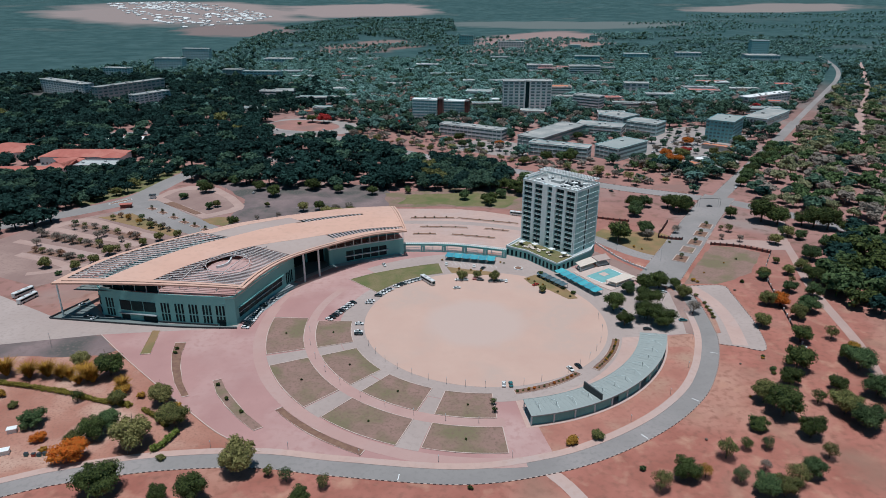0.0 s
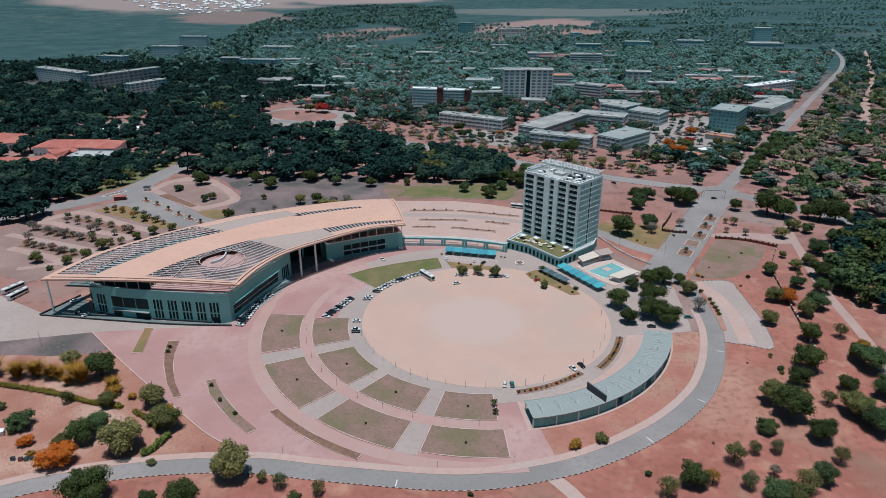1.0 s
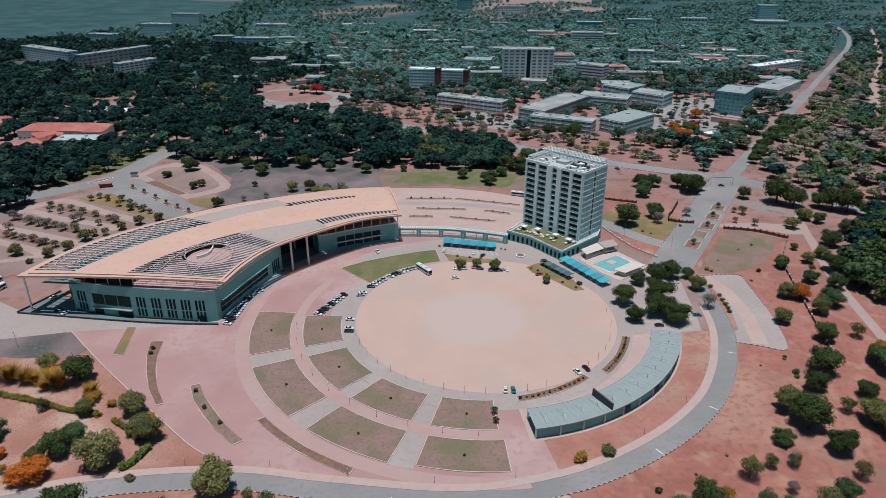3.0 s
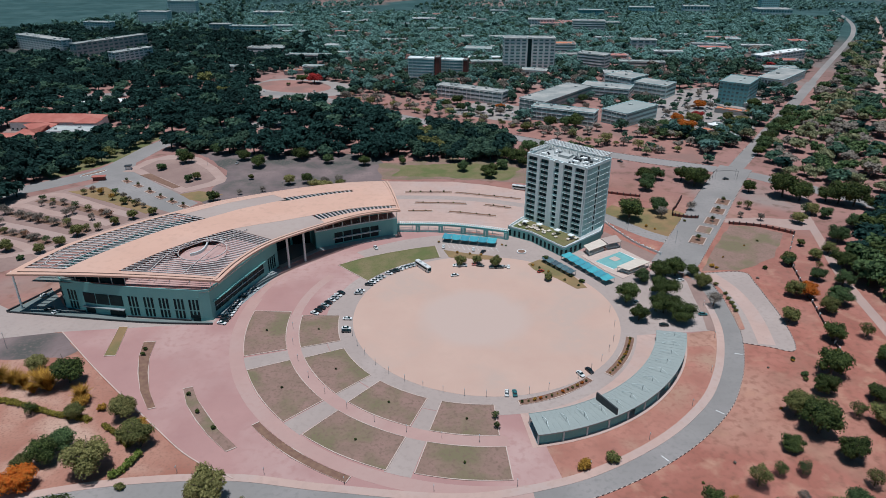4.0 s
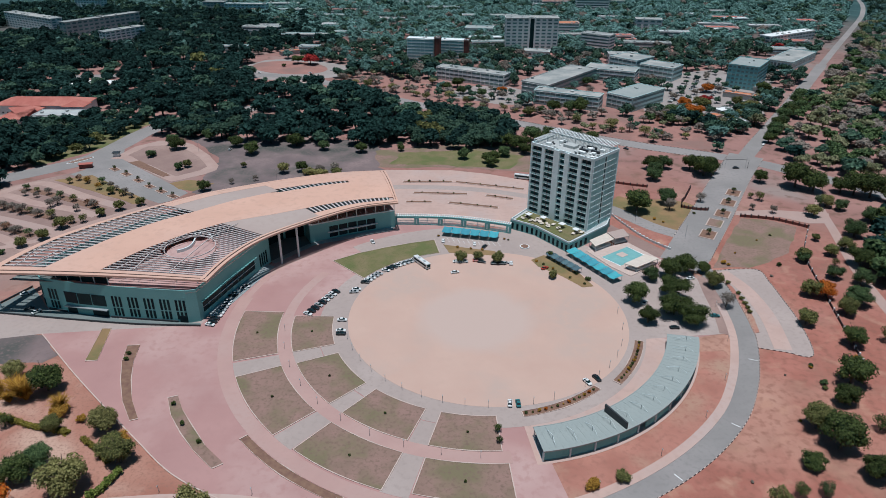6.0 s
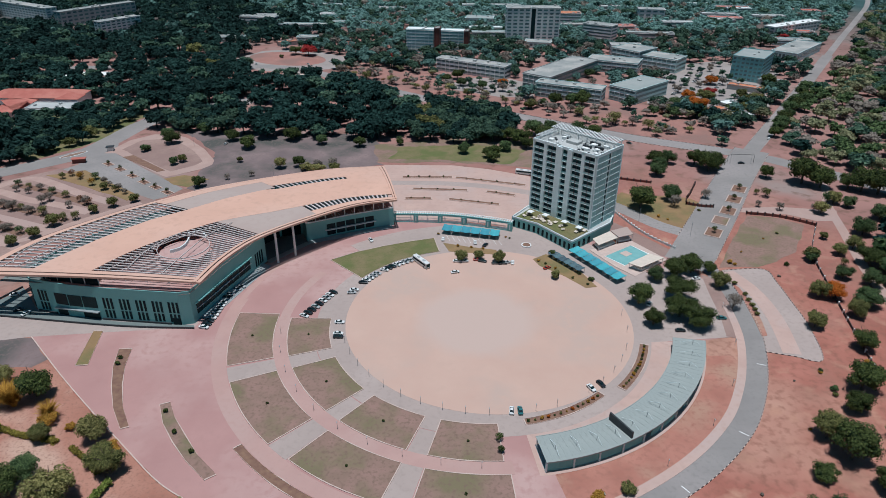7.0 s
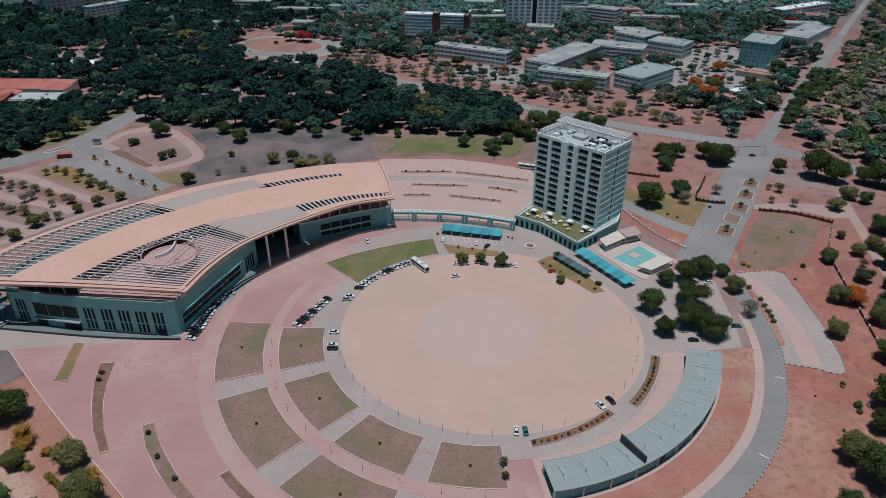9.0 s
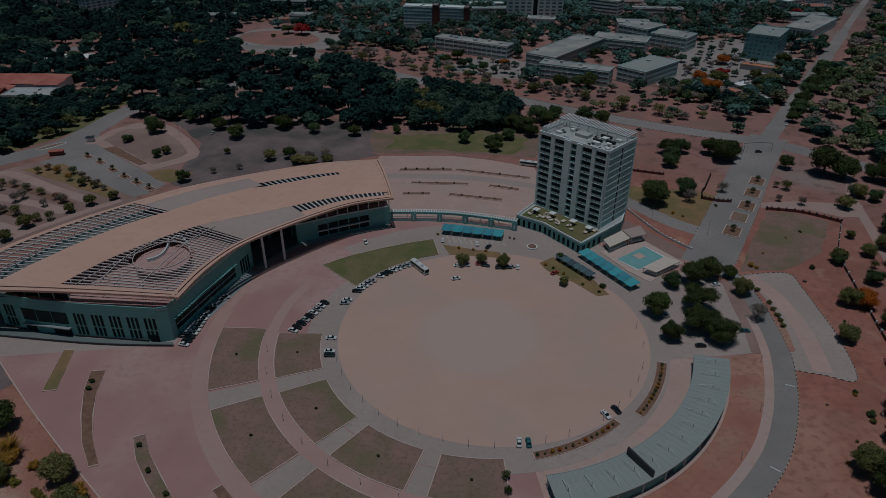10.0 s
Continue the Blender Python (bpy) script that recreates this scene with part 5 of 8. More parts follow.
# ---- trees ----
def crown_arrays(r, seed, lobes=9, leaves=420, size=0.75, flat=0.75, core=True):
    """Leaf clumps round the lobes of a crown of radius r about its own centre: vertices and triangles."""
    g = np.random.default_rng(seed)
    cs, rs = [np.zeros(3)], [0.62 * r]
    for i in range(lobes):
        a, e = 2 * math.pi * (i + g.uniform(-0.3, 0.3)) / lobes * 1.618, g.uniform(-0.55, 0.9)
        cs.append(np.array([math.cos(a) * math.cos(e), math.sin(a) * math.cos(e), math.sin(e) * flat]) * r * g.uniform(0.45, 0.82))
        rs.append(r * g.uniform(0.24, 0.46))
    V, F = [], []
    k = 0
    for c, q in zip(cs, rs):
        if core:
            s = bmesh.new()
            bmesh.ops.create_icosphere(s, subdivisions=1, radius=1)
            P = np.array([v.co[:] for v in s.verts])
            T = [[v.index for v in f.verts] for f in s.faces]
            s.free()
            P = P * (1 + g.uniform(-0.18, 0.18, (len(P), 1))) * np.array([1, 1, flat]) * q * 0.80 + c
            V.append(P)
            F += [[a + k for a in t] for t in T]
            k += len(P)
        n = int(leaves * q * q / sum(x * x for x in rs))
        d = g.normal(size=(n, 3))
        d /= np.linalg.norm(d, axis=1)[:, None]
        d[:, 2] = np.where(d[:, 2] < -0.6, -d[:, 2], d[:, 2])
        ctr = c + d * np.array([1, 1, flat]) * q * g.uniform(0.80, 1.20, (n, 1))
        nrm = d * 0.75 + np.array([0, 0, 0.38]) + g.normal(size=(n, 3)) * 0.36
        nrm /= np.linalg.norm(nrm, axis=1)[:, None]
        u = np.cross(nrm, g.normal(size=(n, 3)))
        u /= np.linalg.norm(u, axis=1)[:, None]
        w = np.cross(nrm, u)
        s_ = size * g.uniform(0.6, 1.4, (n, 1))
        V.append(np.stack([ctr - u * s_ * 0.6, ctr + u * s_ * 0.6, ctr + w * s_], 1).reshape(-1, 3))
        F += [[k + 3 * i, k + 3 * i + 1, k + 3 * i + 2] for i in range(n)]
        k += 3 * n
    return np.concatenate(V), F


def trunk_mesh(h, r, seed):
    """A tapered trunk that forks into four limbs."""
    g = random.Random(seed)
    v, f = [], []

    def limb(a, b, ra, rb, n=6):
        d = (b - a).normalized()
        x = d.orthogonal().normalized()
        y = d.cross(x)
        k = len(v)
        for p, q in ((a, ra), (a.lerp(b, 0.5) + x * ra * 0.2, (ra + rb) / 2), (b, rb)):
            for i in range(n):
                t = 2 * math.pi * i / n
                v.append(tuple(p + (x * math.cos(t) + y * math.sin(t)) * q))
        for j in range(2):
            for i in range(n):
                f.append((k + j * n + i, k + j * n + (i + 1) % n, k + (j + 1) * n + (i + 1) % n, k + (j + 1) * n + i))

    fork = Vector((g.uniform(-0.2, 0.2), g.uniform(-0.2, 0.2), h * 0.45))
    limb(Vector((0, 0, -0.2)), fork, r * 1.4, r)
    for i in range(4):
        a = 2 * math.pi * (i + g.uniform(-0.3, 0.3)) / 4
        limb(fork, Vector((math.cos(a) * h * 0.32, math.sin(a) * h * 0.32, h * g.uniform(0.7, 0.9))), r * 0.65, r * 0.22)
    return v, f


PROTO = {}


def grass_fan(seed, n=900):
    """A fan of long feathery blades that rise from one foot and bend outwards, 10 m high."""
    g = np.random.default_rng(seed)
    a, lean, ln = g.uniform(0, 6.28, n), g.uniform(0.02, 0.62, n) ** 1.2, g.uniform(3.0, 10, n)
    foot = np.stack([np.cos(a) * g.uniform(0, 0.9, n), np.sin(a) * g.uniform(0, 0.9, n), np.zeros(n)], 1)
    out = np.stack([np.cos(a) * np.sin(lean), np.sin(a) * np.sin(lean), np.cos(lean)], 1)
    mid = foot + out * (ln * 0.6)[:, None]
    tip = mid + (out + np.stack([np.cos(a), np.sin(a), -0.5 * np.ones(n)], 1) * 0.55) * (ln * 0.4)[:, None]
    side = np.stack([-np.sin(a), np.cos(a), np.zeros(n)], 1) * g.uniform(0.08, 0.20, n)[:, None]
    V = np.stack([foot, mid - side, mid + side, tip], 1).reshape(-1, 3)
    F = [t for i in range(n) for t in ([4 * i, 4 * i + 1, 4 * i + 2], [4 * i + 1, 4 * i + 3, 4 * i + 2])]
    return V, F


def proto(kind, seed, leaf):
    """Shared meshes of a tree 10 m high."""
    key = (kind, seed, leaf)
    if key not in PROTO:
        r, zc, lobes, leaves, size, flat, core = {
            "round": (4.9, 4.9, 14, 3600, 0.40, 0.95, True), "spread": (6.2, 5.5, 18, 4400, 0.42, 0.74, True),
            "thin": (4.2, 5.2, 14, 1700, 0.38, 1.05, False), "bush": (5.2, 3.4, 11, 1900, 0.46, 0.75, True), "tall": (3.6, 5.0, 9, 1100, 0.6, 1.35, False)}[kind]
        V, F = crown_arrays(r, seed * 17 + 3, lobes, leaves, size, flat, core)
        V[:, 2] += zc
        if kind == "tall":
            V, F = grass_fan(seed)
        V[:, 2] = np.maximum(V[:, 2], 0.15)
        cm = bpy.data.meshes.new("crown")
        cm.from_pydata(V.tolist(), [], F)
        cm.materials.append(L[{"dark": "deep", "mid": "fresh"}.get(leaf, leaf)])
        tv, tf = trunk_mesh(10 if kind != "bush" else 6, 0.28, seed)
        tm = bpy.data.meshes.new("trunk")
        tm.from_pydata(tv, [], tf)
        tm.materials.append(M["bark"])
        PROTO[key] = (cm, tm)
    return PROTO[key]


LEAFWORD = {"dark": "dark green", "mid": "green", "olive": "olive green", "pale": "pale yellow-green", "gold": "golden yellow", "orange": "orange-flowered", "red": "red-flowered", "bare": "leafless brown", "dusty": "haze-tinted green", "rust": "rust-brown", "silver": "haze-paled green"}
SHAPEWORD = {"round": "round-crowned tree", "spread": "spreading tree", "thin": "thin tree", "bush": "dense shrub", "tall": "feathery grass clump"}
NTREE = [0]


def tree(kind, leaf, x, y, h, wide=1.0, where="on red soil", z=0.0):
    NTREE[0] += 1
    cm, tm = proto(kind, NTREE[0] % 3, leaf)
    s = h / 10.0
    e = thing("grass_clump" if kind == "tall" else "shrub" if kind == "bush" else "tree", pose(x, y, z, 0, 0, (NTREE[0] * 77) % 360), LEAFWORD[leaf] + " " + SHAPEWORD[kind] + " " + where, "shrub" if kind in ("bush", "tall") else "tree", "shrubs" if kind in ("bush", "tall") else "trees")
    for nm, me in ((("leaf_fan", cm),) if kind == "tall" else (("trunk", tm), ("crown", cm))):
        o = new(nm, me)
        o.parent = e
        o.matrix_basis = Matrix.Diagonal((s * wide, s * wide, s, 1))
    return e


def inside(x, y, poly):
    c, j = False, len(poly) - 1
    for i in range(len(poly)):
        (xi, yi), (xj, yj) = poly[i], poly[j]
        if (yi > y) != (yj > y) and x < (xj - xi) * (y - yi) / (yj - yi) + xi:
            c = not c
        j = i
    return c


OPEN = [OVAL, TRIP, STRIP, CARS_A, CARS_B]
KEEP = []  # discs that stay free of scattered trees
for o in scene.objects:
    if o.parent is None and o.get("category") in ("building", "house"):
        bb = [o.matrix_basis @ c.matrix_basis @ Vector(q) for c in o.children if c.name.startswith(("wall", "roof")) for q in c.bound_box]
        if bb and o.get("group") == "town buildings":
            x0, x1, y0, y1 = min(b.x for b in bb), max(b.x for b in bb), min(b.y for b in bb), max(b.y for b in bb)
            KEEP.append((x0 - 2, y0 - 9, x1 + 2, y1 + 2))
ROADS = [(p.x, p.y, w) for line, w in ((AVENUE_FAR, 9), (CROSS, 12), (WEST, 12), (EASTRD, 7), (AVENUE, 16), (SIDE, 8)) for p in line]
RGRID = {}
for x, y, w in ROADS:
    RGRID.setdefault((int(x // 40), int(y // 40)), []).append((x, y, w))


def free(x, y):
    if any(inside(x, y, q) for q in OPEN):
        return False
    if any(a < x < c and b < y < d for a, b, c, d in KEEP):
        return False
    i, j = int(x // 40), int(y // 40)
    for a in (i - 1, i, i + 1):
        for b in (j - 1, j, j + 1):
            for px, py, w in RGRID.get((a, b), ()):
                if (px - x) ** 2 + (py - y) ** 2 < w * w:
                    return False
    return True


def scatter(poly, count, gap, seed):
    g = random.Random(seed)
    xs_, ys_ = [p[0] for p in poly], [p[1] for p in poly]
    got, cell, tries = [], {}, 0
    while len(got) < count and tries < count * 25:
        tries += 1
        x, y = g.uniform(min(xs_), max(xs_)), g.uniform(min(ys_), max(ys_))
        if not inside(x, y, poly) or not free(x, y):
            continue
        k = (int(x // gap), int(y // gap))
        if any((a - x) ** 2 + (b - y) ** 2 < gap * gap for i in (-1, 0, 1) for j in (-1, 0, 1) for a, b in cell.get((k[0] + i, k[1] + j), ())):
            continue
        cell.setdefault(k, []).append((x, y))
        got.append((x, y))
    return got


def wood(name, label, pts, hmin, hmax, leafs, seed, leaves=150, lobes=6, size=1.5, flat=0.95):
    """Far woodland as one mesh: every tree with its trunk and its clumped, uneven crown."""
    g = np.random.default_rng(seed)
    protos = []
    for s in range(6):
        V, F = crown_arrays(4.8, seed * 31 + s, lobes, leaves, size, flat, True)
        V[:, 2] += 5.2
        V[:, 2] = np.maximum(V[:, 2], 0.6)
        n = len(V)
        tv = np.array([(0.35 * math.cos(a), 0.35 * math.sin(a), z) for z in (-0.2, 5.5) for a in (0, 2.1, 4.2)])
        F = np.array(F + [[n, n + 1, n + 4], [n, n + 4, n + 3], [n + 1, n + 2, n + 5], [n + 1, n + 5, n + 4], [n + 2, n, n + 3], [n + 2, n + 3, n + 5]], dtype=np.int32)
        protos.append((np.concatenate([V, tv]), F))
    allV, allF, mi, k = [], [], [], 0
    for x, y in pts:
        V, F = protos[g.integers(6)]
        s, a = g.uniform(hmin, hmax) / 10, g.uniform(0, 6.28)
        w = s * g.uniform(0.95, 1.25)
        c, si = math.cos(a), math.sin(a)
        allV.append(np.stack([(V[:, 0] * c - V[:, 1] * si) * w + x, (V[:, 0] * si + V[:, 1] * c) * w + y, V[:, 2] * s + gz(x, y)], 1))
        allF.append(F + k)
        mi.append(np.full(len(F), g.choice(len(leafs), p=[q for _, q in leafs]), dtype=np.int32))
        k += len(V)
    V, F = np.concatenate(allV).astype(np.float32), np.concatenate(allF).astype(np.int32)
    me = bpy.data.meshes.new(name)
    me.vertices.add(len(V))
    me.vertices.foreach_set("co", V.ravel())
    me.loops.add(F.size)
    me.loops.foreach_set("vertex_index", F.ravel())
    me.polygons.add(len(F))
    me.polygons.foreach_set("loop_start", np.arange(0, F.size, 3, dtype=np.int32))
    me.polygons.foreach_set("material_index", np.concatenate(mi))
    for l, _ in leafs:
        me.materials.append(L[l])
    me.update(calc_edges=True)
    return tagged(new(name, me), label, "trees", "", "stuff")

# ---- woods ----
# the dusty and silver leaf keys carry the haze of far trees
FA = [(-425, 293), (-631, 637), (-413, 569), (-235, 539), (-191, 400), (-152, 440), (-84, 390), (-34, 299), (-41, 228), (-80, 222), (-138, 228), (-183, 238), (-240, 268), (-273, 300), (-307, 320)]
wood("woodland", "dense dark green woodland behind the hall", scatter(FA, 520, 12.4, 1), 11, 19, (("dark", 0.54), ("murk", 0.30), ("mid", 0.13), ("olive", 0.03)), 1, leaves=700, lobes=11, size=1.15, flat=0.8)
FB = [(-32, 289), (-2, 332), (48, 320), (43, 231), (23, 212), (-33, 219)]
wood("woodland", "green trees along the cross road", scatter(FB, 90, 9, 2), 11, 16, (("dark", 0.42), ("mid", 0.54), ("olive", 0.04)), 2, leaves=700, lobes=10, size=1.1, flat=0.85)
FC = [(-430, 240), (-361, 285), (-308, 250), (-281, 178), (-300, 130), (-330, 100), (-430, 120)]
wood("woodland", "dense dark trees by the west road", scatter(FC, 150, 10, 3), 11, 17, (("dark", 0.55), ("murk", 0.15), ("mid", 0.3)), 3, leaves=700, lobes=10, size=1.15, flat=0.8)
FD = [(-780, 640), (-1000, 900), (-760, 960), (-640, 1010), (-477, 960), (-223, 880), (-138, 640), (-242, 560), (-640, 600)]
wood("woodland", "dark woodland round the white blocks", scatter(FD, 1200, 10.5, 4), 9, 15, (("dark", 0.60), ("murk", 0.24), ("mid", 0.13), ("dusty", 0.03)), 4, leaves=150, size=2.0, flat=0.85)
FH = [(-760, 970), (-690, 1124), (-600, 1290), (-540, 1410), (-600, 1850), (-600, 2500), (-470, 2900), (-220, 3100), (60, 2950), (60, 1750), (-460, 1750), (-420, 1200), (-300, 880), (-560, 940)]
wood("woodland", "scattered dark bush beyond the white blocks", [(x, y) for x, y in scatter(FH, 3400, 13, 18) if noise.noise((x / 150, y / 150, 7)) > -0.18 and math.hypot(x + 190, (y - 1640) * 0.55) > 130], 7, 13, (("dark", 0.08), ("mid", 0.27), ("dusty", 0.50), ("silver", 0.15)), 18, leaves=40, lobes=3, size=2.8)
TOWN = [(-224, 500), (-100, 440), (-20, 355), (60, 310), (205, 225), (300, 330), (430, 530), (590, 760), (800, 1110), (600, 1200), (-100, 1250), (-420, 1200), (-320, 900), (-140, 640)]
TREES = scatter(TOWN, 2900, 10.2, 5)
wood("town_trees", "scattered green town trees between offices", [p for p in TREES if p[1] < 640], 9, 15, (("dark", 0.10), ("mid", 0.50), ("dusty", 0.30), ("bare", 0.095), ("red", 0.005)), 5, leaves=300, lobes=8, size=1.45, flat=0.8)
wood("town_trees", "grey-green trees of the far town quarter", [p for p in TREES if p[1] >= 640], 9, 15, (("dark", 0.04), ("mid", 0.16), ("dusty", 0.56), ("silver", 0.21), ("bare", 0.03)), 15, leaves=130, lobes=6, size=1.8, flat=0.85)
FR = [(244, 168), (240, 207), (258, 246), (318, 321), (438, 491), (543, 645), (640, 790), (780, 780), (600, 500), (420, 240), (310, 110), (296, 132), (276, 144), (262, 158)]
wood("woodland", "open green and olive bush east of the avenue", [(x, y) for x, y in scatter(FR, 520, 10.2, 6) if noise.noise((x / 34, y / 34, 5)) > -0.28], 9, 15, (("dark", 0.05), ("mid", 0.15), ("fresh", 0.30), ("sage", 0.27), ("bare", 0.23)), 6, leaves=520, lobes=10, size=1.15, flat=0.75)
FE = [(272, 108), (310, 100), (330, 60), (216, -12), (196, -12), (203, 22), (215, 49), (235, 73), (258, 98)]
wood("woodland", "dense dark trees east of the grounds", scatter(FE, 90, 9.5, 7), 10, 16, (("deep", 0.50), ("fresh", 0.22), ("dark", 0.28)), 7, leaves=700, lobes=10, size=1.1, flat=0.85)
FF = [(-420, 1200), (-100, 1250), (600, 1200), (820, 1110), (1000, 1000), (1700, 1500), (1500, 1900), (500, 2000), (-460, 1750)]
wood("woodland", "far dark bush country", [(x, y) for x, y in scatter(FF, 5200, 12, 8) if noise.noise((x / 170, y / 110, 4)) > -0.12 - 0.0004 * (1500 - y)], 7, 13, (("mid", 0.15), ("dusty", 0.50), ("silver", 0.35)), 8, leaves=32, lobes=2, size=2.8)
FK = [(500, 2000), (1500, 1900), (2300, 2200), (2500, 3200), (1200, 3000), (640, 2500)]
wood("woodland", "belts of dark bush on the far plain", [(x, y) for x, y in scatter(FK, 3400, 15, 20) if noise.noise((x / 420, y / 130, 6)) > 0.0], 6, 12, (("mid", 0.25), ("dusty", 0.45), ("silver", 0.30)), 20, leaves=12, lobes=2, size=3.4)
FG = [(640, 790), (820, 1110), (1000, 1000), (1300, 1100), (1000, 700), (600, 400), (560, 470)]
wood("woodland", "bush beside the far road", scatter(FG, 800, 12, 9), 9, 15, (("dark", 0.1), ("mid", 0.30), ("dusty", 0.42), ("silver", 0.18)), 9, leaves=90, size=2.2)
FX = [(-322, 292), (-258, 296), (-262, 240), (-275, 205), (-298, 185), (-312, 240)]
wood("woodland", "dark trees between the west road and the red-roofed house", scatter(FX, 50, 9, 11), 8, 14, (("dark", 0.6), ("mid", 0.35), ("olive", 0.05)), 11, leaves=600, lobes=10, size=1.1, flat=0.85)
FY = [(-240, 250), (-222, 300), (-170, 262), (-178, 238), (-206, 240)]
wood("woodland", "dark trees at the corner of the west car park", scatter(FY, 30, 9, 12), 9, 15, (("dark", 0.6), ("mid", 0.4)), 12, leaves=600, lobes=10, size=1.1, flat=0.85)

# ---- single trees and shrubs ----
for x, y, h in ((106.8, -105.7, 7), (158.9, 31.4, 2.2),):
    tree("bush", "dark", x, y, h * 1.2, where="on bare red soil")
for x, y, h in ((32.7, -113.7, 4),):
    tree("bush", "gold", x, y, h * 1.2, where="on bare red soil")
for x, y, h in ((55, -128.5, 2.2), (132.2, -63.5, 2.5), (132.8, -52.3, 1.8),):
    tree("bush", "mid", x, y, h * 1.2, where="on bare red soil")
for x, y, h in ((43.2, -110.2, 4.5),):
    tree("bush", "olive", x, y, h * 1.2, where="on bare red soil")
for x, y, h in ((68.2, -133.3, 8), (119.8, -97.4, 12), (124.4, -110.8, 9), (134.4, -74.4, 8), (142.8, -62.7, 11), (157.2, -37.9, 9), (169.9, -56.2, 8),):
    tree("round", "dark", x, y, h * 1.2, where="on bare red soil")
for x, y, h in ((113.8, -132.7, 7), (93.3, -141.3, 8), (189.6, 12.1, 8),):
    tree("round", "mid", x, y, h * 1.2, where="on bare red soil")
for x, y, h in ((116.6, -87.7, 9), (99.2, -142, 8), (160.5, 2.0, 8.0), (173.9, 37.6, 6.5), (145.7, -22.2, 7.5), (168.2, -14.5, 8),):
    tree("round", "olive", x, y, h * 1.2, where="on bare red soil")
for x, y, h in ((200.4, 30.9, 9),):
    tree("spread", "dark", x, y, h * 1.2, where="on bare red soil")
for x, y, h in ((149.2, -104.7, 9), (166.9, -83.4, 9), (170.5, -63.5, 9),):
    tree("spread", "mid", x, y, h * 1.2, where="on bare red soil")
for x, y, h in ((145.7, -96.2, 9),):
    tree("spread", "olive", x, y, h * 1.2, where="on bare red soil")
for x, y, h in ((166.0, 0.5, 7.2),):
    tree("spread", "orange", x, y, h * 1.2, where="on bare red soil")
for x, y, h in ((98.5, -129, 4),):
    tree("thin", "bare", x, y, h * 1.2, where="on bare red soil")
for x, y, h in ((96.6, -117.4, 5), (138.7, -88.7, 6),):
    tree("thin", "dark", x, y, h * 1.2, where="on bare red soil")
for x, y, h in ((75.7, -132.8, 5),):
    tree("thin", "gold", x, y, h * 1.2, where="on bare red soil")
for x, y, h in ((87.3, -134.9, 6), (104.7, -116.9, 5),):
    tree("thin", "mid", x, y, h * 1.2, where="on bare red soil")
for x, y, h in ((58.2, -138.5, 7), (87.2, -122.4, 8), (106.3, -136.6, 8), (124.8, -122.9, 6), (173.7, -35.3, 7), (187.3, 31, 4),):
    tree("thin", "olive", x, y, h * 1.2, where="on bare red soil")
for x, y, h in ((-6.5, -137.5, 1.6),):
    tree("bush", "dark", x, y, h * 1.2, where="in the garden below the plaza")
for x, y, h in ((-149.7, -78.5, 6),):
    tree("bush", "gold", x, y, h * 1.2, where="in the garden below the plaza")
for x, y, h in ((-175.4, -99.6, 8.5),):
    tree("bush", "mid", x, y, h * 1.2, where="in the garden below the plaza")
for x, y, h in ((-150.9, -121.1, 10),):
    tree("bush", "orange", x, y, h * 1.2, where="in the garden below the plaza")
for x, y, h in ((-161.3, -64.3, 11), (-147.8, -108.7, 9), (-99.2, -141.3, 9), (-110.9, -141.7, 6), (-63.7, -143.3, 6),):
    tree("round", "dark", x, y, h * 1.2, where="in the garden below the plaza")
for x, y, h in ((-144.4, -103.9, 8),):
    tree("round", "mid", x, y, h * 1.2, where="in the garden below the plaza")
for x, y, h in ((-119.1, -101.3, 9), (-152.8, -112, 6), (-148.5, -86.2, 6),):
    tree("round", "olive", x, y, h * 1.2, where="in the garden below the plaza")
for x, y, h in ((-130.9, -85.6, 9), (-130.6, -114.2, 12), (-176.9, -57.1, 7), (-87.7, -127.1, 12),):
    tree("round", "pale", x, y, h * 1.2, where="in the garden below the plaza")
for x, y, h in ((-132.2, -136.6, 10),):
    tree("spread", "dark", x, y, h * 1.2, where="in the garden below the plaza")
for x, y, h in ((-207.1, -63.8, 8), (-196.1, -65.7, 7.5), (-188.4, -64.9, 7.5), (-177.8, -66.8, 5.5), (-169.7, -67.8, 8),):
    tree("tall", "gold", x, y, h * 1.2, where="in the garden below the plaza")
for x, y, h in ((-166.1, -84, 5),):
    tree("thin", "dark", x, y, h * 1.2, where="in the garden below the plaza")
for x, y, h in ((-70.1, -133.1, 5),):
    tree("thin", "mid", x, y, h * 1.2, where="in the garden below the plaza")
for x, y, h in ((-76.9, -129.9, 4), (-57, -135.8, 5),):
    tree("thin", "olive", x, y, h * 1.2, where="in the garden below the plaza")
for x, y, h in ((75.5, -3.5, 9.5), (77, -20.5, 8), (108.5, 24, 10), (99.5, 20.5, 9.5), (117.5, 24.5, 6),):
    tree("round", "dark", x, y, h * 1.2, where="in the parking area")
for x, y, h in ((117.4, 10.6, 7.5),):
    tree("round", "olive", x, y, h * 1.2, where="in the parking area")
for x, y, h in ((94.8, 0.0, 9.5), (90.5, -14, 9.5), (96.5, -20.5, 9),):
    tree("spread", "dark", x, y, h * 1.2, where="in the parking area")
for x, y, h in ((116.3, -7.7, 7),):
    tree("thin", "bare", x, y, h * 1.2, where="in the parking area")
for x, y, h in ((160.9, 170.5, 11), (172.9, 164.4, 11), (199.8, 146.9, 8),):
    tree("round", "dark", x, y, h * 1.2, where="beside the avenue")
for x, y, h in ((126.5, 111.6, 10), (143.3, 173.1, 9), (133, 159, 9), (173, 34.8, 6), (228.3, 101.1, 7), (106.6, 111.9, 8),):
    tree("round", "mid", x, y, h * 1.2, where="beside the avenue")
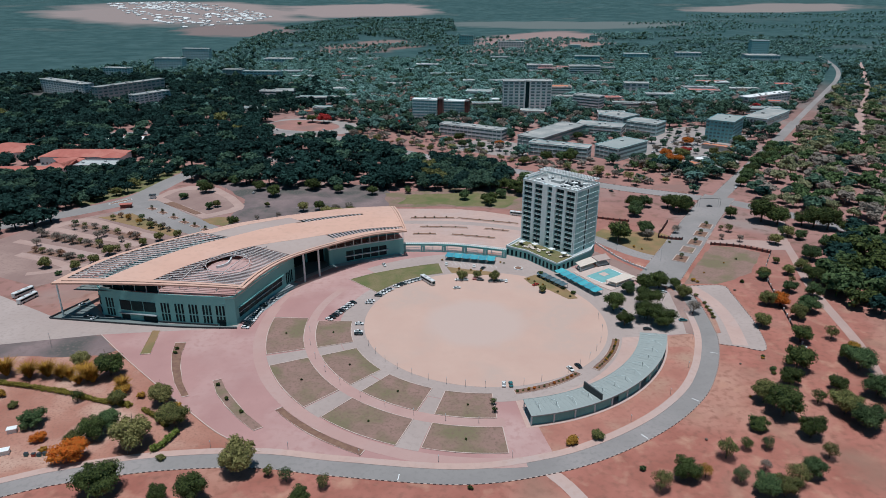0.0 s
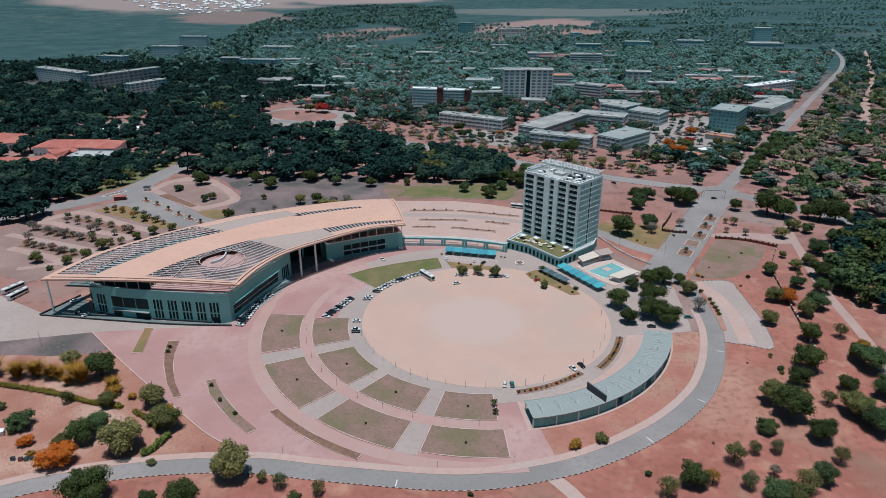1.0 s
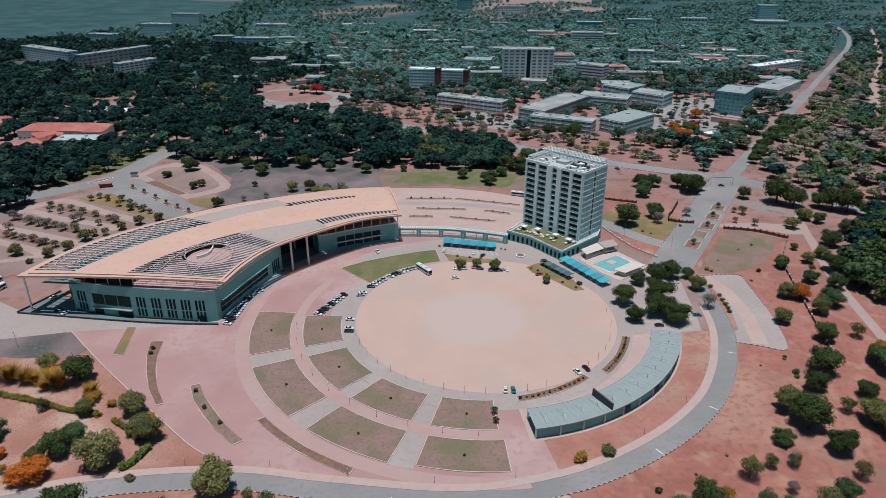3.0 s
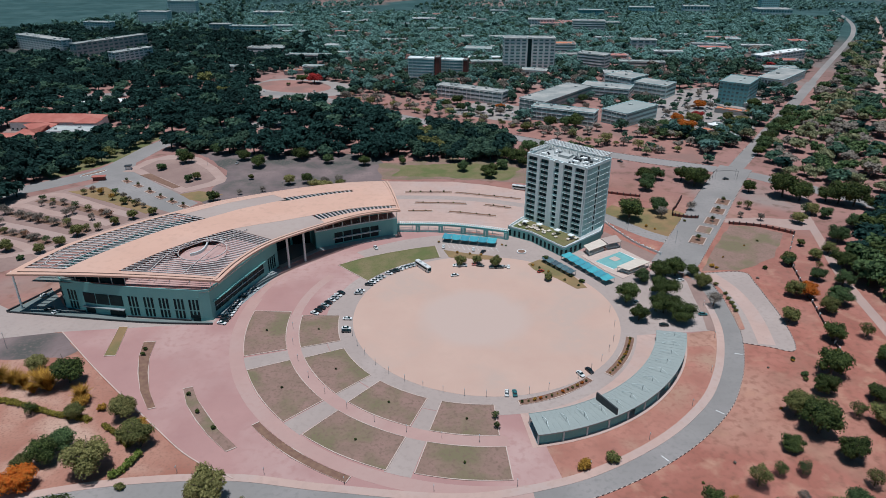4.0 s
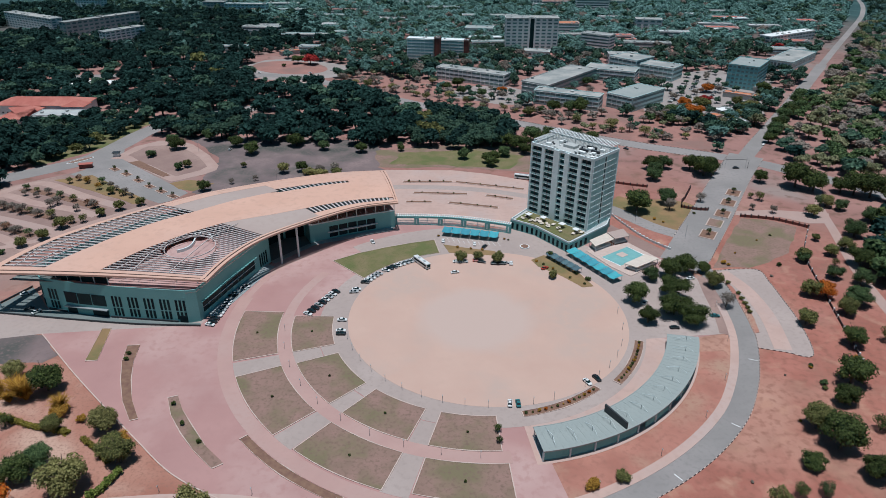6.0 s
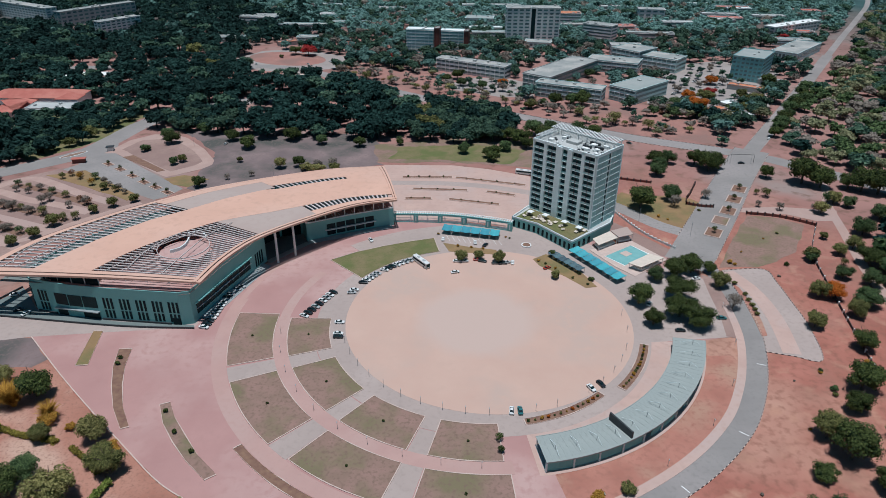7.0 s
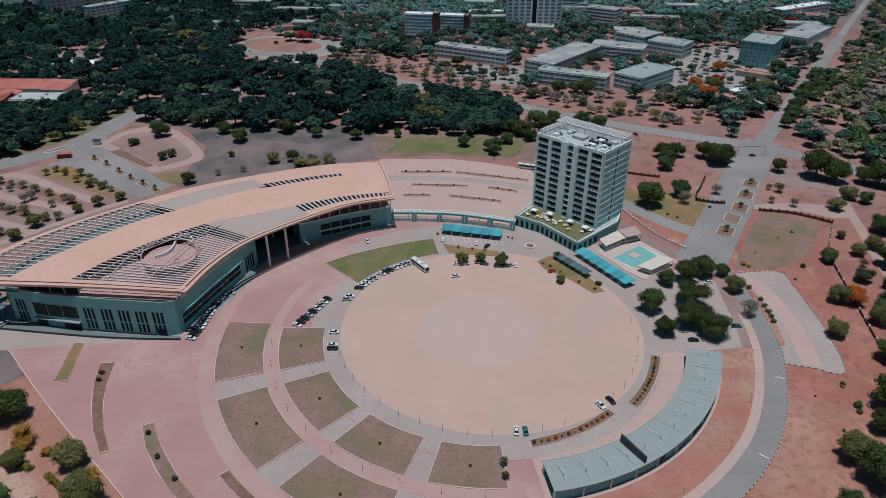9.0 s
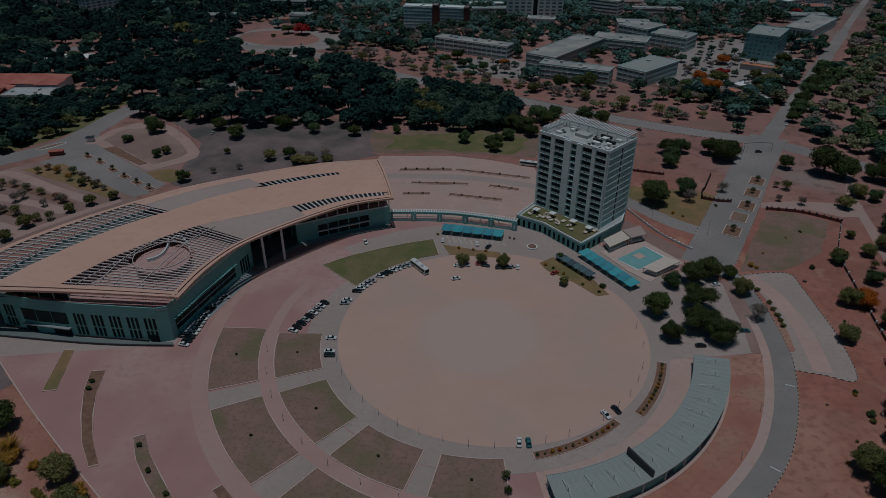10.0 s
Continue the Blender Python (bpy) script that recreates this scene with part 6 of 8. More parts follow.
for x, y, h in ((104.5, 99.8, 14), (166, 158.6, 14), (218.5, 137.5, 16), (227, 131, 14), (249, 124, 15), (257, 119.9, 15), (243, 128, 11),):
    tree("round", "dark", x, y, h * 1.2, where="beside the avenue")
for x, y, h in ((148.5, 114.3, 6), (125.4, 102.3, 7), (185.5, 97, 5), (175.1, 101.7, 4),):
    tree("thin", "bare", x, y, h * 1.2, where="beside the avenue")
for x, y, h in ((218.2, 105.8, 7),):
    tree("thin", "mid", x, y, h * 1.2, where="beside the avenue")
for x, y, h in ((241.9, 87.5, 7),):
    tree("thin", "olive", x, y, h * 1.2, where="beside the avenue")
for x, y, h in ((-94.3, 167.4, 6), (-84.7, 170.8, 6),):
    tree("bush", "bare", x, y, h * 1.2, where="behind the conference hall")
for x, y, h in ((-219.9, 200.1, 5),):
    tree("bush", "mid", x, y, h * 1.2, where="behind the conference hall")
for x, y, h in ((26.7, 188.2, 8), (21.5, 185.7, 7), (-40.7, 211.7, 5), (-162.9, 132.9, 7), (-106.4, 167.5, 7),):
    tree("round", "dark", x, y, h * 1.2, where="behind the conference hall")
for x, y, h in ((5.2, 193.7, 8), (-191.7, 172.1, 5.5), (-221.1, 197.5, 5),):
    tree("round", "mid", x, y, h * 1.2, where="behind the conference hall")
for x, y, h in ((-148.5, 176.4, 4), (-187.2, 176.8, 5.5),):
    tree("round", "olive", x, y, h * 1.2, where="behind the conference hall")
for x, y, h in ((-118.3, 165.3, 7),):
    tree("round", "pale", x, y, h * 1.2, where="behind the conference hall")
for x, y, h in ((-148.6, 145.4, 4), (-134.5, 150.7, 4),):
    tree("thin", "bare", x, y, h * 1.2, where="behind the conference hall")
for x, y, h in ((-41.3, 216, 5),):
    tree("thin", "mid", x, y, h * 1.2, where="behind the conference hall")
for x, y, h in ((-241.7, 46.6, 3.2),):
    tree("bush", "mid", x, y, h * 1.35, where="in the west car park")
for x, y, h in ((-194, 110.6, 4.5), (-226, 78, 6), (-229.2, 63.9, 5.5),):
    tree("round", "olive", x, y, h * 1.35, where="in the west car park")
for x, y, h in ((-211, 94.6, 4.5), (-203.6, 103.4, 5), (-235.7, 55.1, 5), (-255.8, 57.5, 6), (-219.8, 128.4, 4),):
    tree("round", "olive", x, y, h * 1.35, where="in the west car park")
for x, y, h in ((-258.8, 97.8, 6), (-272.7, 104.2, 5.5), (-265.9, 101.4, 5), (-247.1, 107.5, 5), (-244.7, 111.2, 5), (-247.3, 93.3, 4.5), (-220.5, 106.3, 5), (-228.7, 101.9, 4), (-256.9, 76.7, 4), (-249.2, 70.3, 4), (-263, 123, 3.5), (-271.9, 126, 3.5), (-287.4, 111.7, 6), (-280.5, 93.7, 5),):
    tree("thin", "bare", x, y, h * 1.35, where="in the west car park")
for x, y, h in ((-230.3, 135.7, 4), (-242.6, 146.4, 4),):
    tree("thin", "gold", x, y, h * 1.35, where="in the west car park")
for x, y, h in ((-217.5, 86.1, 4.5), (-238.5, 91.4, 5), (-254.1, 146.6, 4), (-211.2, 125.3, 4),):
    tree("thin", "olive", x, y, h * 1.35, where="in the west car park")
for x, y, h in ((58.4, 17, 2.4), (53.8, 23.2, 2),):
    tree("bush", "dark", x, y, h * 1.2, where="beside the arena")
for x, y, h in ((-2.9, 36.9, 5.5), (6.3, 38.2, 4.5), (16.1, 35.4, 6), (41.5, 19.6, 4),):
    tree("round", "olive", x, y, h * 1.2, where="beside the arena")
for x, y, h in ((43.4, 41.8, 3),):
    tree("round", "dark", x, y, h * 1.2, where="beside the arena")

for x, y, k_, l_, h_ in ((131.4, 33.7, "bush", "gold", 3), (133.3, 31.8, "bush", "gold", 2), (132.3, -53.2, "bush", "gold", 1.6), (131.1, -66.3, "bush", "olive", 2.4), (133.8, -61.7, "bush", "olive", 1.6), (154.1, -47.5, "bush", "gold", 2.6), (149, -60, "thin", "bare", 4), (121, -75, "bush", "olive", 1.2), (141.9, 45, "bush", "gold", 1.2),
                       (113, -84, "bush", "gold", 1.3), (128, -82, "bush", "bare", 1.4), (84, -112, "bush", "bare", 1.2), (70, -121, "bush", "olive", 1.2), (152, -10, "bush", "olive", 1.4), (150, 20, "bush", "bare", 1.6), (120, -58, "bush", "bare", 1.0)):
    tree(k_, l_, x, y, h_, 1.0, "on bare red soil")
for x, y, k_, l_, h_ in ((48.6, 214.9, "round", "dark", 13), (59, 236, "round", "mid", 13), (50.8, 204.7, "round", "dark", 10), (35, 198.8, "round", "mid", 9), (24.6, 178, "round", "dark", 8), (74, 244, "round", "mid", 10), (93, 236, "round", "mid", 12), (104, 228, "round", "dark", 11), (66, 226, "round", "dark", 12), (40, 222, "round", "dark", 12), (134.5, 172, "round", "dark", 11), (129.6, 151.6, "round", "mid", 10), (-100, 160, "bush", "pale", 9), (-92, 158, "bush", "pale", 8), (-82, 163, "bush", "olive", 7),
                       (-150, 205, "round", "dark", 11), (-190, 238, "round", "mid", 10), (-70, 208, "round", "dark", 9), (-120, 222, "round", "dark", 12), (-98, 214, "round", "mid", 8), (-165, 222, "round", "dark", 10), (-208, 215, "round", "dark", 11), (-214, 226, "round", "mid", 9)):
    tree(k_, l_, x, y, h_, 1.15, "behind the conference hall")
for x, y, k_, l_, h_ in ((-151, -75.6, "tall", "gold", 6.5), (-122.5, -92.9, "bush", "gold", 6), (-124.9, -96.2, "bush", "olive", 8), (-166.6, -69.5, "tall", "gold", 8.5), (-141, -81.3, "bush", "gold", 3.5), (-182, -66, "tall", "gold", 7), (-172, -71, "tall", "gold", 5), (-118, -121, "bush", "olive", 3), 
                       (-200, -80, "bush", "gold", 4), (-190, -88, "bush", "olive", 4), (-186, -110, "bush", "gold", 4), (-168, -110, "bush", "orange", 5), (-205, -100, "round", "olive", 7), (-163, -116, "bush", "gold", 3)):
    tree(k_, l_, x, y, h_ * 1.1, 1.0, "in the garden below the plaza")

for x, y, k_, l_, h_ in ((112, 88, "bush", "gold", 2.2), (116, 84, "bush", "gold", 1.6), (138, 96, "bush", "olive", 2.0), (170, 66, "bush", "olive", 1.6), (160, 60, "bush", "gold", 1.2), (182, 120, "thin", "olive", 4.5), (205, 96, "thin", "bare", 5), (192, 60, "round", "olive", 5)):
    tree(k_, l_, x, y, h_, 1.0, "beside the avenue")


for x, y, k_, l_, h_ in ((222, 106, "round", "pale", 8), (207.4, 92, "round", "pale", 7), (216.3, 65, "round", "mid", 10), (202, 49, "round", "olive", 7), (190.8, 42, "round", "olive", 6), (179.9, 18, "round", "mid", 7), (178.5, -6, "spread", "mid", 8), (177.3, -47, "round", "gold", 5), (151.9, -79, "round", "dark", 7), (185.7, 116, "thin", "olive", 6), (266, 111, "round", "dark", 9), (237, 84, "round", "mid", 9)):
    tree(k_, l_, x, y, h_ * 1.15, 1.1, "outside the boundary fence")
tree("round", "mid", 89, 18, 8, 1.1, "in the parking area")


# ---- curved shelter ----
SX, SY, SA0, SA1, SN = 6.0, -14.0, -81.8, -15.8, 44
shelter = thing("shelter", pose(SX, SY, 0), "long curved shelter with a pale sheet roof and mast struts", "building")
da = (SA1 - SA0) / SN


def wedge(name, r0, r1, a, z0a, z0b, z1a, z1b, material, parent, label="", n=2):
    """A piece of a ring from angle 0 to a, its under and upper side sloping from r0 to r1."""
    v, f = [], []
    for i in range(n + 1):
        t = radians(a * i / n)
        c, s = math.cos(t), math.sin(t)
        v += [(r0 * c, r0 * s, z0a), (r1 * c, r1 * s, z0b), (r1 * c, r1 * s, z1b), (r0 * c, r0 * s, z1a)]
    for i in range(n):
        p, q = 4 * i, 4 * i + 4
        f += [(p, p + 1, q + 1, q), (p + 1, p + 2, q + 2, q + 1), (p + 2, p + 3, q + 3, q + 2), (p + 3, p, q, q + 3)]
    e = 4 * n
    f += [(0, 3, 2, 1), (e, e + 1, e + 2, e + 3)]
    return mesh_ob(name, v, f, material, parent, label)


pn = wedge("roof_panel", 77.4, 89.6, da * 0.9985, 3.9, 4.5, 4.1, 4.7, M["tealroof"], shelter)
rb = wedge("rib", 77.4, 89.6, 0.05, 4.05, 4.65, 4.13, 4.73, M["tealroof"], shelter)
bw = wedge("back_wall", 88.5, 88.9, da * 0.985, 0, 0, 3.5, 3.5, M["wall"], shelter)
cl = wedge("column", 88.95, 89.4, 0.35, 0, 0, 4.45, 4.5, M["wallpale"], shelter)
cf = wedge("column", 78.4, 78.9, 0.3, 0, 0, 3.95, 3.97, M["wallpale"], shelter)
for i in range(SN + 1):
    m = pose(0, 0, 0, 0, 0, SA0 + da * i)
    for o, every, gap in ((pn, 1, None), (rb, 1, None), (bw, 1, (16, 17, 24, 25, 26)), (cl, 4, None), (cf, 4, None)):
        if i % every or (i == SN and o in (pn, bw)) or (gap and i in gap):
            continue
        if i == 0:
            o.matrix_basis = m
        else:
            share(o, m)
wedge("fascia", 89.6, 89.8, SA1 - SA0, 4.3, 4.3, 4.85, 4.85, M["tealroof"], shelter, "", 40).matrix_basis = pose(0, 0, 0, 0, 0, SA0)
wedge("fascia", 77.2, 77.4, SA1 - SA0, 3.7, 3.7, 4.2, 4.2, M["tealroof"], shelter, "", 40).matrix_basis = pose(0, 0, 0, 0, 0, SA0)
wedge("floor", 77.6, 88.5, SA1 - SA0, 0.05, 0.05, 0.16, 0.16, M["concrete"], shelter, "", 40).matrix_basis = pose(0, 0, 0, 0, 0, SA0)
ms = box("mast", 84.55, -0.07, 4.3, 84.7, 0.07, 6.6, M["steel"], shelter)
st = rail("strut", [Vector((84.6, 0, 6.5)), Vector((80.0, 0, 4.5))], 0.13, 0.13, M["wallpale"], shelter)
st2 = rail("strut", [Vector((84.6, 0, 6.5)), Vector((87.6, 0, 4.9))], 0.09, 0.09, M["wallpale"], shelter)
for i in range(13):
    m = pose(0, 0, 0, 0, 0, SA0 + 3 + 5.05 * i)
    for o in (ms, st, st2):
        if i == 0:
            o.matrix_basis = m
        else:
            share(o, m)
fin = box("sign_panel", 78.2, -0.3, 4.3, 89.2, 0.3, 7.4, M["dark"], shelter, "black sign board across the roof")
fin.matrix_basis = pose(0, 0, 0, 0, 0, -61.5)
box("sign_stripe", 80, 0.3, 5.4, 87.5, 0.34, 5.9, M["white"], shelter, "white bar on the board").matrix_basis = pose(0, 0, 0, 0, 0, -61.5)

# ---- arched screen between hall and hotel ----
GATE = smooth_line([(-40, 82.0), (-23, 81.6), (-6.3, 80), (10.2, 75.6), (26.3, 70.0)], 1.0)
gate = thing("arched_screen", pose(0, 0, 0), "curved teal-grey screen wall with fenced openings and a slatted top", "wall")
glen = sum((b - a).length for a, b in zip(GATE, GATE[1:]))


def seg(line, s0, s1, total, n=6):
    return [along(line, (s0 + (s1 - s0) * k / n) / total) for k in range(n + 1)]


NB = 5
bay = glen / NB
ribbon("beam", seg(GATE, 0, glen, glen, 40), -0.6, 0.6, 4.3, 5.4, M["wall"], gate)
ribbon("plinth", seg(GATE, 0, glen, glen, 40), -0.5, 0.5, 0, 0.5, M["wall"], gate)
for i in range(NB + 1):
    c = min(glen - 1.3, max(1.3, i * bay))
    ribbon("pier", seg(GATE, c - 1.3, c + 1.3, glen, 2), -0.9, 0.9, 0, 4.6, M["wall"], gate)
    ribbon("pier_slot", seg(GATE, c - 0.3, c + 0.3, glen, 1), -1.0, -0.88, 1.0, 3.8, M["wallpale"], gate)
for i in range(NB):
    s0, s1 = i * bay + 1.4, (i + 1) * bay - 1.4
    ribbon("infill", seg(GATE, s0, s1, glen, 5), -0.25, -0.1, 0.5, 1.5, M["wallpale"], gate)
    ribbon("rail", seg(GATE, s0, s1, glen, 5), -0.25, -0.1, 2.6, 2.8, M["white"], gate)
    for k in range(16):
        s = s0 + (s1 - s0) * (k + 0.5) / 16
        ribbon("bar", seg(GATE, s - 0.07, s + 0.07, glen, 1), -0.25, -0.12, 1.5, 2.8, M["white"], gate)
for k in range(52):
    s = 0.6 + (glen - 1.2) * k / 51
    ribbon("slat", seg(GATE, s - 0.22, s + 0.22, glen, 1), -0.8, 2.6, 5.4, 5.75, M["white"], gate)
ribbon("beam", seg(GATE, 0, glen, glen, 40), 2.3, 2.6, 5.1, 5.4, M["white"], gate)
for k in range(8):
    s = 0.8 + (glen - 1.6) * k / 7
    ribbon("post", seg(GATE, s - 0.15, s + 0.15, glen, 1), 2.3, 2.6, 0, 5.1, M["white"], gate)


# ---- canvas carports and pool ----
def canopy(ax, ay, bx, by, d, n, z, material, label, group):
    """A row of n canvas canopies from a to b, d deep to the right, each on posts."""
    w = math.hypot(bx - ax, by - ay) / n
    r = math.degrees(math.atan2(by - ay, bx - ax))
    for i in range(n):
        x, y = ax + (bx - ax) * i / n, ay + (by - ay) * i / n
        e = thing("carport", pose(x, y, 0, 0, 0, r), label, "canopy", group)
        k, v, f = 6, [], []
        for j in range(k + 1):
            for q in range(k + 1):
                u, t = j / k, q / k
                v.append((w * (0.02 + 0.96 * u), -d * t, z - 0.5 * math.sin(math.pi * u) * math.sin(math.pi * t) + 0.35 * math.cos(2 * math.pi * u) * 0.5 + 0.4 * (1 - t)))
        for j in range(k):
            for q in range(k):
                a = j * (k + 1) + q
                f.append((a, a + 1, a + k + 2, a + k + 1))
        n0 = len(v)
        v += [(a, b, c - 0.08) for a, b, c in v]
        f += [tuple(n0 + q for q in reversed(t)) for t in list(f)]
        mesh_ob("canvas", v, f, material, e, "", smooth=True)
        for px, py in ((0.3, -0.3), (w - 0.3, -0.3), (0.3, -d + 0.3), (w - 0.3, -d + 0.3)):
            post(px, py, 0, z + 0.1, 0.09, e, M["steel"], "post")


canopy(-10.8, 72.7, 19.4, 65.2, 6.6, 6, 2.7, M["canvas"], "turquoise canvas carport over parking bays", "turquoise carports")
canopy(57.5, 46.5, 75.0, 16.0, 6.2, 7, 2.7, M["canvas"], "turquoise canvas canopy beside the pool", "turquoise pool canopies")
slab("pool_deck", [(64, 47.6), (88.6, 57.5), (101, 37), (80.5, 20.5), (73, 30)], 0, 0.35, M["kerb"], None, "pale stone pool deck", "structure", "pavement")
pool = thing("swimming_pool", pose(0, 0, 0), "turquoise swimming pool with a square island deck", "pool")
slab("water", [(70.5, 40.5), (86.5, 52.0), (93.8, 41.6), (78, 31)], 0.3, 0.42, M["water"], pool)
slab("coping", [(70.0, 40.5), (70.9, 39.8), (78.3, 30.7), (77.8, 30.2)], 0.3, 0.52, M["white"], pool)
slab("coping", [(86.3, 52.6), (87.0, 52.0), (94.6, 41.5), (93.8, 41.0)], 0.3, 0.52, M["white"], pool)
slab("island", [(78.5, 43.5), (82.5, 46.3), (85, 42.6), (81, 39.9)], 0.3, 0.55, M["kerb"], pool)


def pavilion(name, pts, z, material, label, thick=0.3, tilt=0.0):
    e = thing(name, pose(0, 0, 0), label, "pavilion")
    c = (sum(p[0] for p in pts) / len(pts), sum(p[1] for p in pts) / len(pts))
    slab("roof", pts, z, z + thick, material, e)
    for x, y in pts:
        post(x * 0.93 + c[0] * 0.07, y * 0.93 + c[1] * 0.07, 0, z, 0.15, e, M["white"], "post")
    inner = [(x * 0.8 + c[0] * 0.2, y * 0.8 + c[1] * 0.2) for x, y in pts]
    slab("counter", inner, 0.3, 1.3, M["wallpale"], e)
    return e


pavilion("pool_bar", [(66.4, 53.2), (77.6, 62.2), (80, 54.5), (68, 46)], 3.6, M["cream"], "pool bar with a cream canvas roof")
pavilion("pool_house", [(78, 62.2), (88, 67), (89, 58), (80.5, 54.5)], 3.8, M["roofgrey"], "grey flat-roofed pool house")
pavilion("shade_pavilion", [(78.8, 28.2), (92, 38), (98, 33.5), (84, 24)], 3.0, M["cream"], "long cream canvas shade roof by the pool")
canopy(44.5, 43.0, 57.0, 24.5, 4.2, 6, 2.3, M["slate"], "dark teal canvas shade over a seating booth", "dark seating canopies")
slab("lawn_bed", [(33.4, 38), (40.7, 43.3), (52.4, 33), (60, 11), (54.5, 10), (46.4, 21), (35.9, 31.2)], -0.1, 0.2, M["verge"], None, "ochre flower bed at the arena edge", "structure", "lawn")
slab("lawn_bed", [(-11.6, 56.1), (-8.6, 46.5), (17.4, 42.6), (15.6, 48.0), (2, 51.5)], -0.1, 0.2, M["verge"], None, "dry ochre verge with shade trees", "structure", "lawn")
def parasol(x, y, z, w):
    """A square parasol on a pole: four sloping canvas panels with a valance."""
    e = thing("parasol", pose(x, y, z, 0, 0, -45), "cream square parasol standing on the hotel terrace", "parasol", "terrace parasols")
    post(0, 0, 0, 2.9, 0.06, e, M["steel"], "pole")
    v = [(-w, -w, 2.4), (w, -w, 2.4), (w, w, 2.4), (-w, w, 2.4), (0, 0, 3.1)]
    v += [(a, b, 2.15) for a, b, c in v[:4]]
    mesh_ob("canopy", v, [(0, 1, 4), (1, 2, 4), (2, 3, 4), (3, 0, 4), (5, 6, 1, 0), (6, 7, 2, 1), (7, 8, 3, 2), (8, 5, 0, 3)], M["white"], e)


for x, y in ((37.0, 78.4), (44.6, 74.0), (53.6, 65.4), (60.0, 58.4)):
    parasol(x, y, 5.7, 1.6)
tub = thing("fountain", pose(31.9, 52.7, 0), "round planter basin before the hotel door", "planter")
slab("basin", arc(0, 0, 2.6, 0, 360, 20)[:-1], 0, 0.7, M["white"], tub)
slab("soil", arc(0, 0, 2.1, 0, 360, 20)[:-1], 0.6, 0.76, M["soil_bed"], tub)
for k in range(11):
    x, y = -9.5 + 2.75 * k, 65.0 - 0.68 * k
    ribbon("parking_line", [Vector((x, y)), Vector((x + 1.6, y - 6.5))], -0.07, 0.07, 0.05, 0.106, M["white"], label="white painted parking bay line", category="marking")

# ---- islands of the avenue and of the car parks ----

def island(x, y, w, l, rot, label, soil=None):
    e = thing("planted_island", pose(x, y, 0, 0, 0, rot), label, "planter", "planted islands", "structure")
    slab("soil", [(-l / 2, -w / 2), (l / 2, -w / 2), (l / 2, w / 2), (-l / 2, w / 2)], 0, 0.26, soil or M["soil_bed"], e)
    for a, b, c, d in ((-l / 2 - 0.45, -w / 2 - 0.45, l / 2 + 0.45, -w / 2), (-l / 2 - 0.45, w / 2, l / 2 + 0.45, w / 2 + 0.45), (-l / 2 - 0.45, -w / 2, -l / 2, w / 2), (l / 2, -w / 2, l / 2 + 0.45, w / 2)):
        box("kerb", a, b, 0, c, d, 0.36, M["kerb"], e)


for i, (x, y) in enumerate(((136, 67.5), (145.5, 82.5), (155, 95.5), (165, 112), (174.5, 128))):
    island(x, y, 7.5, 10.5, 58.5, "kerbed soil island with a young palm in the avenue", M["lawn"] if i == 1 else None)
    if i != 1:
        tree("thin", "dark", x, y, 4.6, 0.8, "on an avenue island")
for x, y in ((-235.8, 172.3), (-224.1, 162.8), (-211.4, 150.9), (-200.1, 140.4), (-189.6, 132.0), (-179.5, 123.8)):
    island(x, y, 4.0, 7.5, -40, "kerbed soil island with a palm in the west car park")
    tree("thin", "dark", x, y, 4.0, 0.7, "on a car park island")
for x0, y0, x1, y1 in ((-36.5, 148.5, -4.4, 148.2), (-2, 148.0, 41.4, 134.8), (-29.1, 129.3, 4.4, 126.9), (16.5, 124.8, 32.9, 118.7), (-33.5, 114.5, -17.9, 114.3), (-7.1, 113.3, 22.2, 105.4)):
    l = math.hypot(x1 - x0, y1 - y0)
    island((x0 + x1) / 2, (y0 + y1) / 2, 2.5, l, math.degrees(math.atan2(y1 - y0, x1 - x0)), "long narrow kerbed bed in the rear car park")

# ---- west car park ----
slab("pavement", [(-256, 172), (-264, 200), (-254, 226), (-246, 214), (-240, 194), (-198, 154), (-172, 130), (-178, 117), (-184, 113), (-262, 163)], -0.1, 0.062, M["asphalt"], None, "grey paved western car park", "structure", "pavement")
slab("pavement", [(-248, 194), (-241, 222), (-228, 236), (-212, 235), (-200, 227), (-180, 202), (-167, 180), (-166, 171), (-171, 163), (-189, 149), (-197, 155), (-240, 194)], -0.1, 0.085, M["dust"], None, "pale lane round the dusty parking lot", "structure", "pavement")
slab("pavement", ragged([(-239, 202), (-232, 222), (-210, 226), (-186, 198), (-174, 178), (-177, 170), (-190, 159)], 1.0), -0.1, 0.098, M["soil_grey"], None, "dusty pinkish parking surface", "structure", "pavement")
slab("lawn_bed", [(-232, 186), (-198, 158), (-194, 161), (-226, 190)], -0.1, 0.22, M["soil_bed"], None, "long brown bed between parking rows", "structure", "soil")
for k, (line, w) in enumerate((([(-292, 124), (-286, 137), (-278, 146), (-266, 144.4), (-233.5, 123.6), (-207, 109)], 3.4), ([(-300, 127), (-283, 126), (-261, 114.4), (-233.5, 104.5), (-214, 95)], 3.2), ([(-300, 104), (-279, 95.6), (-258, 87.3), (-239, 79), (-224, 72)], 3.0),
                                   ([(-285, 80), (-265, 71.4), (-254, 66.5), (-242.6, 59), (-229, 50)], 3.0), ([(-262, 48), (-250, 52), (-232, 62), (-217, 80), (-206, 92), (-190, 109)], 2.4))):
    ribbon("pavement", smooth_line(line, 3), -w, w, -0.1, 0.046 + 0.006 * k, M["dust"], label="pale dusty parking lane among young trees", category="pavement")
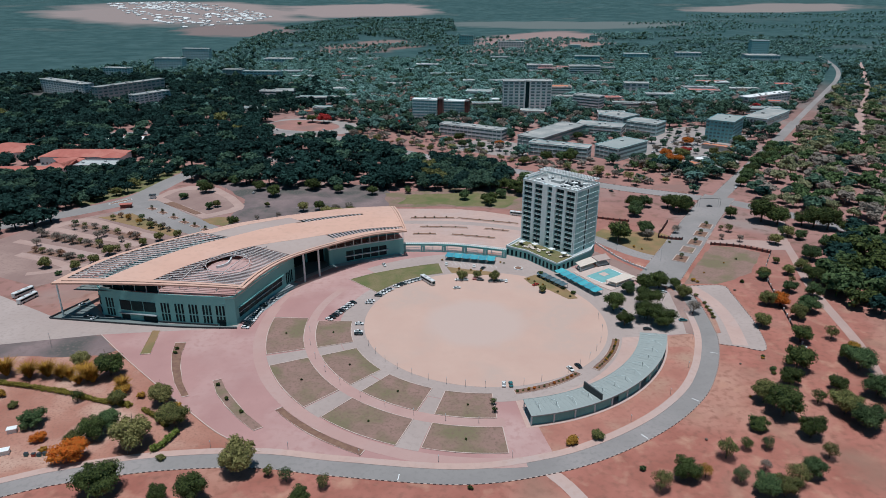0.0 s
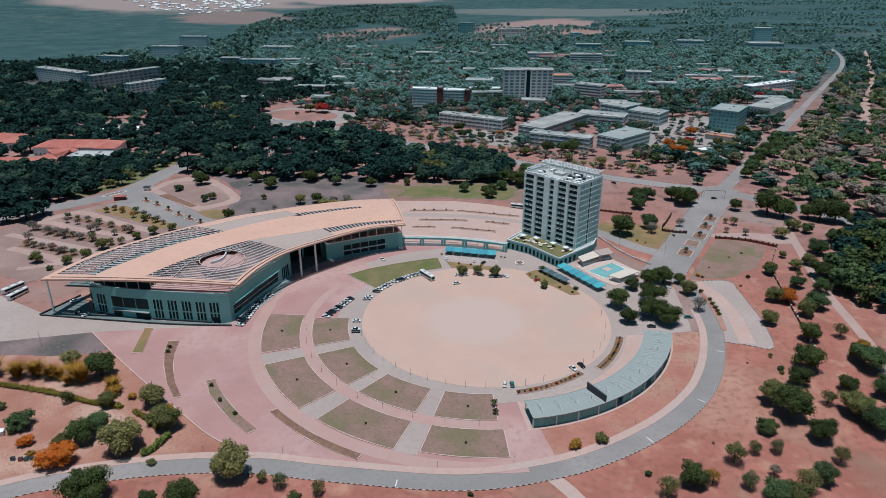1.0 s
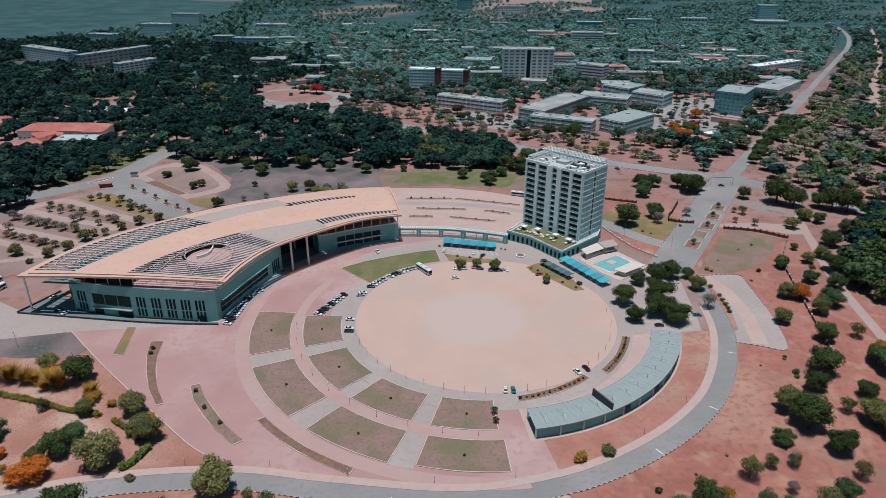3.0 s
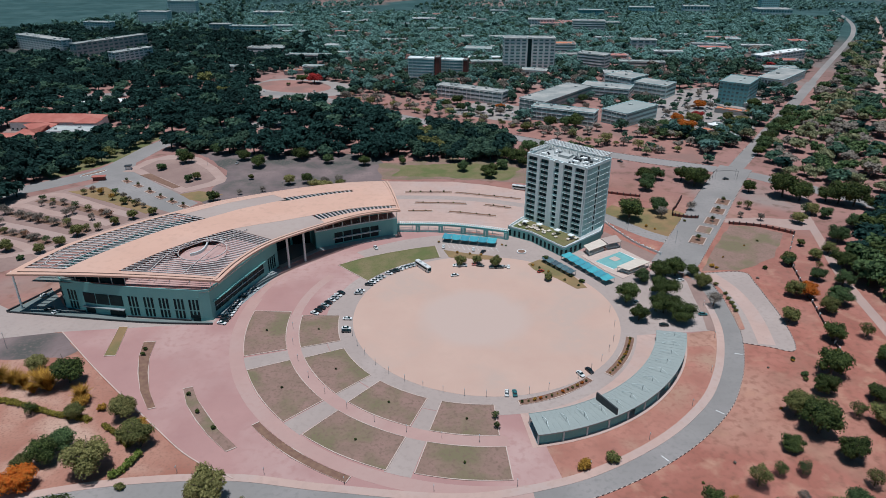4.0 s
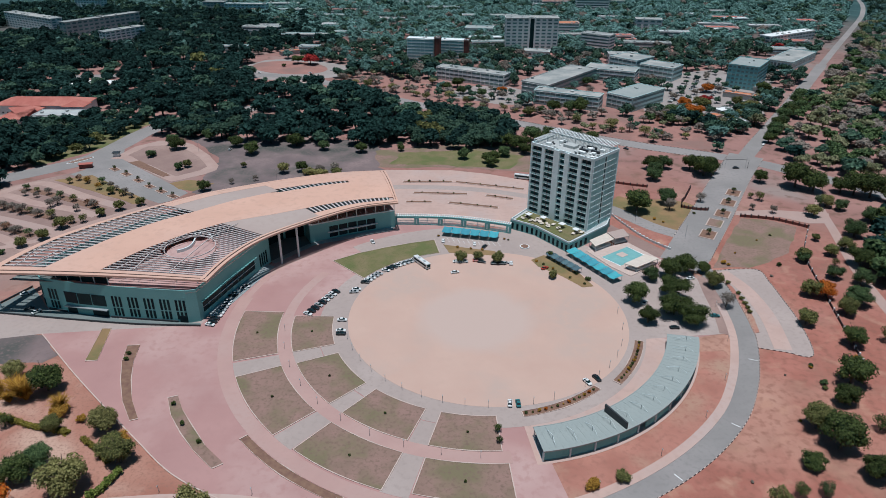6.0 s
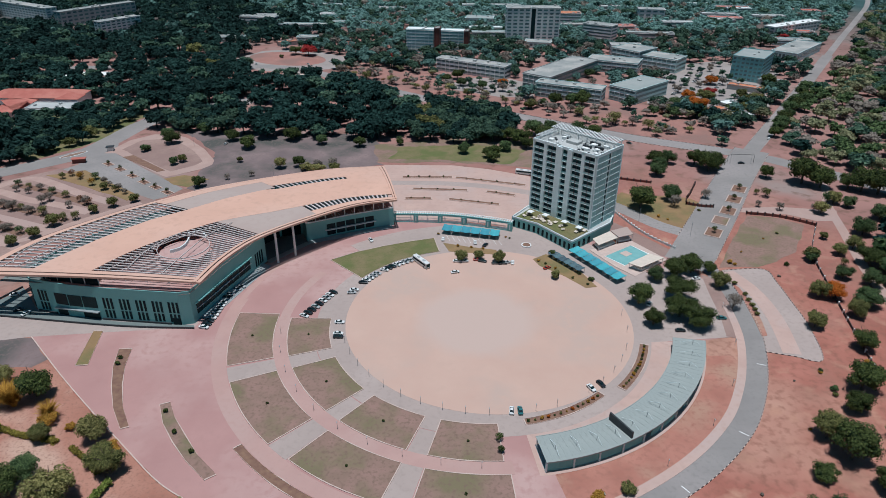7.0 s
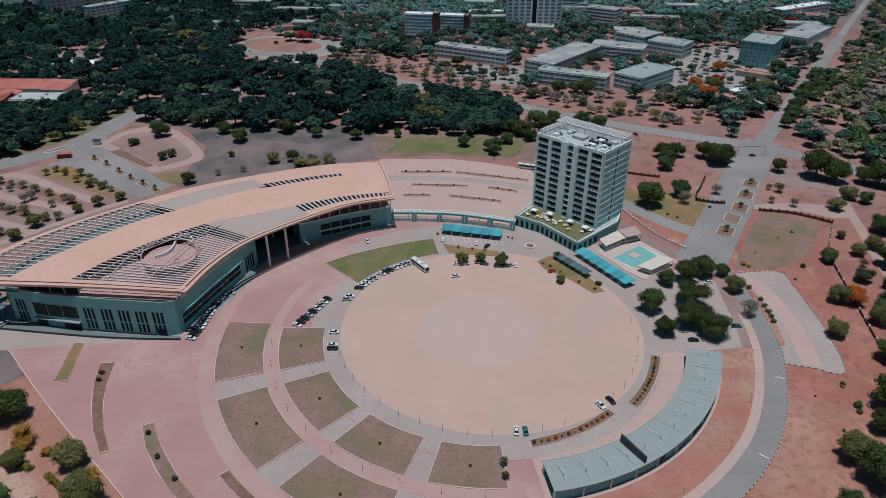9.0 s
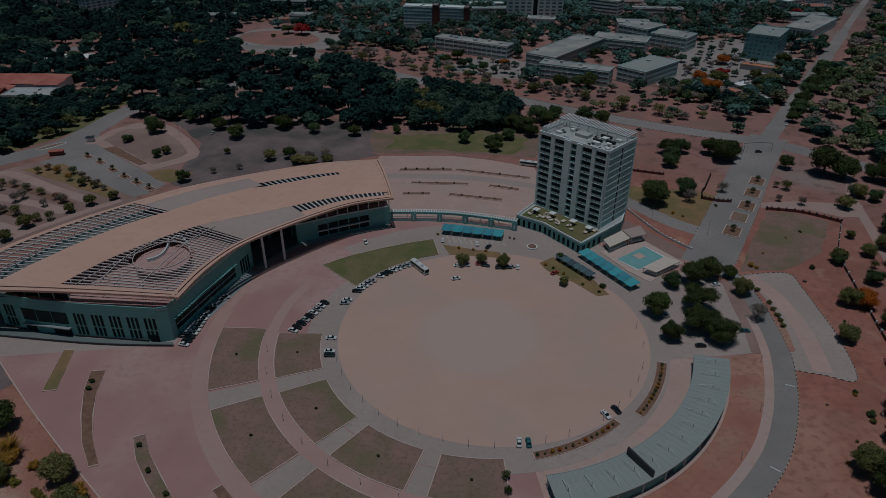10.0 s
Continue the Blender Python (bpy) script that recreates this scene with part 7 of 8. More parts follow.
for k, line in enumerate(([(-280, 136), (-262, 130), (-232, 114), (-214, 103)], [(-286, 113), (-262, 102), (-238, 92), (-222, 84)], [(-280, 85), (-256, 77), (-236, 67)])):
    ribbon("lawn_bed", smooth_line(line, 3), -2.6, 2.6, -0.1, 0.12 + 0.01 * k, M["soil_bed"], label="brown tree strip between parking lanes", category="soil")
slab("lawn_bed", ragged([(-268, 153), (-246, 161), (-194, 118), (-199, 112), (-232, 132), (-262, 149)], 1.2), -0.1, 0.09, M["verge"], None, "ochre grass strip with young trees", "structure", "lawn")
slab("lawn_bed", ragged([(-189, 146), (-179, 152.5), (-160, 146), (-170, 132), (-180, 136)], 1.5), -0.1, 0.1, M["verge"], None, "ochre bed beside the palm islands", "structure", "lawn")
gwp = random.Random(44)
for line in ([(-280, 136), (-262, 130), (-232, 114), (-214, 103)], [(-286, 113), (-262, 102), (-238, 92), (-222, 84)], [(-280, 85), (-256, 77), (-236, 67)], [(-258, 154), (-236, 148), (-214, 131), (-200, 118)]):
    for i in range(7):
        p = along([Vector(q) for q in line], (i + gwp.uniform(0.2, 0.8)) / 7)
        tree("thin", gwp.choice(("bare", "bare", "rust", "olive", "mid")), p.x, p.y, gwp.uniform(3.5, 6.2), 1.15, "in the west car park")


# ---- hedges, fences ----
def hedge(line, w, h, leaf, label):
    pts = smooth_line(line, 0.9)
    g = random.Random(len(line) * 7 + int(h * 10))
    V, F, k = [], [], 0
    for p in pts:
        v, f = crown_arrays(w * 0.75, g.randrange(999), 4, 90, 0.45, 0.9, True)
        v[:, 2] += h * 0.5
        v[:, 2] = np.maximum(v[:, 2], 0.02)
        V.append(v + np.array([p.x, p.y, 0]))
        F += [[a + k for a in t] for t in f]
        k += len(v)
    return tagged(mesh_ob("hedge", np.concatenate(V).tolist(), F, L[leaf]), label, "hedge", "", "stuff")


hedge([(-206.2, -70.5), (-189.6, -74.2), (-173.0, -78.6), (-164.3, -82.0), (-153.4, -85.4), (-143.1, -87.9)], 1.8, 1.8, "hedge", "long olive green clipped hedge in the garden")
hedge([(-136.1, -91.1), (-129.7, -95.7), (-123.1, -101.6)], 1.7, 1.7, "hedge", "short olive green hedge")
hedge([(-122.7, -116.5), (-120.0, -112.7), (-117.8, -105.9)], 2.2, 2.4, "lime", "thick green hedge block near the road")


def fence(line, h, label, mats, gap=3.0):
    e = thing("boundary_wall", pose(0, 0, 0), label, "wall")
    pts = smooth_line(line, gap)
    ribbon("panel", pts, -0.12, 0.12, 0, h * 0.75, mats[0], e)
    for p in pts:
        box("pillar", p.x - 0.3, p.y - 0.3, 0, p.x + 0.3, p.y + 0.3, h, mats[1], e)
    return e


fence([(163.9, 91.3), (181.1, 86.8), (196.3, 75.7)], 2.2, "long low red-brown wall with pillars along the drive", (M["brick"], M["kerbdark"]))
fence([(176.6, 41.8), (162.5, -17.5), (155.2, -49.7)], 1.8, "dark slatted boundary fence with white posts on the soil bank", (M["kerbdark"], M["white"]), 6.5)
fence([(196.3, 75.7), (184, 55), (176.6, 41.8)], 1.8, "dark slatted boundary fence with white posts beside the field", (M["kerbdark"], M["white"]), 6.5)
fence([(88.0, 93.9), (97.6, 66), (108.8, 49)], 1.6, "pale balustrade with pillars along the service road", (M["wallpale"], M["white"]), 2.2)
fence([(133.6, 105.2), (141.3, 101.4), (148.0, 100.5)], 2.2, "red-brown curved entrance wall", (M["brick"], M["kerbdark"]), 2.0)
fence([(133.6, 105.2), (136.0, 112.0), (140.2, 118.5), (149.0, 134.8)], 2.6, "stepped red-brown entrance wall", (M["brick"], M["kerbdark"]), 2.5)
fence([(92, 150), (108, 143), (122, 138)], 2.0, "dark red wall by the cross road", (M["brick"], M["kerbdark"]), 3)
slab("pavement", [(162, 94), (165, 100), (187, 101.5), (219, 96), (212, 82), (200, 82), (187, 91)], -0.1, 0.05, M["dust"], None, "pale drive beside the boundary wall", "structure", "pavement")
ribbon("pavement", smooth_line([(236, 148), (228, 125), (218, 104), (209, 72), (196, 26), (191, 0), (184, -42), (172, -84)], 4), -2.6, 2.6, -0.1, 0.045, M["dust"], label="pale footpath outside the fence", category="path")


# ---- vehicles ----
def loft(secs, close=True):
    """A skin over cross sections that have the same number of points."""
    v, f, n = [], [], len(secs[0])
    for s in secs:
        v += s
    for i in range(len(secs) - 1):
        for j in range(n):
            f.append((i * n + j, i * n + (j + 1) % n, (i + 1) * n + (j + 1) % n, (i + 1) * n + j))
    f += [tuple(range(n - 1, -1, -1)), tuple(range((len(secs) - 1) * n, len(secs) * n))]
    return v, f


CARS = {}


def wheel_mesh(r=0.33, w=0.24, n=14):
    v = [(r * math.cos(2 * math.pi * i / n), y, r * math.sin(2 * math.pi * i / n)) for y in (-w / 2, w / 2) for i in range(n)]
    f = [(i, (i + 1) % n, n + (i + 1) % n, n + i) for i in range(n)] + [tuple(range(n - 1, -1, -1)), tuple(range(n, 2 * n))]
    return v, f


CARWORD = {"carwhite": "white", "carsilver": "silver", "carblack": "black", "carteal": "dark teal", "carred": "red"}


def car(paint, x, y, rot, where="parked on the plaza"):
    if paint not in CARS:
        e = thing("car", pose(x, y, 0.1, 0, 0, rot), CARWORD[paint] + " saloon car " + where, "car", "parked cars")
        secs = []
        for px, w, z0, z1 in ((-2.15, 0.70, 0.42, 0.78), (-2.0, 0.84, 0.28, 0.92), (-1.0, 0.88, 0.24, 0.96), (0.9, 0.88, 0.24, 0.95), (1.85, 0.82, 0.28, 0.80), (2.15, 0.66, 0.38, 0.66)):
            secs.append([(px, -w, z0), (px, w, z0), (px, w, z1 * 0.9), (px, w * 0.86, z1), (px, -w * 0.86, z1), (px, -w, z1 * 0.9)])
        v, f = loft(secs)
        body = mesh_ob("body", v, f, M[paint], e)
        v, f = loft([[(-1.55, -0.74, 0.92), (-1.55, 0.74, 0.92), (-1.5, 0.70, 0.96), (-1.5, -0.70, 0.96)], [(-0.85, -0.74, 0.92), (-0.85, 0.74, 0.92), (-0.85, 0.60, 1.38), (-0.85, -0.60, 1.38)],
                     [(0.3, -0.74, 0.92), (0.3, 0.74, 0.92), (0.3, 0.60, 1.40), (0.3, -0.60, 1.40)], [(1.15, -0.74, 0.90), (1.15, 0.74, 0.90), (1.1, 0.72, 0.94), (1.1, -0.72, 0.94)]])
        mesh_ob("window_glass", v, f, M["glass"], e, "dark window glass")
        v, f = loft([[(-0.9, -0.56, 1.38), (-0.9, 0.56, 1.38), (-0.88, 0.55, 1.43), (-0.88, -0.55, 1.43)], [(0.28, -0.57, 1.40), (0.28, 0.57, 1.40), (0.25, 0.55, 1.45), (0.25, -0.55, 1.45)]])
        mesh_ob("roof", v, f, M[paint], e)
        wv, wf = wheel_mesh()
        w0 = None
        for wx in (-1.35, 1.35):
            for wy in (-0.78, 0.78):
                if w0 is None:
                    w0 = mesh_ob("wheel", wv, wf, M["rubber"], e)
                    w0.matrix_basis = pose(wx, wy, 0.33)
                else:
                    share(w0, pose(wx, wy, 0.33), e)
        for s in (-0.55, 0.55):
            box("headlight", 2.02, s - 0.16, 0.55, 2.14, s + 0.16, 0.68, M["white"], e)
        CARS[paint] = e
        return e
    return copy_thing(CARS[paint], pose(x, y, 0.1, 0, 0, rot))


def bus(x, y, rot):
    if "bus" not in CARS:
        e = thing("bus", pose(x, y, 0.1, 0, 0, rot), "long white coach with dark windows parked", "bus", "parked buses")
        part("body", box_bm(-6, -1.25, 0.35, 6, 1.25, 3.2, 0.18), M["carwhite"], e)
        for s in (-1, 1):
            box("window", -5.4, s * 1.23 - 0.04, 1.6, 5.4, s * 1.23 + 0.04, 2.6, M["glass"], e)
        box("windscreen", 5.95, -1.05, 1.2, 6.04, 1.05, 2.7, M["glass"], e)
        box("roof_hatch", -3, -0.6, 3.2, -1.4, 0.6, 3.42, M["carsilver"], e)
        box("roof_hatch", 1.5, -0.6, 3.2, 3.1, 0.6, 3.42, M["carsilver"], e)
        wv, wf = wheel_mesh(0.5, 0.35)
        w0 = mesh_ob("wheel", wv, wf, M["rubber"], e)
        w0.matrix_basis = pose(-3.6, -1.1, 0.5)
        for wx, wy in ((-3.6, 1.1), (3.9, -1.1), (3.9, 1.1)):
            share(w0, pose(wx, wy, 0.5), e)
        CARS["bus"] = e
        return e
    return copy_thing(CARS["bus"], pose(x, y, 0.1, 0, 0, rot))


# cars standing singly
car("carwhite", 11.0, -73.9, 84)
car("carteal", 14.0, -74.0, 91)
car("carwhite", 41.9, -61.9, -64)
car("carblack", 46.0, -59.6, -64)
car("carwhite", -49.8, 58.8, -67)
car("carwhite", -6.2, 24.6, 16)
car("carteal", 108.3, -15.9, -1)
car("carwhite", -56.9, -18.0, -1)
car("carwhite", -56.5, -26.3, -1)
car("carblack", -56.2, -28.6, -1)
car("carwhite", 5.3, 55.9, 87)
car("carblack", 10.5, 52.9, 58)
car("carwhite", -11.5, 59.8, 86)
car("carwhite", 22.7, 34.0, 84)
car("carred", 39.1, 28.6, 33)
car("carwhite", 80.1, -4.5, 57)
car("carwhite", 80.5, -17.6, 56)
car("carblack", 87.3, -25.1, -1)
car("carblack", 97.7, -19.8, -1)
car("carwhite", 88.9, -11.5, -34)
car("carwhite", 89.5, -5.1, -72)
car("carwhite", 108.9, 17.7, 15)
car("carwhite", -4.9, 35.6, -1)
car("carsilver", -1.3, 35.6, -1)
car("carred", 5.4, 36.9, -1)
car("carblack", 7.8, 35.5, -16)
car("carblack", 14.3, 33.4, -1)
car("carblack", 17.9, 33.4, -1)
car("carsilver", 19.7, 34.0, 16)
car("carwhite", -207.3, 5.4, 27)
car("carblack", -198.7, -7.2, 26)
car("carwhite", -193.9, -10.3, 62)
car("carblack", 194.3, 172.9, -1)
car("carblack", 128.1, 214.4, -46)
car("carwhite", 271.6, 259.6, 58)
car("carwhite", 236.3, 224.1, 59)
car("carwhite", 327.1, 357.7, 56)
car("carsilver", -168.1, 212.9, 87)
row_a, row_b = Vector((-62.8, 6.6)), Vector((-72.8, -12.8))
hall_row = [Vector(p) for p in [(-117.1, -20.7), (-115.6, -12.3), (-114.6, -1.2), (-112.7, 7.2), (-109.7, 11.8)]]
bus(-22.7, 33.2, -55)
bus(-240.5, 12.1, 72)
bus(-247, 19.3, 65)
bus(43.2, 153.3, -19)
PAINTS = ("carwhite", "carsilver", "carblack", "carwhite", "carwhite", "carblack", "carsilver", "carwhite")
for i in range(9):
    p = row_a.lerp(row_b, i / 8)
    car(("carblack", "carwhite", "carsilver", "carwhite", "carblack", "carsilver", "carblack", "carblack", "carwhite")[i], p.x, p.y, -28)
for i in range(15):
    p = along(hall_row, i / 14)
    if i not in (9, 12):
        car(PAINTS[(i * 5) % 8], p.x + 3.4, p.y - 0.5, -14 + i * 1.2)
for i in range(19):
    a = 158.5 - 2.35 * i
    if i not in (2, 3, 9):
        car(PAINTS[(i * 3 + 1) % 8], CX + 61.6 * math.cos(radians(a)), CY + 61.6 * math.sin(radians(a)), a + 180 + (25 if i < 7 else 30))
def clear_of_walls(x, y):
    return not any(a - 1 < x < c + 1 and b + 6 < y < d + 1 for a, b, c, d in KEEP)


for lot, rows, n in ((CARS_B, ((190, 322, 250, 440), (196, 316, 262, 438), (222, 318, 285, 432), (245, 318, 300, 408)), 26), (CARS_A, ((8, 372, 70, 352), (20, 384, 74, 366), (30, 396, 70, 384)), 17)):
    for x0, y0, x1, y1 in rows:
        for i in range(n):
            x, y = x0 + (x1 - x0) * i / n, y0 + (y1 - y0) * i / n
            if rng.random() < 0.42 and inside(x, y, lot) and clear_of_walls(x, y):
                car(PAINTS[rng.randrange(8)], x, y, math.degrees(math.atan2(y1 - y0, x1 - x0)) + 90 + rng.uniform(-4, 4))
for x, y in ((-150, 470), (-128, 482), (-205, 470), (-90, 388), (-20, 331), (40, 293), (108, 246), (300, 330), (352, 398)):
    car("carwhite", x, y, rng.uniform(-50, -20))
for x, y, k_, l_, h_ in ((-157, 515, "spread", "red", 13), (-172, 520, "spread", "dark", 10), (113, 316, "round", "dark", 15), (104, 320, "round", "mid", 11), (127, 261, "thin", "pale", 12), (65, 304, "round", "olive", 9), (79, 313, "round", "mid", 8), (90, 317, "round", "dark", 12),
                         (225, 330, "spread", "olive", 11), (212, 336, "spread", "orange", 9), (208, 300, "spread", "orange", 12), (235, 345, "spread", "red", 9), (262, 340, "round", "olive", 10), (252, 388, "spread", "orange", 9), (306, 384, "round", "dark", 14), (50, 384, "spread", "orange", 7), (190, 300, "round", "mid", 13), (196, 292, "round", "dark", 12),
                         (205, 288, "round", "mid", 11), (180, 290, "round", "olive", 9), (262, 318, "round", "olive", 11), (270, 324, "round", "pale", 10), (255, 306, "round", "mid", 10), (248, 286, "round", "pale", 10), (232, 254, "round", "bare", 9), (-185, 505, "bush", "dark", 5), (30, 372, "round", "mid", 9), (10, 382, "round", "mid", 9), (-4, 392, "spread", "dark", 9), (8, 408, "round", "dark", 12),
                         (100, 385, "round", "dark", 10), (112, 372, "round", "mid", 10), (122, 400, "round", "dusty", 11), (136, 382, "thin", "bare", 9), (140, 415, "round", "mid", 10), (126, 432, "round", "dark", 10), (112, 400, "round", "dark", 11), (150, 430, "round", "dusty", 10)):
    tree(k_, l_, x, y, h_, 1.15, "among the town offices")


def sparse(poly, count, gap, seed, margin=3.0):
    """Tree places within a paved or bare area, clear of the buildings."""
    g = random.Random(seed)
    got = []
    xs_, ys_ = [p[0] for p in poly], [p[1] for p in poly]
    for _ in range(count * 12):
        x, y = g.uniform(min(xs_), max(xs_)), g.uniform(min(ys_), max(ys_))
        if len(got) < count and inside(x, y, poly) and not any(a < x < c and b + 5 < y < d for a, b, c, d in KEEP) and all((x - p) ** 2 + (y - q) ** 2 > gap * gap for p, q in got) and all((p.x - x) ** 2 + (p.y - y) ** 2 > 100 for p in CROSS):
            got.append((x, y))
    return got


wood("town_trees", "thin half-bare trees on the pink strip by the cross road", sparse(STRIP, 60, 10, 31), 5, 10, (("bare", 0.56), ("sage", 0.14), ("mid", 0.26), ("rust", 0.04)), 31, leaves=200, lobes=9, size=0.8, flat=0.85)
GROVE = [(165, 283), (178, 322), (192, 312), (215, 304), (252, 316), (266, 304), (252, 270), (220, 258), (201, 268)]
wood("town_trees", "dense green shade trees at the corner of the crossing", sparse(GROVE, 44, 8.5, 36), 8, 13, (("dark", 0.16), ("mid", 0.34), ("fresh", 0.28), ("sage", 0.10), ("bare", 0.12)), 36, leaves=480, lobes=10, size=0.95, flat=0.8)
wood("town_trees", "shade trees among the parked cars", sparse(CARS_B, 46, 10, 32) + sparse(CARS_A, 16, 9, 33) + sparse(TRIP, 5, 12, 34), 5, 10, (("mid", 0.62), ("dark", 0.10), ("bare", 0.24), ("rust", 0.04)), 32, leaves=260, lobes=9, size=0.9, flat=0.85)


# ---- lamp posts, marker posts, small shrubs ----
def lamp_post(x, y, h, label="slim grey lamp post"):
    e = thing("lamp_post", pose(x, y, 0), label + " standing on the ground", "lamp post", "lamp posts")
    post(0, 0, 0, h, 0.07, e, M["steel"], "pole")
    box("head", -0.1, -0.7, h - 0.12, 0.1, 0.15, h + 0.05, M["steel"], e)
    return e


for a in list(range(196, 300, 8)) + [306, 314, 322, 330, 338, 350, 2]:
    lamp_post(CX + 2 + 60.5 * math.cos(radians(a)), CY + 1.5 + 60.5 * math.sin(radians(a)), 3.4)
for a in range(186, 272, 9):
    lamp_post(CX + 84 * math.cos(radians(a)), CY + 84 * math.sin(radians(a)), 3.2)
for i in range(4, len(RING) - 12, 9):
    p, n = RING[i], normals(RING)[i]
    q = p + n * -7.5
    lamp_post(q.x, q.y, 3.0, "short white verge lamp")
for x, y in ((99, 82), (122, 64), (152, 88), (186.5, 173), (200.8, 172.9), (95, -22), (-200, -40), (-120, 150), (-190, 210)):
    lamp_post(x, y, 8.0, "tall grey street lamp")
for r, a in ((72.5, 188), (72.5, 214), (72.5, 239), (72.5, 263.5), (95.5, 186.5), (95.5, 213.5), (95.5, 240), (95, 264)):
    tree("bush", "dark", CX + r * math.cos(radians(a)), CY + r * math.sin(radians(a)), 1.3, 0.8, "in the middle of a lawn bed", 0.15)
for x, y, h in ((5.2, -88, 3.2), (5.4, -93.5, 3.0)):
    tree("thin", "dark", x, y, h, 1.1, "on a lawn bed", 0.15)
for x, y in ((-111.6, -73), (-105, -83.5), (-96.5, -92.5), (-140.3, -42), (-139.6, -46)):
    tree("bush", "dark", x, y, 2.2, 0.9, "in a narrow kerbed bed", 0.15)
for k in range(13):
    a = radians(282 + 2.25 * k)
    tree("bush", ("dark", "olive", "gold", "orange")[k % 4], CX + 64 * math.cos(a), CY + 64 * math.sin(a), rng.uniform(1.0, 1.9), 0.8, "in the curved flower bed", 0.15)
for k in range(14):
    a = radians(317 + 1.9 * k)
    tree("bush", ("gold", "olive", "dark", "gold")[k % 4], 5 + 67.3 * math.cos(a), -15 + 67.3 * math.sin(a), rng.uniform(1.2, 2.2), 0.8, "in the curved flower bed", 0.15)
for x, y in ((126.6, 3.2), (126.1, -1.6), (125.9, -5.9), (125.6, -9.3), (125.0, -13), (125.6, 13)):
    tree("bush", "olive", x, y, 2.6, 0.95, "in a row beside the parking", 0.1)
for x, y, s in ((36, 36, 2.0), (39, 33, 1.6), (43, 28, 1.8), (50, 19, 1.8), (56, 13, 1.6), (-4, 52, 2.0), (3, 50.5, 1.8), (9, 49, 1.8), (-14, 66, 1.6), (22, 62, 1.5), (24, 61, 1.3)):
    tree("bush", rng.choice(("gold", "olive", "dark")), x, y, s, 0.9, "in an ochre flower bed", 0.1)
for x, y in ((-33, 148.5), (-26, 148.4), (-19, 148.4), (-10, 148.3), (5, 145.9), (14, 143.2), (24, 140.1), (35, 136.8), (-24, 128.9), (-14, 128.2), (-4, 127.5), (22, 122.7), (29, 120.1), (-30, 114.5), (-22, 114.4), (0, 111.4), (10, 108.7), (18, 106.5)):
    tree("bush", rng.choice(("dark", "olive", "bare")), x, y, rng.uniform(1.2, 2.2), 0.7, "in a rear car park bed", 0.2)
for i, (x, y) in enumerate(((-167.9, -118.3), (-165.0, -118.6), (-163.0, -118.6), (-161.2, -118.0))):
    e = thing("waste_bin", pose(x, y, 0, 0, 0, 5 * i), "large wheeled waste bin by the garden", "bin", "waste bins")
    part("tub", box_bm(-0.7, -0.55, 0.15, 0.7, 0.55, 1.25, 0.08), M["carteal"] if i != 1 else M["carred"], e)
    part("lid", box_bm(-0.75, -0.6, 1.25, 0.75, 0.6, 1.4, 0.06), M["dark"], e)
for x, y in ((-181.2, -104.1), (-176.5, -117.0)):
    e = thing("service_box", pose(x, y, 0, 0, 0, 20), "small white service kiosk on bare soil", "kiosk")
    part("body", box_bm(-1.6, -1.1, 0, 1.6, 1.1, 1.7, 0.05), M["white"], e)
    part("lid", box_bm(-1.8, -1.3, 1.7, 1.8, 1.3, 1.95, 0.05), M["white"], e)
gh = thing("gatehouse", pose(-257, 176, 0, 0, 0, 12), "small dark red gatehouse on the west road", "gatehouse")
box("body", -4, -1.5, 0, 4, 1.5, 2.8, M["brick"], gh)
box("roof", -4.6, -2.2, 2.8, 4.6, 2.2, 3.1, M["redtile"], gh)
gh2 = thing("gatehouse", pose(-246, 200, 0, 0, 0, 12), "small pale gatehouse with red door", "gatehouse")
box("body", -2, -1.5, 0, 2, 1.5, 2.8, M["white"], gh2)
box("roof", -2.6, -2.2, 2.8, 2.6, 2.2, 3.1, M["dark"], gh2)
isl = thing("planted_island", pose(-268, 191, 0, 0, 0, 48), "kerbed grass island in the west road", "planter", "planted islands", "structure")
slab("soil", [(9 * math.cos(radians(a)), 2.2 * math.sin(radians(a))) for a in range(0, 360, 15)], 0, 0.28, M["lawn"], isl)
slab("kerb", [(9.6 * math.cos(radians(a)), 2.8 * math.sin(radians(a))) for a in range(0, 360, 15)], 0, 0.2, M["white"], isl)


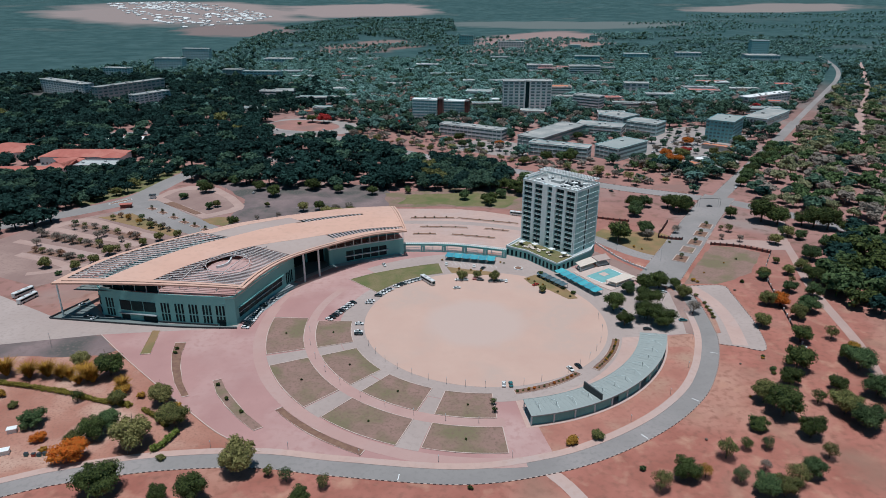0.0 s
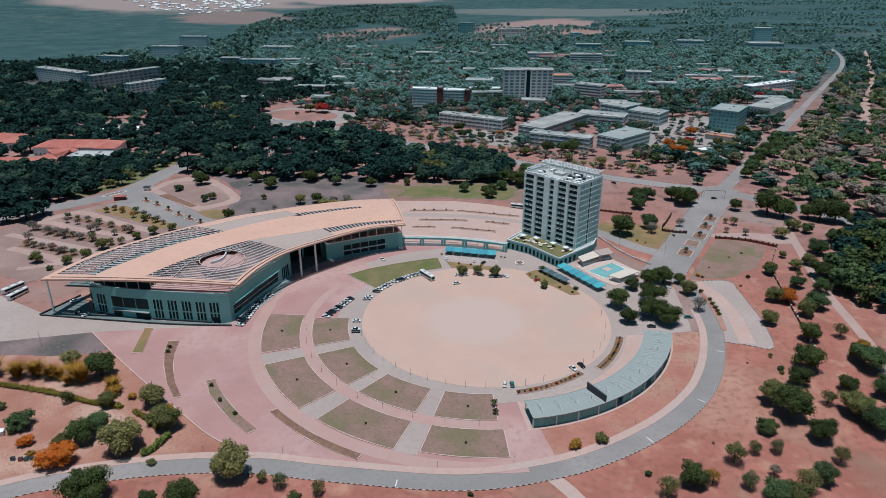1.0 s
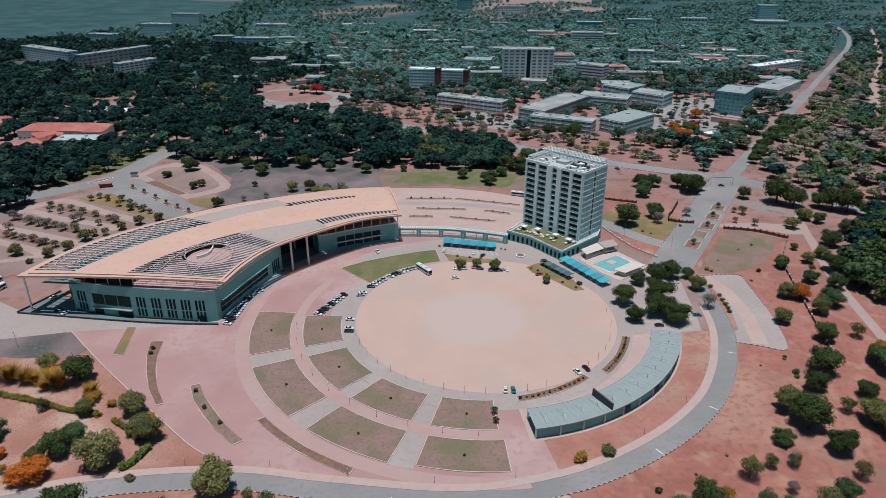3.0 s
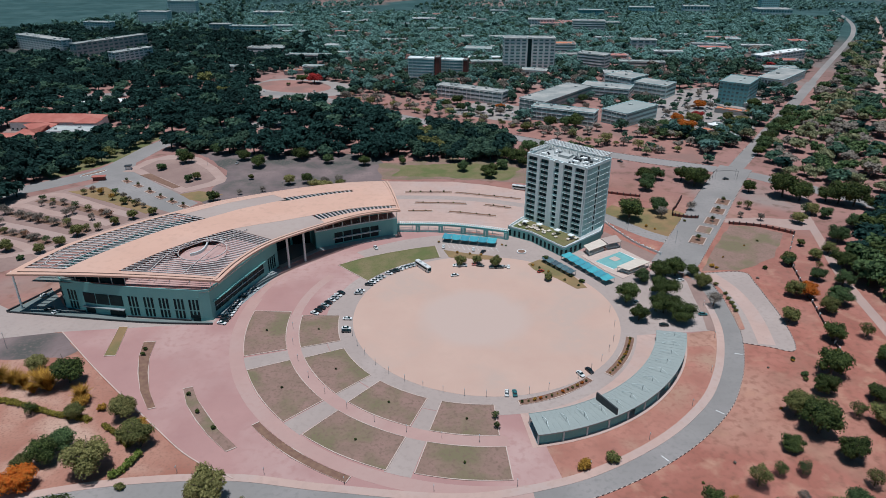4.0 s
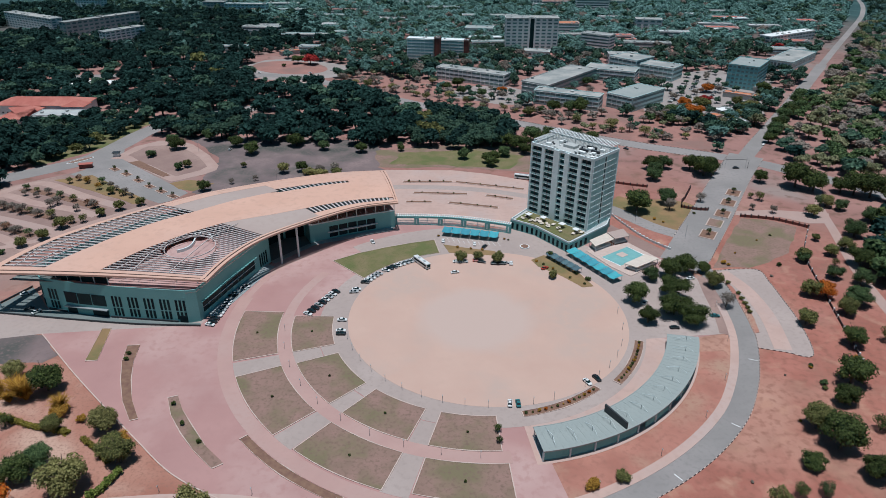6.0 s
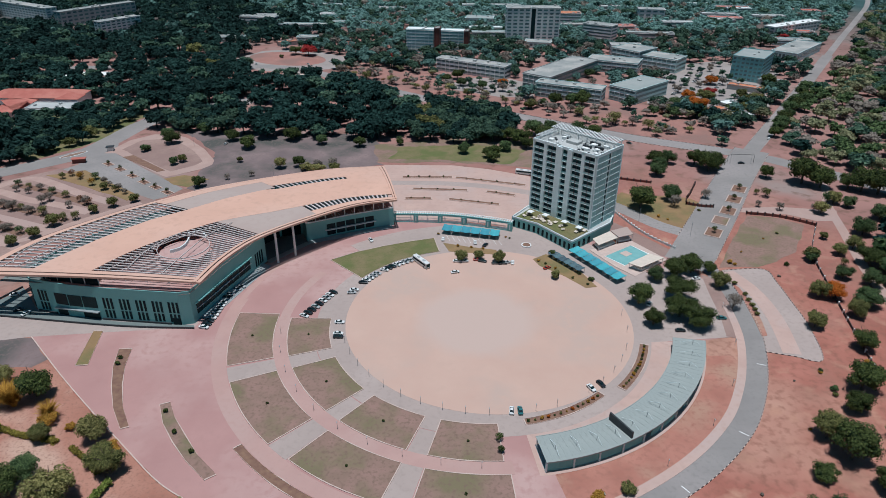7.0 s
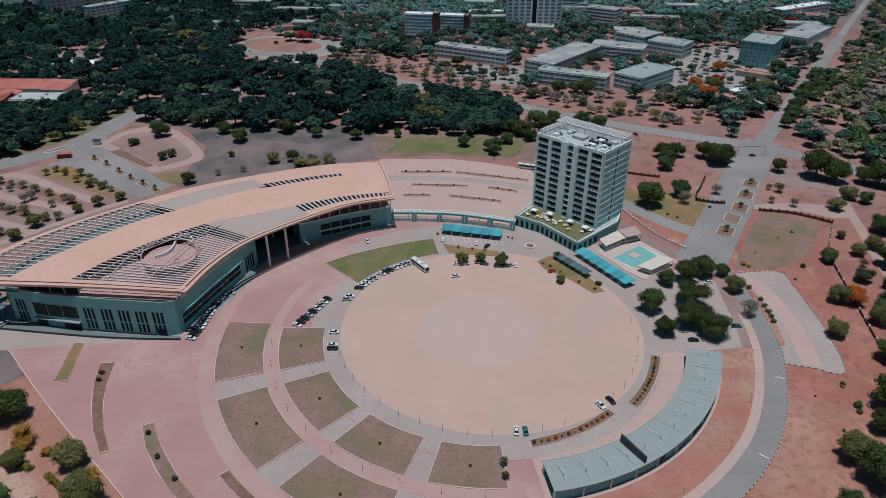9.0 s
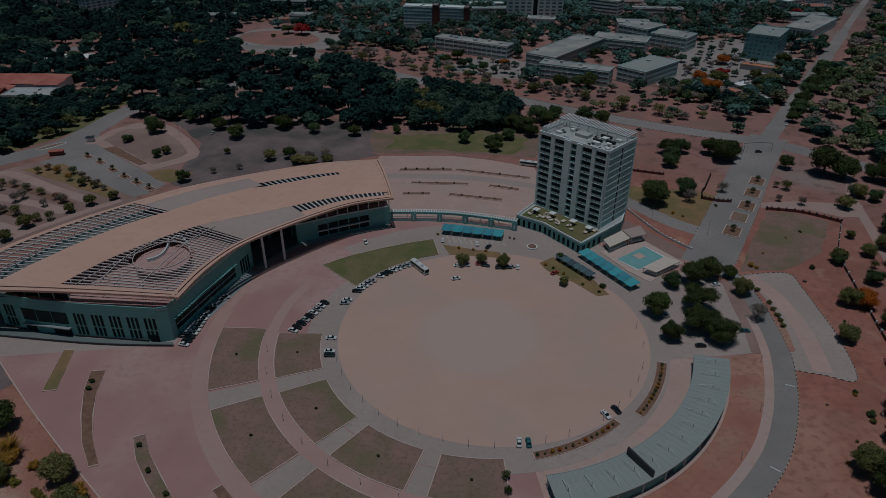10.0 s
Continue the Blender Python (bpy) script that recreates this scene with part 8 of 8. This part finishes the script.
# ---- far settlement ----
v_, f_, g_ = [], [], random.Random(21)
VILLAGE = [(-1960, 3880), (-1664, 4150), (-1000, 3500), (-790, 3060), (-800, 2640), (-1013, 2480), (-1350, 2850)]
for i in range(1500):
    x, y = g_.uniform(-2000, -750), g_.uniform(2450, 4200)
    if not inside(x, y, VILLAGE) or noise.noise((x / 160, y / 160, 8)) < -0.15:
        continue
    w, d, h, a, z = g_.uniform(6, 14), g_.uniform(5, 9), g_.uniform(2.6, 4), g_.uniform(0, 3.1), gz(x, y)
    c, s_ = math.cos(a), math.sin(a)
    k = len(v_)
    for px, py, pz in ((-w, -d, -2), (w, -d, -2), (w, d, -2), (-w, d, -2), (-w, -d, h), (w, -d, h), (w, d, h), (-w, d, h), (-w, 0, h + 2), (w, 0, h + 2)):
        v_.append((x + px * c - py * s_, y + px * s_ + py * c, z + pz))
    f_ += [tuple(k + q for q in t) for t in ((0, 1, 5, 4), (1, 2, 6, 9, 5), (2, 3, 7, 6), (3, 0, 4, 8, 7), (4, 5, 9, 8), (6, 7, 8, 9))]
tagged(mesh_ob("settlement", v_, f_, M["white"]), "dense settlement of small pale-roofed houses on the far slope", "houses", "", "stuff")

gn = thing("sign_gantry", pose(193.5, 173, 0, 0, 0, 0), "thin steel arch over the avenue at the crossing", "gantry")
for x in (-9, 9):
    post(x, 0, 0, 6.2, 0.1, gn, M["dark"], "post")
rail("beam", [Vector((-9 + 1.5 * i, 0, 6.1 + 0.5 * math.sin(math.pi * i / 12))) for i in range(13)], 0.16, 0.2, M["dark"], gn)
for i in range(40):
    p = along([Vector((-114, 428)), Vector((-65, 392)), Vector((-12, 353)), Vector((60, 304)), Vector((130, 256)), Vector((180, 226))], i / 39)
    tree("thin", ("bare", "olive", "bare", "pale")[i % 4], p.x + rng.uniform(-6, 6), p.y + rng.uniform(0, 16), rng.uniform(5, 11), 1.25, "along the cross road")
for i in range(12):
    p = Vector((238, 228)).lerp(Vector((330, 360)), i / 11)
    tree("round", ("dark", "mid", "mid")[i % 3], p.x + rng.uniform(0, 8), p.y + rng.uniform(-3, 3), rng.uniform(9, 13), 1.1, "along the avenue")
for i in range(12):
    p = Vector((208, 232)).lerp(Vector((300, 372)), i / 11)
    tree("thin", ("bare", "pale", "olive")[i % 3], p.x - rng.uniform(0, 8), p.y + rng.uniform(-3, 3), rng.uniform(6, 10), 1.3, "along the avenue")
